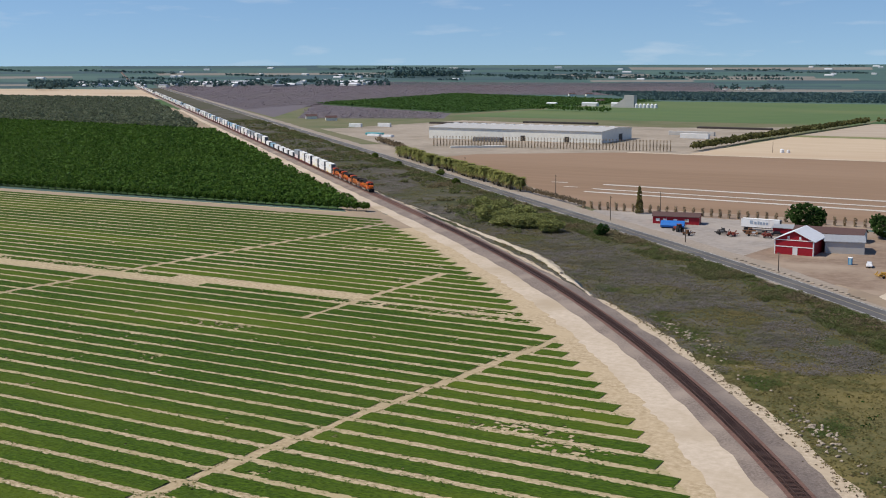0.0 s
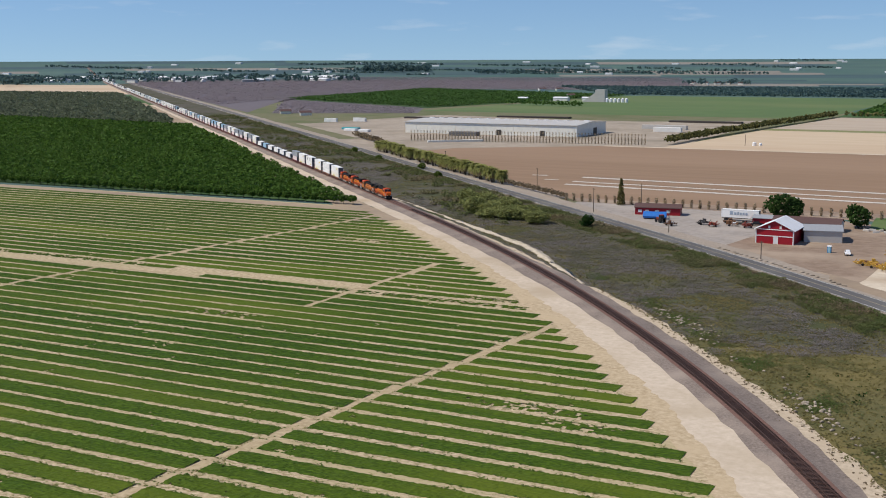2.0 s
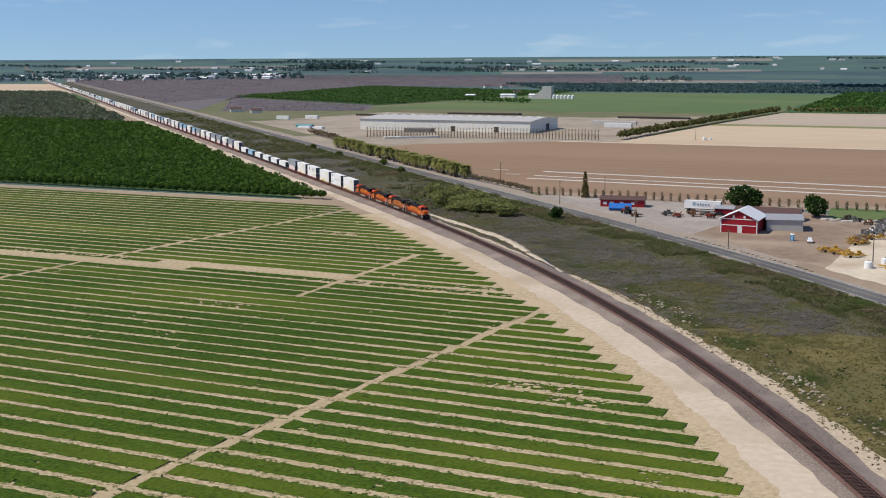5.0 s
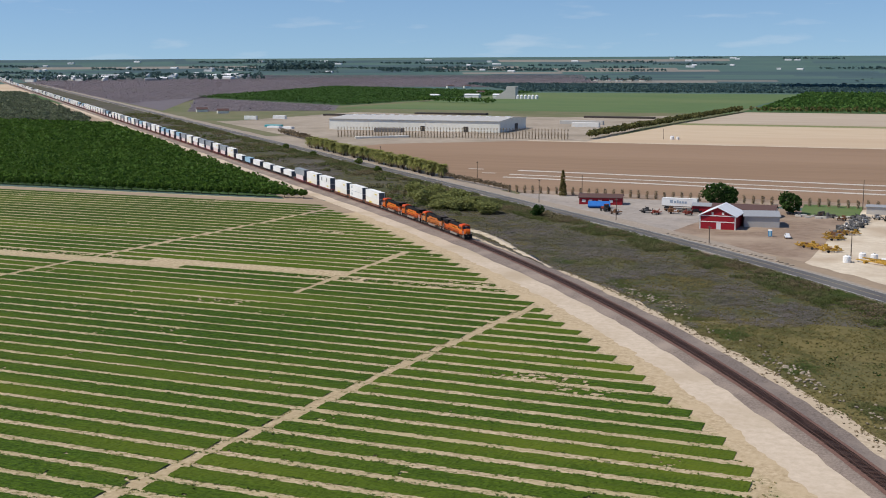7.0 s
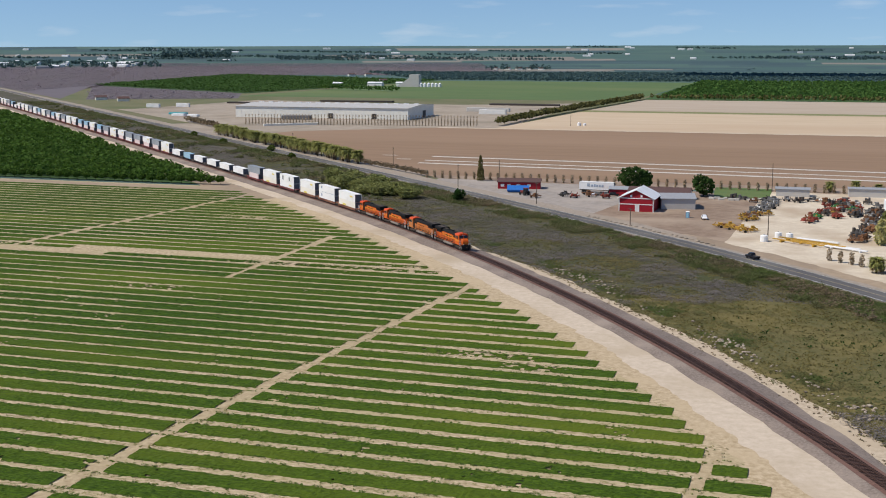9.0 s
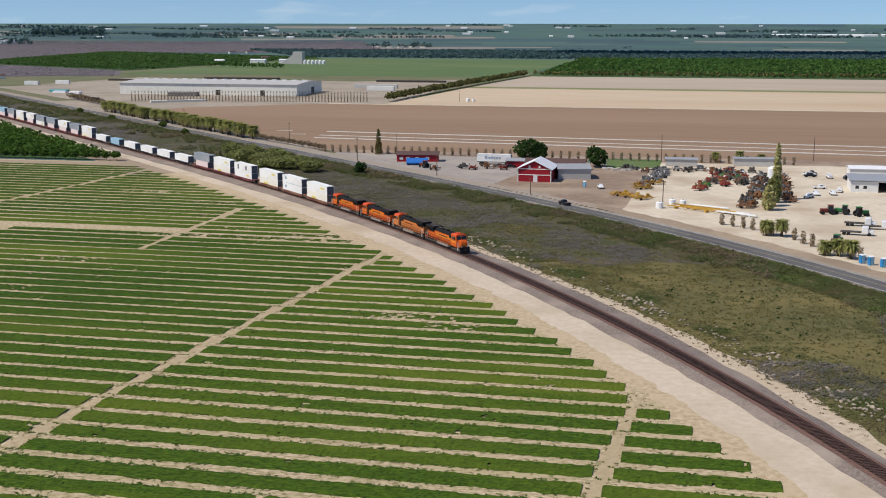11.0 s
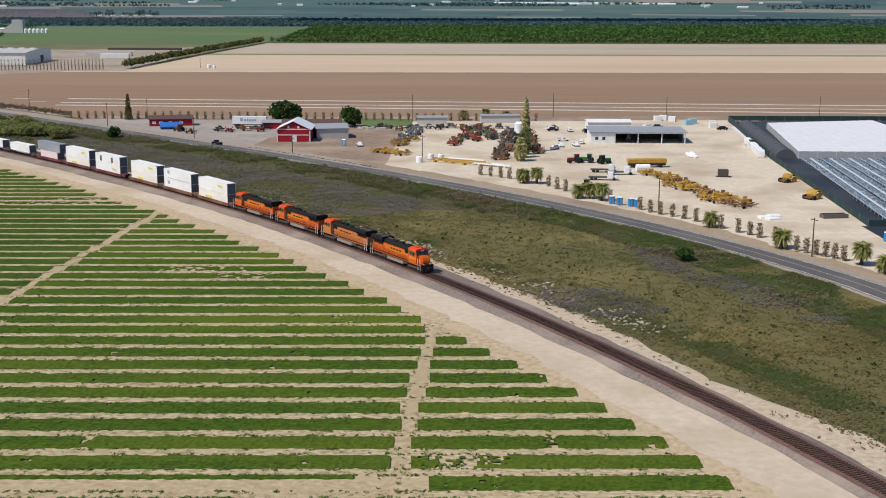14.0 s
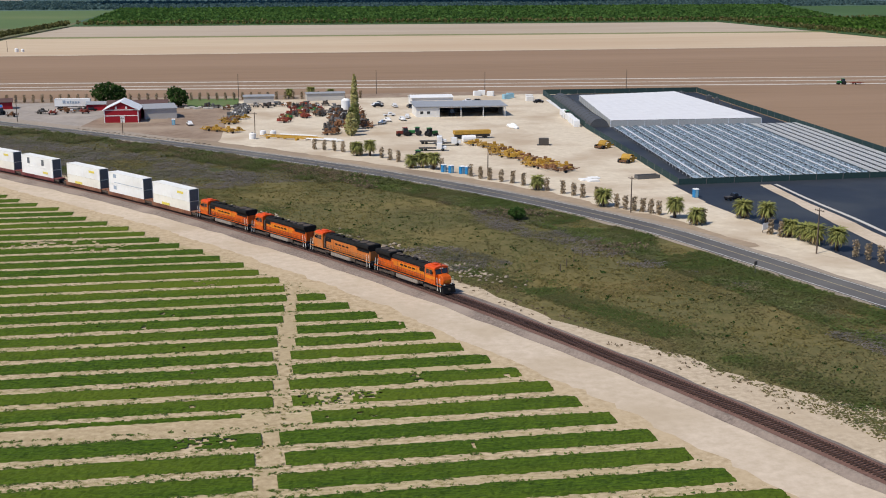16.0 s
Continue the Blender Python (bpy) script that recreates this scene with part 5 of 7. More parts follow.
    for x0, y0, slope, lo, hi, half in CROSS:
        v = rng.uniform(max(lo, -20), min(hi, 260), int((min(hi, 260) - max(lo, -20)) * 1.5))
        side.append(np.stack([x0 + (v - y0) * slope + np.where(rng.uniform(size=v.size) < 0.5, -1, 1) * (half + np.abs(rng.normal(0.15, 0.3, v.size))), v], 1))
    many("path_weeds", np.concatenate(side), 0.14, 0.32, 6, 0.11, M["leaf_lane"], "olive weeds along the footpath edges", "weeds", 61, 0.5, 0.0, 0.7)
    yy = rng.uniform(60, 700, 900)
    off = np.where(rng.uniform(size=yy.size) < .75, rng.normal(8.6, 1.0, yy.size), rng.uniform(4.2, 7.5, yy.size))
    many("verge_weeds", np.stack([track_x(yy) + off * (1.15 + 0.1 * (yy > 250)), yy], 1), 0.15, 0.5, 6, 0.13, M["twig_brown"], "dry brown weeds along the ballast", "weeds", 43, 0.5, 0.0)


def build_bushes():
    bush = [tree_parts(3.6, 2.6, M["leaf_bush"], s, 220, 0.42, 0.02) for s in (51, 52)]
    dark = tree_parts(5.5, 2.9, M["leaf_dark"], 53, 260, 0.42, 0.05)
    willow = [tree_parts(h, 5.4, M["leaf_willow"], s, 1500, 0.3, 0.0, 0.45, 9) for s, h in ((54, 6.6), (55, 5.2), (57, 4.2))]
    rng = random.Random(8)
    plant("bush", tree_parts(3.5, 2.1, M["leaf_deep"], 56, 420, 0.26, 0.05), pose(20, 188, 0), "round dark green bush in the grass", "bush")
    plant("bush", dark, pose(-154, 404, 0, 0, 0, 70), "dark green bushy tree in the scrub", "bush")
    for k, (x, y) in enumerate(((-214, 446), (-203, 425), (-208, 436), (-200, 433), (-193, 421), (-221, 446), (-196, 430), (-187, 424), (-199, 416), (-212, 428), (-190, 414), (-182, 418), (-226, 452), (-176, 408))):
        plant("willow_bush", willow[k % 3], pose(x, y, 0, 0, 0, 60 * k), "large pale olive willow thicket in scrub", "bush", "willow thicket")
    for x, y in ((-382, 640), (-330, 598), (-300, 560), (-430, 690), (-236, 470), (-250, 492)):
        plant("bush", bush[rng.randrange(2)], pose(x + 10, y - 12, 0, 0, 0, rng.uniform(0, 360)), "green bush in the scrub strip", "bush", "bushes in the scrub")
    big = [tree_parts(10.0, 7.4, M["leaf_shade"], 61, 1500, 0.5, 0.02, 0.2, 8), tree_parts(9.2, 5.0, M["leaf_shade"], 62, 1100, 0.42, 0.05, 0.2, 6)]
    plant("shade_tree", big[0], pose(-93, 460, 0, 0, 0, 140), "broad deep green shade tree behind the barn", "tree", "")
    plant("shade_tree", big[1], pose(-64, 448, 0), "round dark green tree beside the lawn", "tree", "")
    rg = np.random.RandomState(5)
    z = rg.uniform(0, 1, 420)
    a = rg.uniform(0, math.tau, 420)
    r = (1 - z) ** 0.7 * 1.7 * rg.uniform(.6, 1.1, 420)
    v, f = leaf_arrays(np.stack([np.cos(a) * r, np.sin(a) * r, 0.5 + z * 10.8], 1), 0.42, rg)
    trunk = to_mesh("trunk", tube(bmesh.new(), (0, 0, 0), (0, 0, 9), 0.22, 0.05), M["bark"])
    plant("conifer", (trunk, raw_mesh("crown", v, f, M["leaf_olive"])), pose(-165, 476, 0), "tall narrow olive-green conifer by the lot", "tree")
    for h, w, x, y, s, mat in ((7.5, 2.2, -1.5, 343, 6, "leaf_gold"), (8.5, 2.2, 0, 352, 7, "leaf_willow"), (19, 1.25, 2.5, 366, 8, "leaf_gold"), (9, 2.0, 1.5, 360, 9, "leaf_willow")):
        rg = np.random.RandomState(s)
        n = int(40 * h)
        z = rg.uniform(0, 1, n)
        a = rg.uniform(0, math.tau, n)
        r = np.sin(np.pi * np.clip(z, .08, 1) ** 0.7) ** 0.6 * w * rg.uniform(.5, 1.1, n)
        v, f = leaf_arrays(np.stack([np.cos(a) * r, np.sin(a) * r, 0.4 + z * h], 1), 0.5, rg)
        trunk = to_mesh("trunk", tube(bmesh.new(), (0, 0, 0), (0, 0, h * .8), 0.3, 0.08), M["bark"])
        plant("poplar", (trunk, raw_mesh("crown", v, f, M[mat])), pose(x, y, 0), "tall narrow ivy-green tree in the yard" if h < 12 else "tall olive-gold poplar in the yard", "tree", "trees of the yard")


def palm_meshes(seed, height, reach):
    rng = np.random.RandomState(seed)
    trunk = to_mesh("trunk", tube(tube(bmesh.new(), (0, 0, 0), (0, 0, height), 0.42, 0.34, 9), (0, 0, height * .55), (0, 0, height + .2), 0.62, 0.5, 9), M["bark"])
    out = {}
    for kind, count in (("frond", 210), ("dead", 110)):
        V, F = [], []
        for k in range(count):
            a = rng.uniform(0, math.tau)
            lift = rng.uniform(-0.5, 1.35) if kind == "frond" else rng.uniform(-1.35, -0.5)
            ln = reach * rng.uniform(.8, 1.1) * (1 if kind == "frond" else .75)
            d = np.array([math.cos(a), math.sin(a)])
            side = np.array([-d[1], d[0]])
            base = len(V)
            steps = 5
            for i in range(steps + 1):
                t = i / steps
                out_r = ln * t * math.cos(lift * (1 - .5 * t))
                z = height + ln * (math.sin(lift) * t - 0.55 * t * t)
                w = 0.20 * math.sin(math.pi * min(1, 0.12 + t * .88)) + 0.03
                c = d * out_r
                V += [(*(c - side * w), max(0.05, z - w * .35)), (*c, max(0.1, z)), (*(c + side * w), max(0.05, z - w * .35))]
            for i in range(steps):
                b = base + 3 * i
                F += [[b, b + 1, b + 4, b + 3], [b + 1, b + 2, b + 5, b + 4]]
        out[kind] = raw_mesh("fronds", V, F, M["frond" if kind == "frond" else "frond_dead"])
    return trunk, out["frond"], out["dead"]


def build_palms():
    kinds = [palm_meshes(s, h, r) for s, h, r in ((71, 3.3, 2.6), (72, 3.9, 2.5), (73, 2.9, 2.4), (74, 5.4, 3.9), (75, 6.2, 3.7))]
    rng = random.Random(2)
    def palm(x, y, k, label, group):
        ob = thing("palm", pose(x, y, 0, 0, 0, rng.uniform(0, 360)), label, "palm tree", group)
        part("trunk", kinds[k][0], None, ob)
        part("fronds", kinds[k][1], None, ob)
        part("dry_skirt", kinds[k][2], None, ob, "dry brown frond skirt")
    for k, (x, y) in enumerate(((-5, 295), (-1, 294), (8, 268), (11.5, 268), (14, 264), (35, 226), (45, 201), (57, 184), (59, 176), (72.7, 181), (75.5, 174.5), (74, 160), (76, 152), (77.5, 146), (75.5, 156), (-15, 476), (-5, 477), (4, 477))):
        palm(x, y, (k * 7) % 3, "short shaggy fan palm beside the road", "palms along the yard")
    n = 62
    for k in range(n):
        t = k / (n - 1)
        y = 690 - 160 * t + rng.uniform(-1.5, 1.5)
        palm(float(road_x(y)) + 14 + rng.uniform(-2.5, 2.5), y, rng.choice((3, 4)), "shaggy fan palm in a dense roadside row", "roadside palm row")
    # the far palm row at the orchard's edge, and the hedge of the field
    v = np.stack([np.arange(-190, 900, 7.0), np.full(156, 1268.0)], 1)
    many("palm_row", v, 6.5, 3.4, 18, 1.1, M["leaf_hedge"], "row of shaggy palms along the orchard", "palm row", 44)
    v = np.stack([np.full(66, 536.0) + np.arange(66) * 0.0, 1262 - np.arange(66) * 7.0], 1)
    many("palm_row", v, 6.5, 3.2, 18, 1.1, M["leaf_hedge"], "row of shaggy palms along the orchard", "palm row", 45)
    t = np.linspace(0, 1, 130)
    v = np.stack([-247 + 46 * t ** 1.2 + 0 * t, 826 + 440 * t], 1)
    many("field_hedge", v, 6.5, 3.6, 34, 0.95, M["leaf_hedge"], "shaggy olive-green palm hedge", "hedge", 46)


def shrub_mesh(seed, h, r, mat, n=70):
    rg = np.random.RandomState(seed)
    z = rg.uniform(0, 1, n)
    a = rg.uniform(0, math.tau, n)
    q = r * rg.uniform(.2, 1.0, n)
    v, f = leaf_arrays(np.stack([np.cos(a) * q, np.sin(a) * q, 0.15 + z * h], 1), 0.19, rg)
    return raw_mesh("crown", v, f, mat)


def build_hedges():
    brown = [shrub_mesh(s, 3.3, 0.75, M["twig_hedge"], 190) for s in (81, 82, 83)]
    stem = to_mesh("trunk", tube(bmesh.new(), (0, 0, 0), (0, 0, 1.6), 0.1, 0.06), M["bark"])
    rng = random.Random(4)
    spots = [(-17, 311), (-14, 308.5), (-11, 306), (-8.5, 303), (-6, 300), (-3.5, 297.5), (2, 289), (4, 284), (6, 280), (14, 265), (16, 262), (22, 250), (33, 233), (24, 246), (26, 243), (28.5, 240), (31, 237), (37, 224), (40, 219), (42, 216), (43.5, 213), (46, 209),
             (47.5, 198), (49, 196), (50.5, 194), (52, 192), (53.3, 190), (54.6, 188), (61, 176.5), (71, 163), (72, 160), (78.5, 140), (79.5, 137), (80.5, 134), (81.5, 131), (82.5, 128), (83.5, 125)]
    for x, y in spots:
        plant("hedge_shrub", (stem, brown[rng.randrange(3)]), pose(x, y, 0, 0, 0, rng.uniform(0, 360)), "thin brown leafless shrub beside the road", "shrub", "shrubs along the yard")
    x = -192.0
    while x < 20:
        plant("hedge_shrub", (stem, brown[rng.randrange(3)]), pose(x, 479 - (x + 150) * 0.05 + rng.uniform(-.4, .4), 0, 0, 0, rng.uniform(0, 360)), "clipped brown shrub in a row along the field", "shrub", "shrub row along the field")
        x += 3.8
    t = np.linspace(0, 1, 46)
    many("roadside_hedge", np.stack([-246 + 52 * t, 533 - 48 * t], 1), 3.2, 1.3, 40, 0.3, M["twig_brown"], "continuous brown leafless hedge", "hedge", 47)
    t = np.linspace(0, 1, 40)
    v = np.stack([-437 - 60 * t, 745 + 62 * t], 1)
    many("roadside_hedge", v, 4.5, 2.6, 18, 0.7, M["twig_brown"], "brown thicket beside the works yard", "hedge", 48)
    sap = shrub_mesh(84, 7.6, 0.55, M["twig_hedge"], 150)
    pole_ = to_mesh("trunk", tube(bmesh.new(), (0, 0, 0), (0, 0, 6.5), 0.12, 0.05), M["bark"])
    for k in range(74):
        s = k / 73
        plant("poplar_sapling", (pole_, sap), pose(-437 + 176 * s, 790 + 26 * s ** 0.8, 0, 0, 0, k * 40), "thin bare grey poplar before the warehouse", "tree", "poplar row at the warehouse")


def build_rocks():
    rng = random.Random(9)
    meshes = []
    for s in range(4):
        bm = bmesh.new()
        bmesh.ops.create_icosphere(bm, subdivisions=1, radius=0.5)
        for v in bm.verts:
            v.co *= rng.uniform(0.7, 1.25)
            v.co.z *= 0.7
        meshes.append(to_mesh("rock", bm, M["rock"]))
    pile = tagged(new("riprap"), "scattered pale broken rocks along the embankment", "rocks", kind="structure")
    for k in range(300):
        y = rng.choice((rng.gauss(142, 5), rng.gauss(168, 9), rng.uniform(128, 285), rng.gauss(264, 7), rng.gauss(204, 6)))
        off = 14 + rng.gauss(0, 1.7) + (2 if y > 240 else 0)
        ob = new("rock", meshes[k % 4])
        ob.parent = pile
        sc = rng.uniform(0.35, 0.95) * (1.5 if k % 9 == 0 else 1)
        ob.matrix_basis = Matrix.LocRotScale((float(track_x(y)) + off * 1.18, y, 0.1), Euler((rng.uniform(-.4, .4), rng.uniform(-.4, .4), rng.uniform(0, 6))), (sc * 1.2, sc, sc * 0.8))


# ---- buildings, yards, machines ----
def paint(name, c, rough=0.5, metal=0.0, vary=0.0, dull=0.8):
    return surface(name, c, tuple(v * dull for v in c), tuple(v * 0.9 for v in c), 1.2, 0.25, rough, metal, vary=vary)


M.update({
    "barn_red": paint("barn_red_boards", (0.33, 0.012, 0.022)), "trim_white": paint("white_trim", (0.80, 0.79, 0.77), dull=0.93),
    "roof_white": paint("white_metal_roof", (0.78, 0.78, 0.79), 0.4, dull=0.92), "roof_grey": paint("grey_metal_roof", (0.33, 0.34, 0.36), 0.45),
    "roof_brown": paint("brown_shingle_roof", (0.11, 0.065, 0.06), 0.9), "wall_grey": paint("grey_metal_wall", (0.50, 0.48, 0.45), 0.5, dull=0.92),
    "wall_cream": paint("cream_metal_wall", (0.80, 0.78, 0.70), 0.5, dull=0.95), "wall_white": paint("off_white_wall", (0.74, 0.73, 0.70), 0.6, dull=0.94),
    "tarp_blue": paint("blue_tarpaulin", (0.02, 0.16, 0.52), 0.5), "toilet_blue": paint("blue_plastic", (0.02, 0.22, 0.50), 0.45), "pale_blue": paint("pale_blue_plastic", (0.30, 0.52, 0.62), 0.5),
    "iron_yellow": paint("yellow_machine_paint", (0.50, 0.29, 0.045), 0.65, vary=0.2, dull=0.6), "iron_rust": paint("rusty_iron", (0.22, 0.105, 0.05), 0.85, vary=0.3, dull=0.55),
    "iron_red": paint("red_machine_paint", (0.26, 0.05, 0.032), 0.7, vary=0.3, dull=0.55), "iron_green": paint("green_machine_paint", (0.03, 0.17, 0.045), 0.5), "iron_grey": paint("grey_iron", (0.16, 0.155, 0.15), 0.6, vary=0.3),
    "iron_dark": paint("dark_iron", (0.075, 0.066, 0.058), 0.7, vary=0.2), "car_white": paint("white_car_paint", (0.78, 0.78, 0.78), 0.25, dull=0.96), "car_black": paint("black_car_paint", (0.015, 0.015, 0.018), 0.25),
    "tyre": paint("rubber_tyre", (0.02, 0.02, 0.02), 0.85), "bag_white": paint("white_bags", (0.80, 0.80, 0.79), 0.6, dull=0.94), "wood_pole": paint("weathered_pole", (0.12, 0.09, 0.07), 0.9),
    "fence_cloth": paint("dark_green_shade_cloth", (0.025, 0.055, 0.055), 0.8), "shade_grey": paint("grey_shade_cloth", (0.085, 0.09, 0.10), 0.7), "plastic_roof": paint("white_plastic_film", (0.70, 0.70, 0.72), 0.6, dull=0.92),
    "bench_white": paint("white_bench_pipe", (0.62, 0.66, 0.72), 0.5), "bench_plant": leafy("blue_grey_nursery_plants", (0.22, 0.28, 0.31), (0.30, 0.36, 0.40)), "concrete": paint("pale_concrete", (0.55, 0.52, 0.47), 0.8),
    "bench_top": paint("blue_grey_bench_slats", (0.36, 0.46, 0.56), 0.5),
    "net_grey": paint("pale_grey_netting", (0.42, 0.43, 0.43), 0.7),
    "teal": paint("teal_tarpaulin", (0.05, 0.34, 0.38), 0.5), "asphalt_pile": paint("dark_stacks", (0.06, 0.05, 0.045), 0.9),
})


def gable(name, m, w, d, eave, ridge, wall, roof, label, category="building", along="x", over=0.4, group=""):
    """A gabled building on its own origin (its front left corner), w along x and d along y; the ridge runs along x or y."""
    ob = thing(name, m, label, category, group)
    if along == "x":
        part("wall", prism(bmesh.new(), [(0, 0), (d, 0), (d, eave), (d / 2, ridge), (0, eave)], 0, w), wall, ob)
        for a, b in (((-over, eave - over * (ridge - eave) / (d / 2)), (d / 2, ridge)), ((d + over, eave - over * (ridge - eave) / (d / 2)), (d / 2, ridge))):
            part("roof", prism(bmesh.new(), [(a[0], a[1] + 0.02), (b[0], b[1] + 0.02), (b[0], b[1] + 0.2), (a[0], a[1] + 0.2)], -over, w + over), roof, ob)
    else:
        part("wall", prism(bmesh.new(), [(0, 0), (w, 0), (w, eave), (w / 2, ridge), (0, eave)], 0, d, "y"), wall, ob)
        for a, b in (((-over, eave - over * (ridge - eave) / (w / 2)), (w / 2, ridge)), ((w + over, eave - over * (ridge - eave) / (w / 2)), (w / 2, ridge))):
            part("roof", prism(bmesh.new(), [(a[0], a[1] + 0.02), (b[0], b[1] + 0.02), (b[0], b[1] + 0.2), (a[0], a[1] + 0.2)], -over, d + over, "y"), roof, ob)
    return ob


def panel(ob, name, x0, x1, y0, y1, z0, z1, mat, label=""):
    return part(name, boxes((x0, x1, y0, y1, z0, z1)), mat, ob, label)


def build_barn():
    barn = gable("barn", pose(-90.2, 396, 0, 0, 0, -2), 12.8, 15, 4.9, 7.9, M["barn_red"], M["roof_white"], "red wooden barn with white trim and white roof", along="y", over=0.6)
    for x0, x1, z0, z1 in ((0, 0.3, 0, 4.9), (12.5, 12.8, 0, 4.9), (0, 12.8, 2.55, 2.85), (0, 12.8, 4.75, 5.05), (6.0, 6.3, 0.0, 2.6), (7.3, 7.6, 0, 2.6), (6.0, 7.6, 2.3, 2.6)):
        panel(barn, "trim_board", x0, x1, -0.08, 0.0, z0, z1, M["trim_white"], "white trim board")
    panel(barn, "door", 6.3, 7.3, -0.06, 0.0, 0, 2.3, M["trim_white"], "white door")
    for x in (4.2, 8.0):
        panel(barn, "window", x, x + 0.7, -0.07, 0, 5.3, 6.2, M["trim_white"], "small white gable window")
    panel(barn, "trim_board", 12.8, 12.88, 0, 0.3, 0, 4.9, M["trim_white"], "white trim board")
    gable("annex", pose(-75.6, 404.5, 0, 0, 0, 12), 12.5, 14, 4.0, 5.2, M["wall_grey"], M["roof_grey"], "grey metal annex shed beside the red barn", "shed")
    gable("house", pose(-92, 432, 0), 24, 9, 2.8, 4.4, M["wall_white"], M["roof_brown"], "low house with brown shingle roof", "house")
    gable("shed", pose(-101, 440, 0), 12, 7, 2.6, 3.4, M["barn_red"], M["roof_grey"], "small red shed with grey roof", "shed")
    red = gable("roadside_building", pose(-150, 449, 0, 0, 0, 10), 18, 7, 3.0, 4.2, M["barn_red"], M["roof_brown"], "low red roadside building with white windows", "building")
    for x in (1.2, 4.0, 8.0, 12.5):
        panel(red, "window", x, x + 1.5, -0.06, 0, 1.0, 2.1, M["trim_white"], "white framed window")
    boat = thing("covered_boat", pose(-139, 440, 0, 0, 0, 12), "boat under a bright blue tarpaulin", "boat")
    bm = bmesh.new()
    prism(bm, [(-2.0, 0.5), (2.0, 0.5), (2.2, 1.2), (0.9, 2.5), (0, 2.9), (-0.9, 2.5), (-2.2, 1.2)], -4.5, 4.5)
    part("tarpaulin", bm, M["tarp_blue"], boat)
    part("trailer", boxes((-4.2, 4.2, -0.9, 0.9, 0.0, 0.52)), M["iron_dark"], boat)
    tr = thing("container_trailer", pose(-107.3, 448, 0, 0, 0, -3), "white shipping container on a road chassis", "trailer")
    part("container", container_mesh(14.6, 3.1, M["box_white"], M["box_end"]), None, tr).location = (0, 0, 1.35)
    bm = bmesh.new()
    for k, (x, w, h) in enumerate(((-1.95, 0.75, 0.75), (-1.05, 0.55, 0.5), (-0.4, 0.4, 0.65), (0.2, 0.5, 0.5), (0.85, 0.5, 0.5), (1.5, 0.5, 0.5))):
        box(bm, x * 1.7 - w * .8, x * 1.7 + w * .8, -1.36, -1.31, 2.55, 2.55 + h * 1.7)
    part("logo_bar", bm, M["mark_grey"], tr, "dark blue-grey logo bars")
    part("chassis", boxes((-7.2, 7.2, -0.5, 0.5, 0.95, 1.35)), M["iron_dark"], tr)
    for x in (-5.8, -4.6, 5.2):
        for y in (-1.0, 1.0):
            part("wheel", tube(bmesh.new(), (x, y - 0.2, 0.5), (x, y + 0.2, 0.5), 0.5, sides=12), M["tyre"], tr)


CAR_KINDS = {}


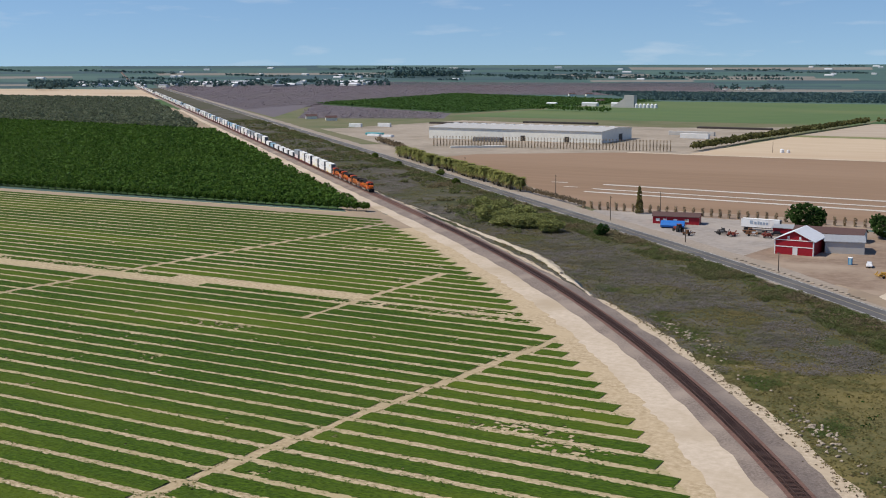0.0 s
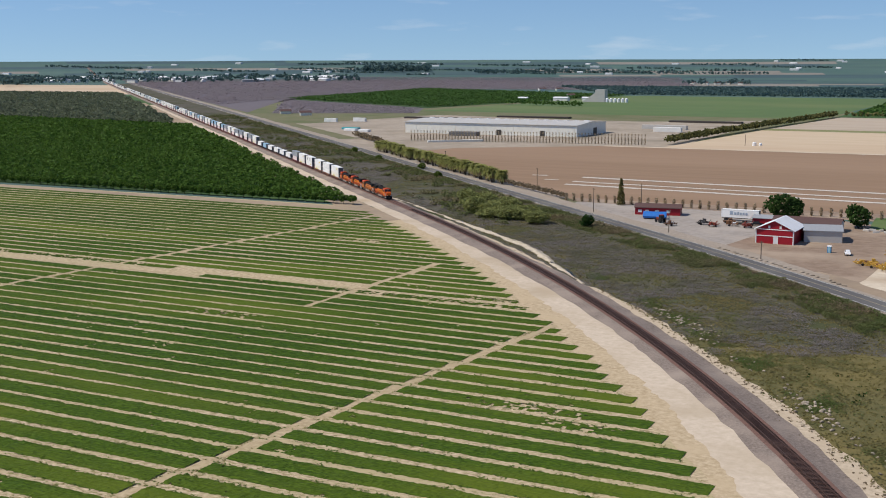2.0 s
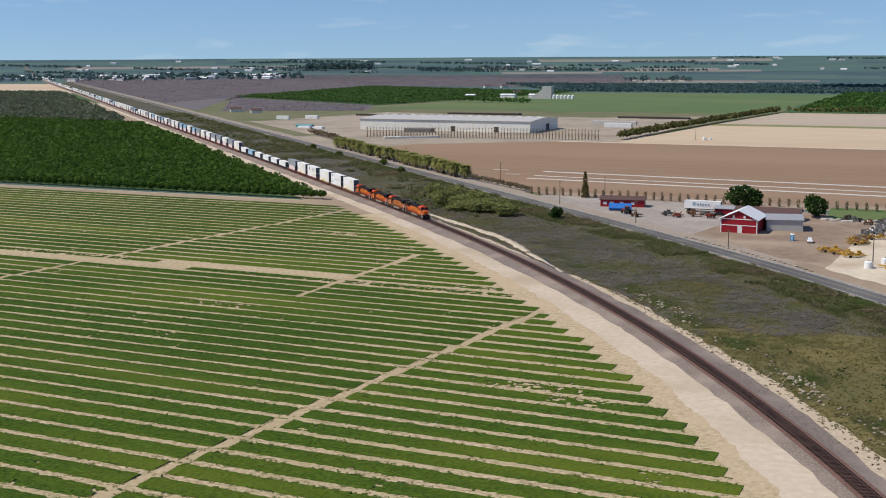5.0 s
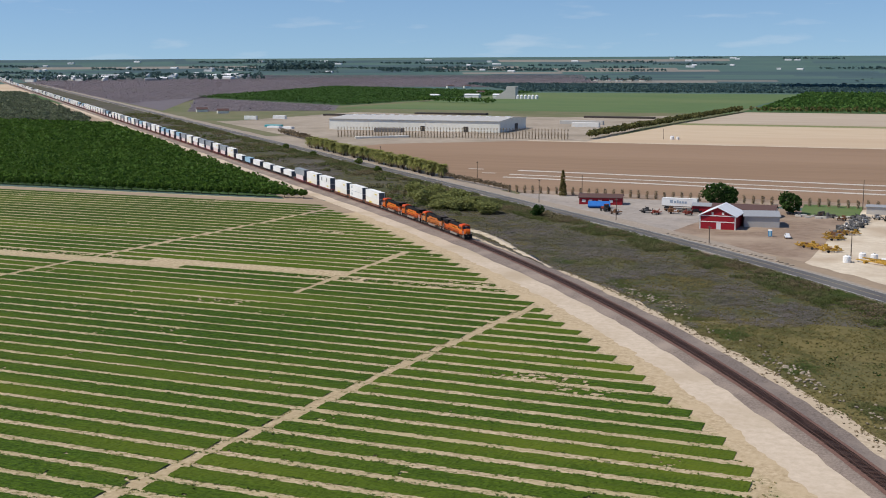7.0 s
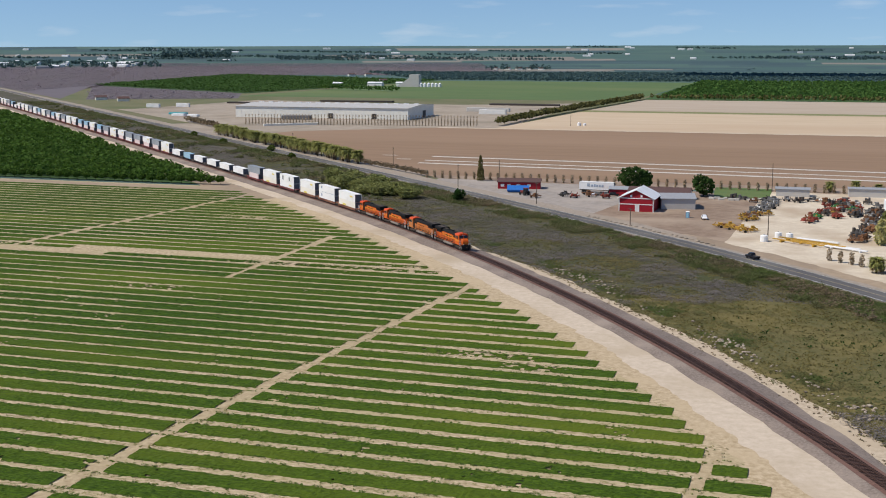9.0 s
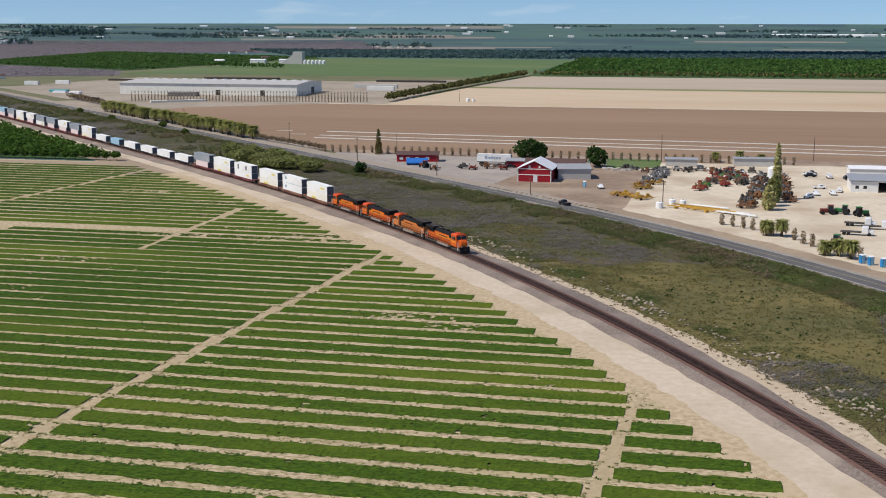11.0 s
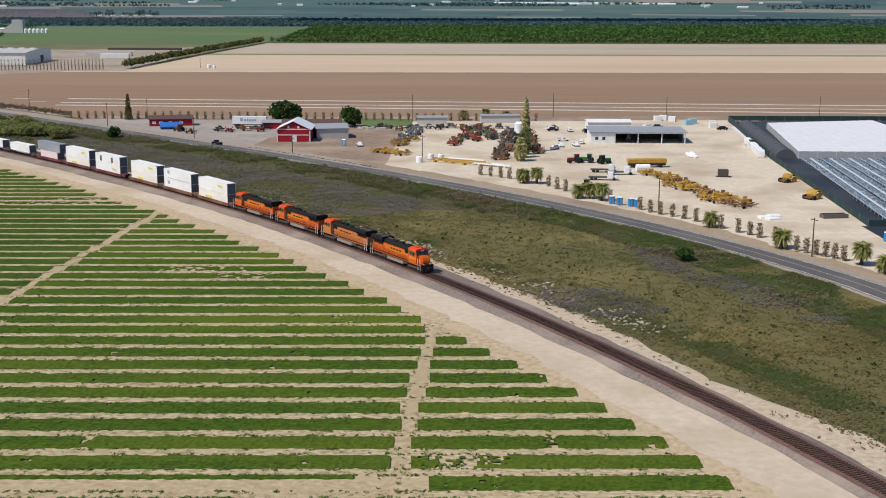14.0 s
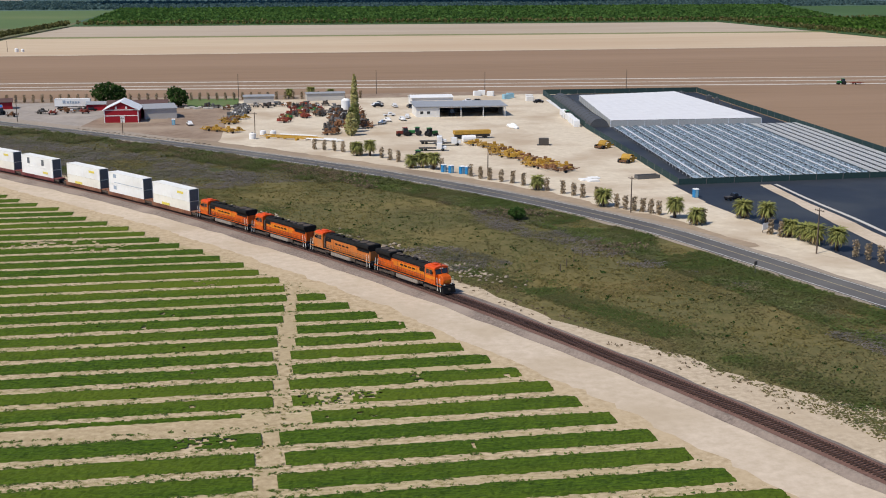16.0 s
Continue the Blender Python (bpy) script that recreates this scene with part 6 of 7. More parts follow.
def vehicle(kind, mat, m, label, category="car", group="parked vehicles"):
    """A car, pickup, tractor or lorry, built once for each look and then copied."""
    key = (kind, mat)
    if key in CAR_KINDS:
        ob = copy_thing(CAR_KINDS[key], m)
        return tagged(ob, label, category, group)
    ob = thing(kind, m, label, category, group)
    CAR_KINDS[key] = ob
    body = M[mat]
    wheels = []
    if kind in ("car", "pickup"):
        part("body", boxes((-2.4, 2.4, -0.92, 0.92, 0.45, 1.0), bevel=0.12), body, ob)
        cab = (-1.4, 1.2, -0.82, 0.82, 1.0, 1.62) if kind == "car" else (-0.4, 1.3, -0.84, 0.84, 1.0, 1.75)
        bm = bmesh.new()
        box(bm, *cab, bevel=0.05, taper=0.22)
        part("cabin", bm, body, ob)
        c = cab
        part("windscreen", boxes((c[1] - 0.2, c[1] - 0.05, -0.66, 0.66, 1.08, 1.5)), M["glass_dark"], ob, "dark windscreen")
        for s in (-1, 1):
            part("side_window", boxes((c[0] + .25, c[1] - .35, min(.72 * s, .80 * s), max(.72 * s, .80 * s), 1.1, 1.48)), M["glass_dark"], ob, "dark side window")
        if kind == "pickup":
            part("load_bed", boxes((-2.3, -0.5, -0.7, 0.7, 0.9, 1.03)), M["iron_dark"], ob)
        wheels = [(x, y, 0.36) for x in (-1.5, 1.5) for y in (-0.85, 0.85)]
    elif kind == "tractor":
        part("bonnet", boxes((0.2, 2.6, -0.5, 0.5, 0.9, 1.9), bevel=0.12), body, ob)
        part("chassis", boxes((-1.6, 2.3, -0.35, 0.35, 0.6, 1.0)), M["iron_dark"], ob)
        bm = bmesh.new()
        box(bm, -1.5, 0.2, -0.8, 0.8, 1.3, 2.9, 0.05, 0.12)
        part("cab", bm, M["glass_dark"], ob, "dark glazed cab")
        part("cab_roof", boxes((-1.55, 0.25, -0.85, 0.85, 2.88, 3.05), bevel=0.06), body, ob)
        wheels = [(-1.1, -1.0, 0.92), (-1.1, 1.0, 0.92), (1.9, -0.85, 0.6), (1.9, 0.85, 0.6)]
    else:
        part("cab", boxes((1.6, 3.4, -1.15, 1.15, 0.7, 2.7), bevel=0.12), body, ob)
        part("windscreen", boxes((3.38, 3.43, -0.95, 0.95, 1.7, 2.4)), M["glass_dark"], ob, "dark windscreen")
        part("bonnet", boxes((3.4, 4.8, -0.85, 0.85, 0.7, 1.6), bevel=0.1), body, ob)
        part("load_bed", boxes((-4.2, 1.5, -1.15, 1.15, 0.85, 1.1)), M["iron_dark"], ob)
        wheels = [(x, y, 0.5) for x in (-3.2, -2.0, 3.6) for y in (-0.95, 0.95)]
    for x, y, r in wheels:
        part("wheel", tube(bmesh.new(), (x, y - r * .28, r), (x, y + r * .28, r), r, sides=12), M["tyre"], ob)
    return ob


def implement_mesh(seed, mats, long=6.0, wide=3.0, high=2.0):
    """Meshes of a farm implement: beam frame, tines or booms, hopper, wheels."""
    rng = random.Random(seed)
    bm = bmesh.new()
    for y in (-wide / 2, 0, wide / 2):
        tube(bm, (-long / 2, y, 0.8), (long / 2, y, 0.8 + rng.uniform(-.1, .3)), 0.12, sides=5)
    for k in range(4):
        x = -long / 2 + long * (k + .5) / 4
        tube(bm, (x, -wide / 2 - .3, 0.85), (x, wide / 2 + .3, 0.85), 0.11, sides=5)
    for k in range(7):
        a = (rng.uniform(-long / 2, long / 2), rng.uniform(-wide / 2, wide / 2), 0.8)
        b = (a[0] + rng.uniform(-1.6, 1.6), a[1] + rng.uniform(-.6, .6), rng.uniform(1.0, high))
        tube(bm, a, b, 0.15, sides=5)
    for k in range(3):
        x, y = rng.uniform(-long / 2.4, long / 2.4), rng.uniform(-wide / 2.4, wide / 2.4)
        box(bm, x - rng.uniform(.3, .8), x + rng.uniform(.3, .8), y - .4, y + .4, 0.75, rng.uniform(1.2, high), 0.05)
    frame_ = to_mesh("beam_frame", bm, mats[0])
    bm = bmesh.new()
    for k in range(8):
        x, y = rng.uniform(-long / 2, long / 2), rng.uniform(-wide / 2, wide / 2)
        tube(bm, (x, y, 0.85), (x - .3, y, 0.05), 0.06, 0.03, sides=5)
    tines = to_mesh("tines", bm, M["iron_dark"])
    bm = bmesh.new()
    box(bm, -0.6, 0.6, -0.5, 0.5, 0.9, 0.95 + high * .22, 0.08, -0.12)
    hopper = to_mesh("hopper", bm, mats[1])
    wheel = to_mesh("wheel", tube(bmesh.new(), (0, -0.15, 0.45), (0, 0.15, 0.45), 0.45, sides=10), M["tyre"])
    return frame_, tines, hopper, wheel, long, wide


def implement(meshes, m, label, group, sx=0.0):
    ob = thing("farm_implement", m, label, "farm machine", group)
    f, t, h, w, long, wide = meshes
    part("beam_frame", f, None, ob)
    tagged(part("tines", t, None, ob), kind="stuff")
    part("hopper", h, None, ob).location = (sx, 0, 0)
    for y in (-wide / 2, wide / 2):
        part("wheel", w, None, ob).location = (-long * .2, y, 0)
    return ob


def utility_pole(x, y, h=8.8, turn=0.0, arm=True):
    ob = thing("utility_pole", pose(x, y, 0, 0, 0, turn), "weathered wooden utility pole with crossarm" if arm else "plain weathered wooden pole", "utility pole", "poles along the road")
    part("shaft", tube(bmesh.new(), (0, 0, 0), (0, 0, h), 0.17, 0.11, 8), M["wood_pole"], ob)
    if arm:
        part("crossarm", boxes((-1.2, 1.2, -0.06, 0.06, h - 0.55, h - 0.4)), M["wood_pole"], ob)
        for x_ in (-1.05, -0.45, 0.45, 1.05):
            part("insulator", tube(bmesh.new(), (x_, 0, h - 0.4), (x_, 0, h - 0.2), 0.05, 0.03, 6), M["iron_grey"], ob)


def simple(name, bm, mat, m, label, category, group=""):
    """A thing of one piece."""
    ob = new(name, bm if isinstance(bm, bpy.types.Mesh) else to_mesh(name, bm, mat))
    ob.matrix_basis = m
    return tagged(ob, label, category, group)


def toilet(x, y, turn):
    ob = thing("portable_toilet", pose(x, y, 0, 0, 0, turn), "blue plastic portable toilet with pale roof", "portable toilet", "portable toilets")
    part("cabin", boxes((-0.6, 0.6, -0.6, 0.6, 0.05, 2.15), bevel=0.05), M["toilet_blue"], ob)
    part("roof", prism(bmesh.new(), [(-0.65, 2.15), (0.65, 2.15), (0.4, 2.38), (-0.4, 2.38)], -0.65, 0.65), M["bag_white"], ob)
    part("door", boxes((-0.4, 0.4, -0.63, -0.6, 0.15, 2.0)), M["pale_blue"], ob)


def tank(x, y, r, h, mat="bag_white", label="white plastic water tank"):
    ob = thing("water_tank", pose(x, y, 0), label, "tank", "tanks of the yard")
    part("shell", tube(tube(bmesh.new(), (0, 0, 0), (0, 0, h * .85), r, r, 16), (0, 0, h * .85), (0, 0, h), r, r * .4, 16), M[mat], ob)
    part("lid", tube(bmesh.new(), (0, 0, h), (0, 0, h + .12), r * .25, r * .25, 10), M["iron_grey"], ob)


def build_yard():
    rng = random.Random(17)
    for x, y, h, a in ((-81, 362, 6.0, 40), (-35, 342, 9, 40), (27, 250, 8.8, 30), (49, 192, 8.8, 22), (72, 144, 9.5, 20), (-123.5, 406, 8.5, 44), (-167.5, 448.5, 10.0, 44), (-224, 525, 9.5, 44), (-318, 612, 8.5, 44)):
        utility_pole(x, y, h, a - 90)
    for x, y, h in ((-38, 470, 12), (27, 490, 11), (-158, 482.5, 9), (-195, 839, 8), (78, 482, 10), (150, 486, 10)):
        utility_pole(x, y, h, 0, False)
    # open machine shed with its office end
    shed = thing("machine_shed", pose(30, 392, 0, 0, 0, -3), "long open-fronted grey machine shed with white office", "shed")
    part("office", boxes((0, 9, 0, 16, 0, 3.9)), M["wall_white"], shed, "off-white office end")
    part("back_wall", boxes((9, 36, 15.7, 16, 0, 4.2)), M["iron_dark"], shed)
    part("side_wall", boxes((35.7, 36, 4, 15.7, 0, 4.1)), M["wall_grey"], shed)
    part("roof", prism(bmesh.new(), [(-0.6, 4.1), (16.6, 4.5), (16.6, 4.75), (-0.6, 4.35)], -0.6, 36.8), M["roof_grey"], shed, "grey metal roof")
    for x in (9.2, 18, 27, 35.85):
        part("post", boxes((x - 0.15, x + 0.15, 0, 0.3, 0, 4.1)), M["trim_white"], shed)
    part("beam", boxes((9, 36, 0.0, 0.3, 3.75, 4.1)), M["trim_white"], shed)
    for x in (1.6, 4.3):
        part("window", boxes((x, x + 1.2, -0.05, 0.0, 1.3, 2.4)), M["glass_dark"], shed)
    gable("white_shed", pose(35, 434, 0), 18, 9, 3.4, 4.2, M["wall_white"], M["roof_white"], "long white shed behind the machine shed", "shed")
    gable("long_shed", pose(-8, 462, 0, 0, 0, 2), 17, 6, 3.2, 3.6, M["wall_grey"], M["roof_grey"], "long grey shed at the field edge", "shed")
    gable("store_shed", pose(-36, 456, 0, 0, 0, 0), 13, 6, 3.0, 3.5, M["wall_grey"], M["roof_grey"], "grey store shed beside the lawn", "shed")
    tank(5, 421, 1.9, 5.2)
    tank(-189, 841, 1.4, 2.6)
    tank(-185, 842, 1.1, 2.0)
    for x, y, r, h in ((-36, 340, 1.2, 2.2), (-32, 349, 1.1, 1.9), (-28.5, 348, 1.1, 1.9)):
        tank(x, y, r, h)
    # machines: rows of implements, rusty, red, yellow, dark
    Y, R, D = (M["iron_yellow"], M["iron_rust"]), (M["iron_red"], M["iron_rust"]), (M["iron_rust"], M["iron_grey"])
    yel = [implement_mesh(s, Y if s % 2 else (M["iron_rust"], M["iron_yellow"]), 7.5, 3.4, 2.1) for s in (1, 2, 3)]
    red = [implement_mesh(s, R, 4.5, 2.6, 2.0) for s in (4, 5)]
    dark = [implement_mesh(s, D, 4.5, 2.8, 2.6) for s in (6, 7)]
    wht = [implement_mesh(s, (M["iron_grey"], M["bag_white"]), 3.4, 2.4, 2.2) for s in (8, 9)]
    grn = [implement_mesh(10, (M["iron_green"], M["iron_yellow"]), 4, 2.4, 2.0)]
    for x, y, a in ((37, 311, 10), (39, 305, -20), (40, 299, 15), (41.5, 294, -15), (42.5, 288, 20), (39, 290, 70), (44, 281, -10), (45, 276, 25), (46.5, 271, -20), (48, 266, 10), (43.5, 270, 80), (50, 260, -25), (51, 253, 15), (45, 264, 40), (47, 258, -60), (41, 283, 45)):
        implement(yel[rng.randrange(3)], pose(x + rng.uniform(-1, 1), y, 0, 0, 0, a + rng.uniform(-20, 20)), "yellow and rusty farm implement parked in a heap", "yellow implements", rng.uniform(-2, 2))
    mix = [implement_mesh(s, m_, 4.5, 2.8, 2.4) for s, m_ in ((21, (M["iron_dark"], M["iron_rust"])), (22, (M["iron_grey"], M["iron_dark"])), (23, (M["iron_rust"], M["bag_white"])), (24, (M["iron_dark"], M["iron_grey"])))]
    for k in range(16):
        x = -22 + rng.uniform(-3, 3) + (k * 1.6) * .4
        implement((red + mix[2:3] + grn + red[:1] + mix[:1] + yel[1:2])[k % 7], pose(x + 1, 384 + k * 4.0 + rng.uniform(-1, 1), 0, 0, 0, rng.uniform(0, 180)), "red and rusty farm implement in the yard", "red implements", rng.uniform(-1, 1))
    for k in range(22):
        y = 346 + k * 3.4
        implement((dark + mix)[k % 6], pose(-7 + (y - 346) * .1 + rng.uniform(-6, 5), y, 0, 0, 0, rng.uniform(0, 180)), "dark iron farm implement in a crowded row", "dark implements", rng.uniform(-1, 1))
    for k in range(16):
        implement((dark + mix[:2])[k % 4], pose(7.5 + rng.uniform(-2, 2), 362 + k * 4.2, 0, 0, 0, rng.uniform(0, 180)), "dark iron farm implement in a crowded row", "dark implements", rng.uniform(-1, 1))
    for k in range(14):
        implement((red + mix + wht + grn)[k % 9], pose(-11 + rng.uniform(-4, 4) + k * .3, 398 + k * 2.6, 0, 0, 0, rng.uniform(0, 180)), "small mixed farm implement parked on pale gravel", "mixed implements", rng.uniform(-1, 1))
    for k in range(12):
        implement((wht + mix)[k % 6], pose(-1 + rng.uniform(-4.5, 4), 376 + k * 3.6, 0, 0, 0, rng.uniform(0, 180)), "small mixed farm implement parked on pale gravel", "mixed implements", rng.uniform(-1, 1))
    for k in range(14):
        implement((mix + wht)[k % 6], pose(-52 + k * 4.2, 440 + rng.uniform(-5, 8) - k * 0.3, 0, 0, 0, rng.uniform(0, 180)), "old grey farm implement at the yard edge", "old implements", rng.uniform(-1, 1))
    for k in range(20):
        y = 384 + k * 2.8
        implement((wht + dark[:1] + yel[:1])[k % 4 if k % 5 else 3] if k < 6 else wht[k % 2], pose(-43 + (y - 384) * .13 + rng.uniform(-2.5, 2.5), y, 0, 0, 0, rng.uniform(0, 180)), "grey and white spraying machine in a crowded row", "sprayers", rng.uniform(-1, 1))
    for x, y, a in ((-50, 366, 20), (-46, 362, -15), (-42, 358, 30)):
        implement(yel[0], pose(x, y, 0, 0, 0, a), "rusty yellow implement beside the road", "yellow implements")
    for x, y, a in ((-118, 432, 30), (-113, 429, 80), (-107, 433, 10), (-101, 431, 120), (-128, 424, 60), (-96, 447, 40), (-88, 440, 0)):
        implement((mix + red)[rng.randrange(6)], pose(x, y, 0, 0, 0, a), "old rusty implement on the gravel lot", "lot implements", rng.uniform(-1, 1))
    boom = boxes((-9, 9, -0.12, 0.12, 0.7, 0.9), (-9, 9, 0.5, 0.7, 0.75, 0.95), (-9, -8.8, -0.1, 0.6, 0.72, 0.88), (8.8, 9, -0.1, 0.6, 0.72, 0.88), (-3, -2.85, -0.1, 0.6, 0.72, 0.88), (2.85, 3, -0.1, 0.6, 0.72, 0.88), (-6, -5.4, -0.6, 1.2, 0.0, 0.75), (5.4, 6, -0.6, 1.2, 0, 0.75))
    boom = to_mesh("boom", boom, M["iron_yellow"])
    wing = to_mesh("boom", boxes((-7, 7, -0.5, 0.5, 0.5, 0.85), (-5, -4.5, -0.5, 0.5, 0, .5), (4.5, 5, -0.5, 0.5, 0, .5), bevel=.05), M["bag_white"])
    for x, y, a in ((-24, 341, -30), (-22, 339, -28), (-26, 337, -33), (-20, 336, -30)):
        simple("boom", boom, None, pose(x, y, 0, 0, 0, a), "long yellow sprayer boom laid on stands", "farm machine", "sprayer booms")
    for x, y, a in ((-20, 343, -28), (-12, 330, -32), (-14, 333, -30)):
        simple("boom", wing, None, pose(x, y, 0, 0, 0, a), "long white sprayer boom laid on stands", "farm machine", "sprayer booms")
    # yellow harvester or bus body, tractors, cars
    bus = thing("harvester", pose(39, 328, 0, 0, 0, 4), "long yellow harvest machine on wheels", "farm machine")
    part("body", boxes((-6.5, 6.5, -1.3, 1.3, 1.6, 2.9), bevel=.1), M["iron_yellow"], bus)
    part("undercarriage", boxes((-6.2, 6.2, -1.0, 1.0, 0.7, 1.6)), M["iron_dark"], bus)
    for x in (-4.5, 0, 4.5):
        for y in (-1.1, 1.1):
            part("wheel", tube(bmesh.new(), (x, y - .2, .55), (x, y + .2, .55), .55, sides=12), M["tyre"], bus)
    simple("tank_trailer", tube(bmesh.new(), (-2.2, 0, 1.3), (2.2, 0, 1.3), 1.1, 1.1, 14), M["bag_white"], pose(36, 319, 0.0, 0, 0, 5), "white horizontal tank on the ground", "tank")
    for x, y, a, k in ((21, 339, 160, "iron_green"), (26, 336, 20, "iron_green"), (16.5, 338, 190, "iron_red"), (45, 395, 80, "iron_rust"), (34, 397, 100, "iron_green"), (13, 284, 60, "iron_green"), (88, 379, 95, "iron_green"), (-134, 431, 140, "iron_red")):
        vehicle("tractor", k, pose(x, y, 0, 0, 0, a), {"iron_green": "green farm tractor parked in the yard", "iron_red": "red farm tractor parked on gravel", "iron_rust": "rusty orange loader by the shed"}[k], "tractor", "tractors")
    for x, y, a, kind, k in ((-58, 383, 100, "car", "car_white"), (17, 381, 95, "car", "car_white"), (23, 383, 95, "car", "car_white"), (20, 398, 5, "pickup", "car_white"), (26, 390, 80, "pickup", "car_white"), (20, 432, 10, "car", "car_black"), (20, 436, 10, "car", "car_white"), (21, 440, 5, "pickup", "iron_grey"),
                             (27, 430, 95, "pickup", "car_white"), (33, 427, 95, "car", "car_black"), (62, 444, 5, "car", "car_white"), (66, 443, 0, "car", "car_black"), (-72, 424, 20, "car", "car_white"), (14, 374, 60, "car", "car_white"), (92, 436, 20, "car", "car_black"), (-6, 432, 0, "car", "car_white"),
                             (-99, 438, 15, "car", "car_black"), (-95, 442, 10, "pickup", "iron_red"), (-104, 438, -10, "pickup", "iron_dark"), (-110, 441, 20, "pickup", "iron_rust"), (80, 203, 20, "pickup", "car_black")):
        vehicle(kind, k, pose(x, y, 0, 0, 0, a), ("white" if k == "car_white" else "dark" if k in ("car_black", "iron_dark", "iron_grey") else "old red") + (" parked car on pale ground" if kind == "car" else " parked pickup truck on pale ground"), "car" if kind == "car" else "pickup truck")
    for x, y, a in ((20, 301, -10), (27, 312, -5), (23, 317, -8)):
        vehicle("lorry", "car_white", pose(x, y, 0, 0, 0, a), "white flatbed lorry parked in the yard", "truck")
    for x, y, a in ((16, 259, 25), (17.8, 257, 25), (20.5, 255, 25), (22, 254, 25), (72, 208, 10), (-64, 385, 0)):
        toilet(x, y, a)
    for k, (x, y, a) in enumerate(((77, 297, 30), (74.5, 267, 40))):
        ob = thing("scraper_bucket", pose(x, y, 0, 0, 0, a), "heavy yellow earth-moving scraper on the gravel", "earth mover", "earth movers")
        bm = bmesh.new()
        bowl = [(1.5 * math.cos(q) - 0.2, 1.35 + 1.25 * math.sin(q)) for q in np.linspace(0.5, 4.6, 9)]
        prism(bm, bowl + [(x * 0.86, 1.35 + (z - 1.35) * 0.86) for x, z in bowl[::-1]], -1.5, 1.5, axis="y")
        part("bowl", bm, M["iron_yellow"], ob, "curved yellow scraper bowl")
        for y_ in (-1.55, 1.55):
            part("side_arm", boxes((-2.6, 2.6, y_ - 0.12, y_ + 0.12, 0.9, 1.35), (-0.6, 1.2, y_ - 0.1, y_ + 0.1, 0.3, 1.9), bevel=0.04), M["iron_yellow"], ob)
            part("wheel", tube(bmesh.new(), (-2.5, y_ - 0.3, 0.65), (-2.5, y_ + 0.3, 0.65), 0.65, sides=14), M["tyre"], ob)
        part("tongue", tube(bmesh.new(), (1.5, 0, 1.0), (4.6, 0, 0.5), 0.22, 0.15), M["iron_rust"], ob)
        part("hitch_frame", boxes((-3.4, -1.6, -1.2, 1.2, 0.5, 0.8)), M["iron_rust"], ob)
    simple("pipe_rack", boxes((-3.4, 3.4, -1.2, -1.0, 0, 1.1), (-3.4, 3.4, 1.0, 1.2, 0, 1.1), (-3.4, -3.2, -1.0, 1.0, 0, 1.0), (3.2, 3.4, -1, 1, 0, 1.0), (-3.2, 3.2, -1, 1, 0.05, 0.3)), M["iron_grey"], pose(70, 238, 0, 0, 0, 8), "low grey steel bin rack", "rack")
    simple("skid_tank", boxes((-1.6, 1.6, -1.1, 1.1, 0.3, 2.4), (-2.2, 2.4, -0.9, 0.9, 0, 0.3), bevel=.05), M["iron_dark"], pose(59, 307, 0, 0, 0, -10), "dark square tank on skids", "tank")
    for k in range(9):
        bm = bmesh.new()
        bmesh.ops.create_icosphere(bm, subdivisions=2, radius=0.9)
        for v in bm.verts:
            v.co = Vector((v.co.x * rng.uniform(.9, 1.1), v.co.y * rng.uniform(.9, 1.1), max(-0.5, v.co.z * .8) + 0.5))
        simple("sack", bm, M["bag_white"], pose(60.5 + rng.uniform(-1.5, 2.0), 350 + k * 1.1, 0.0), "bulging white bulk sack on gravel", "sack", "white sacks")
    for k in range(14):
        t = k / 13
        simple("wrapped_pallet", boxes((-1.1, 1.1, -1.1, 1.1, 0.12, 2.3), (-1.0, 1.0, -1.0, 1.0, 0, 0.12), bevel=.04), M["bag_white"], pose(84.2 + 5.4 * t + rng.uniform(-.4, .4), 352 + 38 * t, 0, 0, 0, -8), "white wrapped pallet load by the fence", "pallet", "wrapped pallets")
    for x, y, k in ((82, 455, "pale_blue"), (85, 460, "pale_blue"), (78, 470, "bag_white"), (72, 472, "bag_white"), (75, 475, "bag_white"), (92, 452, "wall_white"), (90, 444, "wall_white"), (52, 238, "bag_white"), (55, 240, "bag_white"), (53.5, 236, "bag_white")):
        low = y < 300
        simple("crate", boxes((-1.6, 1.6, -1.2, 1.2, 0, 0.5 if low else 2.2), bevel=.05), M[k], pose(x, y, 0, 0, 0, rng.uniform(-20, 20)), "pale crate or covered load in the yard", "crate", "crates of the yard")
    # roadside sign board, stakes, edge stones
    sign = thing("sign_board", pose(71, 165, 0, 0, 0, 20), "blank white sign board on posts", "sign")
    part("board", boxes((-1.2, 1.2, -0.05, 0.05, 0.7, 2.2)), M["trim_white"], sign)
    for x in (-1, 1):
        part("post", boxes((x - .06, x + .06, 0.05, 0.15, 0, 2.2)), M["wood_pole"], sign)
    rs = thing("road_sign", pose(52.5, 131, 0, 0, 0, 20), "small road sign on a thin post", "road sign")
    part("post", tube(bmesh.new(), (0, 0, 0), (0, 0, 2.4), 0.05), M["iron_grey"], rs)
    part("plate", boxes((-.38, .38, -.09, -.05, 1.6, 2.4)), M["iron_dark"], rs)
    for x, y in ((18.6, 143), (21, 146), (16.2, 139), (24, 150)):
        simple("fence_post", tube(bmesh.new(), (0, 0, 0), (0, 0, 1.6), 0.09, 0.08, 6), M["wood_pole"], pose(x, y, 0), "weathered wooden fence post in grass", "fence post", "old fence posts")
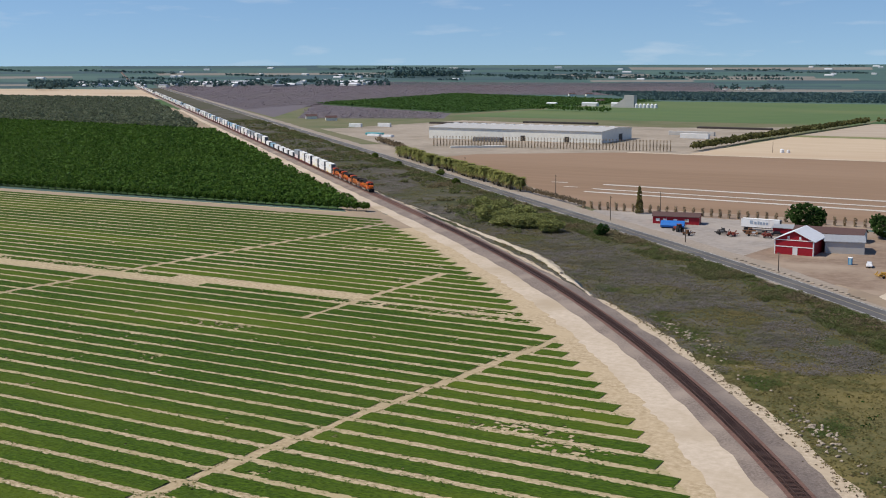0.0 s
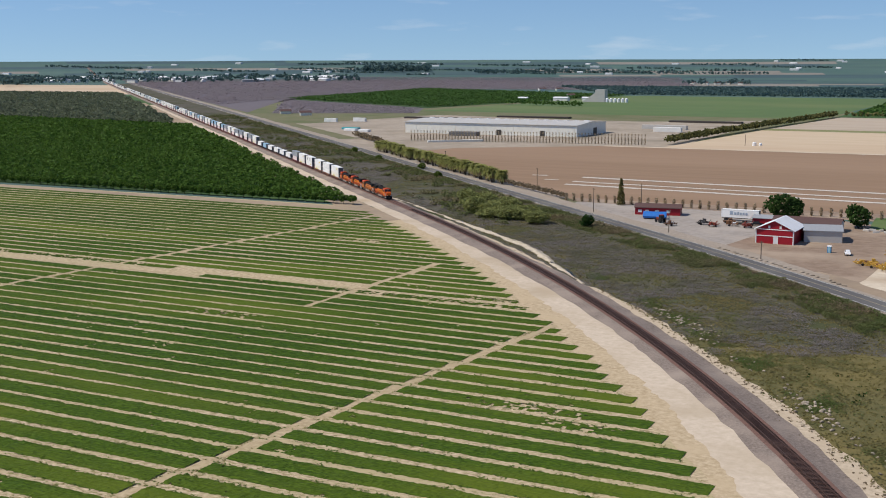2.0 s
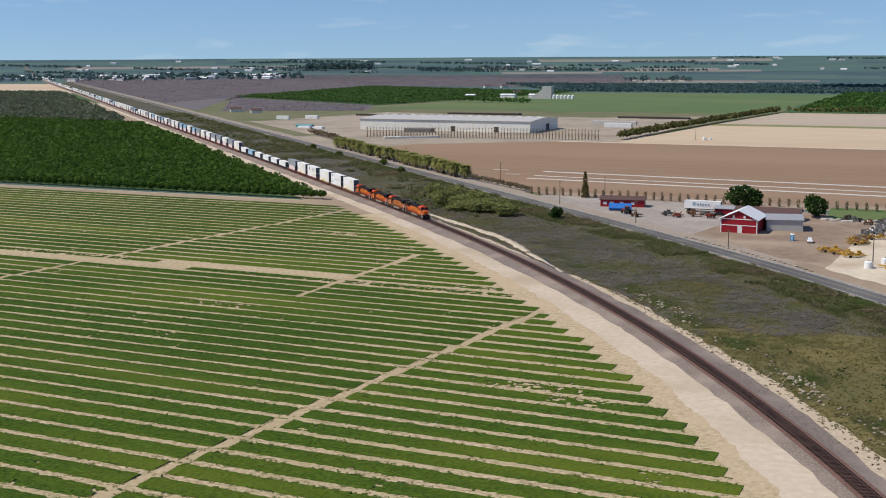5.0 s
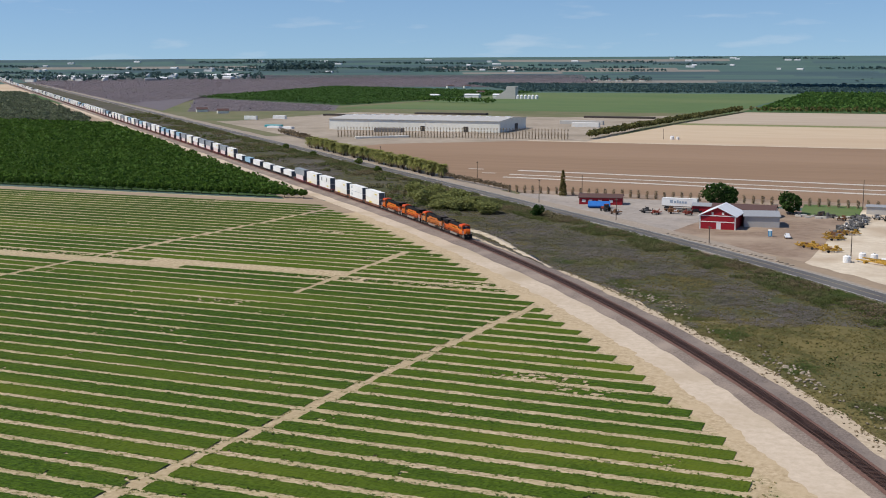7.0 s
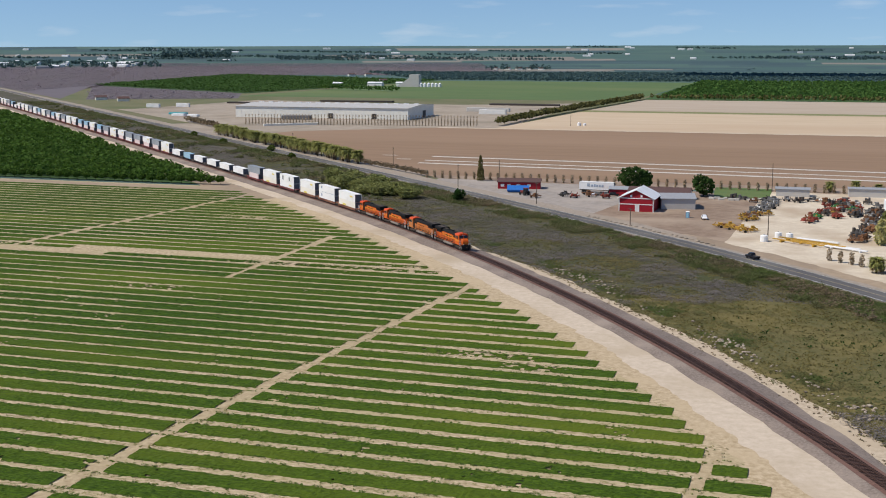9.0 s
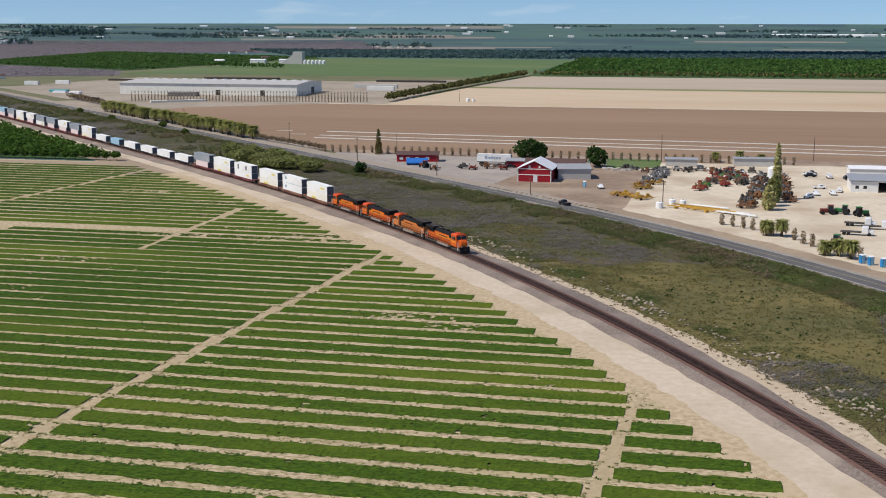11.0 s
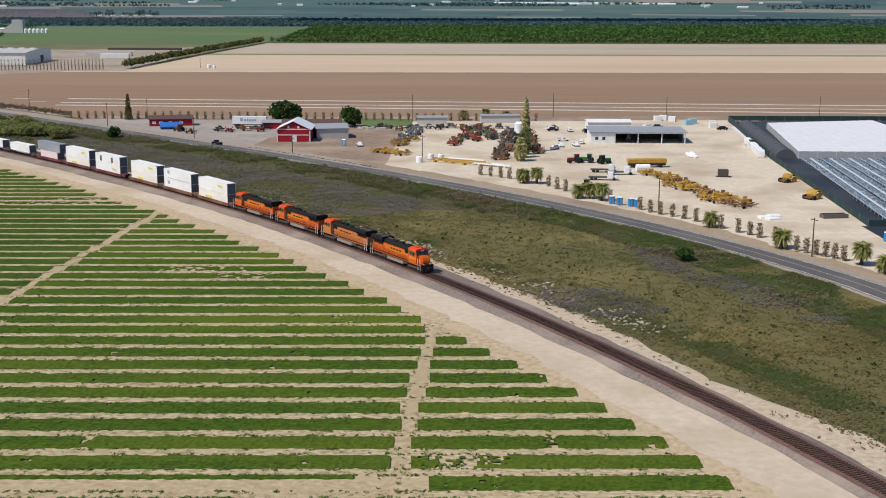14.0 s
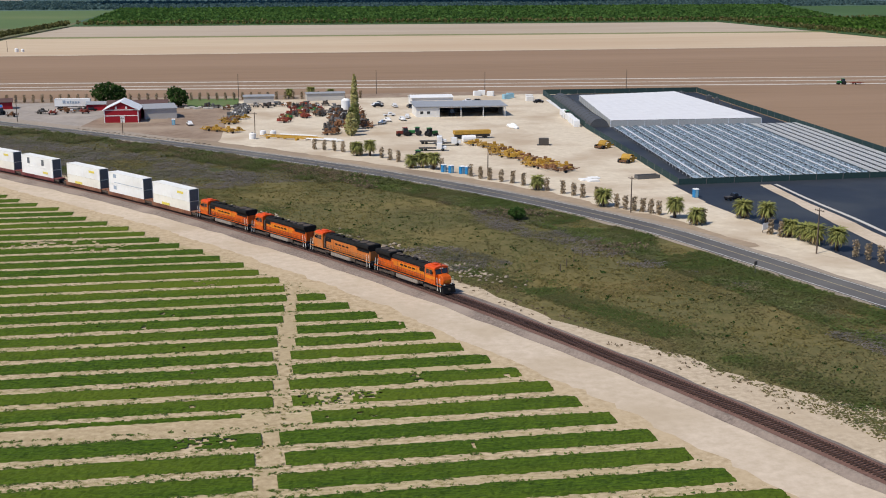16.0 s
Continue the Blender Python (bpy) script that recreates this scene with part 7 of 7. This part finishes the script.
    for k in range(26):
        y = 378 - k * 2.0
        simple("edge_stone", boxes((-0.7, 0.7, -0.4, 0.4, 0, 0.45), bevel=.12), M["rock"], pose(float(road_x(y)) + 8.2 + rng.uniform(-.5, .5), y, 0, 0, 0, rng.uniform(0, 90)), "rough tan stone block along the lot edge", "stone block", "edge blocks")
    for k in range(12):
        simple("low_wall_block", boxes((-1.2, 1.2, -0.5, 0.5, 0, 0.8), bevel=.08), M["concrete"], pose(-60 + k * 1.9, 440 + rng.uniform(-3, 2.5), 0, 0, 0, rng.uniform(-20, 20)), "pale concrete block beside the lawn", "concrete block", "blocks by the lawn")


def build_nursery():
    """White film roof, dark hoop house, bench rows and shade-cloth fences."""
    gh = thing("greenhouse", pose(0, 0, 0), "wide greenhouse with white plastic roof", "greenhouse")
    A, B, C, D = (96, 348), (155, 346), (161, 450), (112, 440)
    n = 14
    verts, faces = [], []
    for i in range(n * 2 + 1):
        t = i / (n * 2)
        z = 2.6 + (0.06 if i % 2 else 0.0)
        verts += [(A[0] + (B[0] - A[0]) * t, A[1] + (B[1] - A[1]) * t, z), (D[0] + (C[0] - D[0]) * t, D[1] + (C[1] - D[1]) * t, z)]
    for i in range(n * 2):
        faces.append([2 * i, 2 * i + 2, 2 * i + 3, 2 * i + 1])
    part("film_roof", raw_mesh("film_roof", verts, faces, M["plastic_roof"]), None, gh, "white plastic film roof")
    for a, b in ((A, B), (B, C), (C, D), (D, A)):
        d = Vector((b[0] - a[0], b[1] - a[1], 0))
        ang = math.degrees(math.atan2(d.y, d.x))
        w = part("wall", boxes((0, d.length, -0.05, 0.05, 0, 2.5)), M["net_grey"], gh, "grey netting wall")
        w.matrix_basis = pose(a[0], a[1], 0, 0, 0, ang)
        k = int(d.length / 6)
        for i in range(k + 1):
            p = part("post", boxes((-0.08, 0.08, -0.12, -0.04, 0, 2.6)), M["bench_white"], gh)
            p.matrix_basis = pose(a[0] + d.x * i / k, a[1] + d.y * i / k, 0, 0, 0, ang)
    hoop = thing("hoop_house", pose(88.6, 350, 0, 0, 0, -7.5), "long dark shade-cloth hoop house", "hoop house")
    arc = [(3.5 * math.cos(a), 3.1 * math.sin(a)) for a in np.linspace(0, math.pi, 13)]
    bm = bmesh.new()
    prism(bm, [(x + 3.6, z) for x, z in arc], 0, 98, axis="y")
    part("cover", bm, M["shade_grey"], hoop, "dark grey shade-cloth cover")
    for k in range(17):
        bm = bmesh.new()
        for (x0, z0), (x1, z1) in zip(arc, arc[1:]):
            tube(bm, (x0 * 1.01 + 3.6, k * 6.0, z0 * 1.01), (x1 * 1.01 + 3.6, k * 6.0, z1 * 1.01), 0.05, sides=4)
        part("hoop", bm, M["iron_dark"], hoop)
    patch("white_strip", ((87, 352), (88.6, 352), (101, 448), (98.4, 448)), M["plastic_roof"], "white film laid along the hoop house", 0.10, 10, "ground cloth")
    rng = np.random.RandomState(3)
    plantmesh = {}
    top_blue = to_mesh("bench_top", boxes((-1.0, 1.0, 0.25, 3.4, 0.98, 1.03)), M["bench_top"])
    top_pale = to_mesh("bench_top", boxes((-1.2, 1.2, 0.1, 3.9, 0.98, 1.03)), M["net_grey"])
    for k in range(22):
        x = 82.0 + k * 3.35
        length = 112.0
        main = k % 2 == 0
        ob = thing("nursery_bench", pose(x, 231, 0, 0, 0, -7.4), "long white pipe bench carrying dark potted plants" if k < 16 else "long pipe bench with empty pale tops", "bench", "nursery benches")
        bm = bmesh.new()
        for off in ((-1.1, 1.1)):
            box(bm, off - 0.05, off + 0.05, 0, length, 0.92, 1.0)
        for i in range(29):
            box(bm, -1.1, 1.1, i * 4 - 0.05, i * 4 + 0.05, 0.9, 0.96)
        for i in range(29):
            for off in (-1.0, 1.0):
                box(bm, off - 0.05, off + 0.05, i * 4 - .05, i * 4 + .05, 0, 0.9)
        part("bench_frame", bm, M["bench_white"], ob)
        for i in range(28):
            part("bench_top", top_pale if k > 15 else top_blue, None, ob).location = (0, i * 4, 0)
        if k > 15:
            continue
        if k % 6 not in plantmesh:
            m = 900
            c = np.stack([rng.uniform(-1.0, 1.0, m), rng.uniform(0, length, m), rng.uniform(1.0, 1.35, m)], 1)
            v, f = leaf_arrays(c, 0.2, rng)
            plantmesh[k % 6] = raw_mesh("planting", v, f, M["bench_plant"])
        tagged(part("planting", plantmesh[k % 6], None, ob, "dark green potted plants"), kind="stuff")
        if main:
            line = part("white_gutter", boxes((1.5, 1.85, 0, length, 1.0, 1.2)), M["plastic_roof"], ob, "white gutter line")
    for a, b, h in (((74.5, 226.2), (86.2, 348), 1.9), ((74.5, 226.2), (156, 227.6), 1.7), ((156, 227.6), (180, 470), 2.3), ((104, 472), (180, 470), 2.3), ((86.2, 348), (104, 472), 2.3)):
        d = Vector((b[0] - a[0], b[1] - a[1], 0))
        ob = thing("shade_fence", pose(a[0], a[1], 0, 0, 0, math.degrees(math.atan2(d.y, d.x))), "dark green shade-cloth fence round the nursery", "fence", "nursery fences")
        n = max(2, int(d.length / 8))
        for i in range(n):
            part("panel", boxes((i * d.length / n + .1, (i + 1) * d.length / n - .1, -0.03, 0.03, 0.05, h)), M["fence_cloth"], ob)
            part("post", boxes((i * d.length / n - .07, i * d.length / n + .07, -0.07, 0.07, 0, h + .1)), M["iron_grey"], ob)
    for x, y, w, h in ((163, 447, 3.0, 2.6), (160, 452, 4.0, 2.2), (165.5, 421, 2.4, 3.4), (167, 416, 1.8, 2.8), (166, 398, 1.4, 1.8), (164, 404, 1.2, 1.5)):
        ob = thing("ventilation_unit", pose(x, y, 0, 0, 0, -7), "dark grey equipment cabinet beside the greenhouse", "cabinet", "equipment by the greenhouse")
        part("cabinet", boxes((-w / 2, w / 2, -w / 2.5, w / 2.5, 0.15, h), bevel=.05), M["shade_grey"], ob)
        part("base_frame", boxes((-w / 2.2, w / 2.2, -w / 2.8, w / 2.8, 0, 0.15)), M["iron_dark"], ob)
        part("duct", tube(bmesh.new(), (0, 0, h), (0, 0, h + .5), 0.35, 0.35, 10), M["iron_grey"], ob)
    vehicle("tractor", "iron_green", pose(269, 494, 0, 0, 0, 178), "green farm tractor working in the tilled field", "tractor", "tractors")
    implement(implement_mesh(31, (M["iron_red"], M["iron_rust"]), 6.5, 2.6, 1.2), pose(277, 493.5, 0, 0, 0, 2), "red tillage implement behind a tractor", "field implements")
    patch("pale_lane", ((95.9, 222), (99.1, 222), (93.4, 140), (88, 140)), M["dirt_road"], "pale gravel lane between ground cloths", 0.10, 16, "dirt road", 0.6)
    patch("white_edge", ((100.2, 222), (101.2, 222), (96.4, 140), (95.2, 140)), M["concrete"], "pale edge strip on dark ground cloth", 0.12, 12, "ground cloth", 0.3)


def build_works():
    wh = thing("warehouse", pose(-487, 872, 0, 0, 0, 0.0), "very long cream metal warehouse with low roof", "warehouse")
    part("wall", prism(bmesh.new(), [(0, 0), (68, 0), (68, 9), (34, 10.6), (0, 9)], 0, 153), M["wall_cream"], wh)
    for y0, y1, z0, z1 in ((-0.8, 34, 8.98, 10.62), (34, 68.8, 10.62, 8.98)):
        part("roof", prism(bmesh.new(), [(y0, z0 + .02), (y1, z1 + .02), (y1, z1 + .3), (y0, z0 + .3)], -0.8, 153.8), M["wall_grey"], wh, "pale grey metal roof")
    for k in range(17):
        part("roof_vent", boxes((6 + k * 8.8, 10 + k * 8.8, 33, 35, 10.7, 11.5)), M["roof_white"], wh, "white ridge vent")
    # openings are dark plates on the wall, their inner shade given as colour
    for x, w in ((84, 4), (122, 4)):
        part("door", boxes((x, x + w, -0.12, 0, 0, 4.4)), M["iron_dark"], wh, "dark panel standing for a shaded open doorway")
    part("door", boxes((153, 153.12, 38, 46, 0, 5.5)), M["iron_dark"], wh, "dark panel standing for a shaded open doorway")
    for k in range(30):
        part("wall_rib", boxes((k * 5.2, k * 5.2 + .2, -0.1, 0, 0, 9)), M["wall_cream"], wh)
    rng = random.Random(6)
    for x, y, w, d, h, mat, label in ((-640, 985, 14, 3, 3.6, "box_white", "white trailer in the works yard"), (-618, 1003, 14, 3, 3.6, "box_white", "white trailer in the works yard"), (-560, 888, 16, 6, 1.8, "teal", "stack of goods under teal tarpaulin"), (-548, 872, 12, 5, 1.8, "bag_white", "white-wrapped stack of goods"),
                                      (-530, 866, 10, 5, 1.8, "bag_white", "white-wrapped stack of goods"), (-300, 962, 24, 4, 4, "wall_white", "white storage bays at the works"), (-322, 1000, 40, 4, 3.5, "wall_grey", "grey storage bays at the works"), (-436, 852, 24, 8, 3.2, "iron_grey", "grey steel structure before the warehouse"),
                                      (-600, 1075, 60, 8, 1.7, "asphalt_pile", "long dark stack of timber"), (-520, 1130, 80, 8, 1.7, "asphalt_pile", "long dark stack of timber"), (-330, 1110, 70, 8, 1.7, "asphalt_pile", "long dark stack of timber"), (-415, 775, 26, 3, 1.6, "box_cream", "long pale pipes on the ground"), (-405, 783, 30, 3, 1.6, "box_cream", "long pale pipes on the ground")):
        bm = bmesh.new()
        box(bm, 0, w, 0, d, 0, h, 0.15, 0.1)
        simple("covered_load", bm, M[mat], pose(x, y, 0, 0, 0, rng.uniform(-3, 3) + (35 if mat in ("box_cream",) else 0)), label, "storage", "stores of the works")
    # grain works beyond the green field
    mill = thing("feed_mill", pose(-566, 1560, 0), "pale grey feed mill tower with silos", "mill")
    part("tower", boxes((0, 14, 0, 12, 0, 17)), M["wall_grey"], mill, "tall pale grey tower")
    part("lean_to", prism(bmesh.new(), [(-20, 0), (0, 0), (0, 13)], 2, 12, "y"), M["wall_grey"], mill, "sloping conveyor wing")
    for k in range(6):
        part("silo", tube(tube(bmesh.new(), (17 + k * 5.5, 2, 0), (17 + k * 5.5, 2, 4.5), 2.2, 2.2, 14), (17 + k * 5.5, 2, 4.5), (17 + k * 5.5, 2, 6), 2.2, .3, 14), M["roof_white"], mill, "white round silo")
    for x, y, w, d, h, mat, label in ((-640, 1590, 22, 10, 4, "wall_white", "white farm shed by the mill"), (-600, 1600, 16, 8, 4, "wall_white", "white farm shed by the mill"), (-690, 1580, 14, 8, 3.5, "wall_white", "white farm shed by the hedge")):
        gable("farm_shed", pose(x, y, 0), w, d, h, h + 1.4, M[mat], M["roof_white"], label, "shed", group="sheds of the mill")
    t = np.linspace(0, 1, 26)
    many("mill_hedge", np.stack([-650 + 124 * t, 1441 - 46 * t], 1), 7.5, 4.2, 30, 1.0, M["leaf_lawn"], "light green tree row by the mill", "trees", 91)


def far_spot(t_az, low):
    """A place on the far rising land by bearing (degrees from east) and by how far below eye level it is seen (radians)."""
    r = 63.3 / low if low > 0.0211 else 3000 + (0.0211 - low) / 0.0171 * 1900
    return r * math.cos(radians(t_az)), r * math.sin(radians(t_az))


def build_distance():
    """Town roofs, tree groves and farmsteads near the skyline."""
    rng = random.Random(12)
    nr = np.random.RandomState(12)
    for k in range(70):
        az, low = rng.uniform(122, 135.5), rng.uniform(0.0168, 0.0205)
        x, y = far_spot(az, low)
        w = rng.uniform(14, 60) if az < 129 else rng.uniform(10, 26)
        z = float(land(x, y))
        gable("town_building", pose(x, y, z, 0, 0, rng.choice((45, 135, 0))), w, rng.uniform(9, 16), rng.uniform(3.5, 6), rng.uniform(6.2, 7.5), M[rng.choice(("wall_white", "wall_cream", "wall_grey"))], M[rng.choice(("roof_white", "roof_white", "roof_grey"))], "pale-roofed town building among trees", "building", group="town buildings")
    pts = np.array([far_spot(rng.uniform(121, 136), rng.uniform(0.0165, 0.0208)) for _ in range(230)])
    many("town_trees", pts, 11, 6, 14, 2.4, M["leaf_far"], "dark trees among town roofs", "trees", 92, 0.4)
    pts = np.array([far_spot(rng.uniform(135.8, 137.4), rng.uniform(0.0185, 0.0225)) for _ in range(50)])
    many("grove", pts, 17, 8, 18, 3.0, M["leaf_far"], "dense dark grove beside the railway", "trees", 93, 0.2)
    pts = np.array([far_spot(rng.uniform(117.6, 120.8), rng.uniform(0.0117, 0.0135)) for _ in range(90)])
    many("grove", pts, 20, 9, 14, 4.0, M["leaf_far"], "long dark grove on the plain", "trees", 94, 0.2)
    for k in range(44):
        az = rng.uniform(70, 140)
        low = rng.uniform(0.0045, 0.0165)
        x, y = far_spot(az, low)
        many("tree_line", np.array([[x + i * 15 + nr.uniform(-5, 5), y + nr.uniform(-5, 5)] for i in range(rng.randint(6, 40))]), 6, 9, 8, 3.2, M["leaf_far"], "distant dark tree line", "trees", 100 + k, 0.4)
    for k in range(64):
        x, y = far_spot(rng.uniform(72, 140), rng.uniform(0.0048, 0.016))
        w = rng.uniform(10, 34)
        gable("far_shed", pose(x, y, float(land(x, y)), 0, 0, rng.uniform(-10, 10)), w, 12, 4, 5.5, M["wall_white"], M["roof_white"], "distant white farm shed on the plain", "shed", group="distant sheds")
    for k in range(9):
        x, y = far_spot(86.5 - k * 0.95 + rng.uniform(-.1, .1), 0.0128)
        gable("poultry_house", pose(x, y, float(land(x, y)), 0, 0, -3), 58, 10, 4, 6, M["wall_white"], M["roof_white"], "long white poultry house on the plain", "shed", group="poultry houses")
    x, y = far_spot(104.3, 0.0237)
    for k in range(5):
        gable("farm_house", pose(x - 60 + k * 26 + rng.uniform(-5, 5), y + rng.uniform(-20, 20), 0), 14, 9, 4, 6, M["wall_cream"], M["roof_brown"], "distant farm house among trees", "house", group="farmstead houses")
    many("farmstead_trees", np.array([[x + rng.uniform(-80, 80), y + rng.uniform(-30, 30)] for _ in range(26)]), 10, 5, 14, 1.8, M["leaf_far"], "trees round a farmstead", "trees", 95, 0.5)
    for x, y in ((-752, 1062), (-712, 1042), (-655, 1700), (-830, 2010), (-800, 2020)):
        gable("farm_house", pose(x - 20, y + 40, 0, 0, 0, 40), 12, 8, 3, 5, M["wall_cream"], M["roof_brown"], "small house beyond the road", "house", group="roadside houses")


def build_clouds():
    """Small fair-weather clouds; one stands before the sun and shades the far orchard."""
    m = surface("white_cloud", (0.9, 0.9, 0.9), (0.85, 0.86, 0.88), scale=0.01, rough=1.0)
    M["cloud"] = m
    rng = random.Random(31)
    for cx, cy, z, w, d in ((260, 2260, 900, 900, 190),):
        s = z / SUN_DIR.z
        c = Vector((cx, cy, 0)) + SUN_DIR * s
        bm = bmesh.new()
        for k in range(26):
            q = bmesh.ops.create_icosphere(bm, subdivisions=1, radius=1.0)["verts"]
            o = Vector((rng.uniform(-1, 1) * w / 2, rng.uniform(-1, 1) * d / 2, rng.uniform(-15, 15)))
            for v in q:
                v.co = Vector((v.co.x * rng.uniform(110, 140), v.co.y * rng.uniform(70, 95), v.co.z * 35)) + o
        tagged(simple("cloud", bm, m, Matrix.Translation(c), "small white fair-weather cloud overhead", "cloud"), kind="structure")


# ---- the car on the road ----
def build_traffic():
    ob = vehicle("pickup", "car_black", pose(0, 0, 0), "black pickup truck driving along the road", "pickup truck", "traffic")
    ob.name = "driving_pickup"
    return ob


def drive(ob):
    y = np.arange(40, 800, 0.5)
    x = road_x(y)
    s = np.r_[0, np.cumsum(np.hypot(np.diff(x), np.diff(y)))]
    s0 = float(np.interp(297.5, y, s))
    rows = []
    for t in range(0, 17):
        k = s0 + 21.6 * (t - 8.5)
        a = Vector((np.interp(k - 1, s, x), np.interp(k - 1, s, y), 0))
        b = Vector((np.interp(k + 1, s, x), np.interp(k + 1, s, y), 0))
        d = (b - a).normalized()
        c = (a + b) / 2 + Vector((d.y, -d.x, 0)) * 1.8
        rows.append((t, Matrix(((d.x, -d.y, 0, c.x), (d.y, d.x, 0, c.y), (0, 0, 1, 0.24), (0, 0, 0, 1)))))
    walk(ob, rows)


def motions():
    run_train()
    drive(driver)


build_ground()
build_far_fields()
build_fields()
build_line()
build_road()
build_paths()
build_train()
build_orchards()
build_scrub()
build_bushes()
build_palms()
build_hedges()
build_rocks()
build_barn()
build_yard()
build_nursery()
build_works()
build_distance()
build_clouds()
driver = build_traffic()
build_crop_rows()
build_ties()
motions()
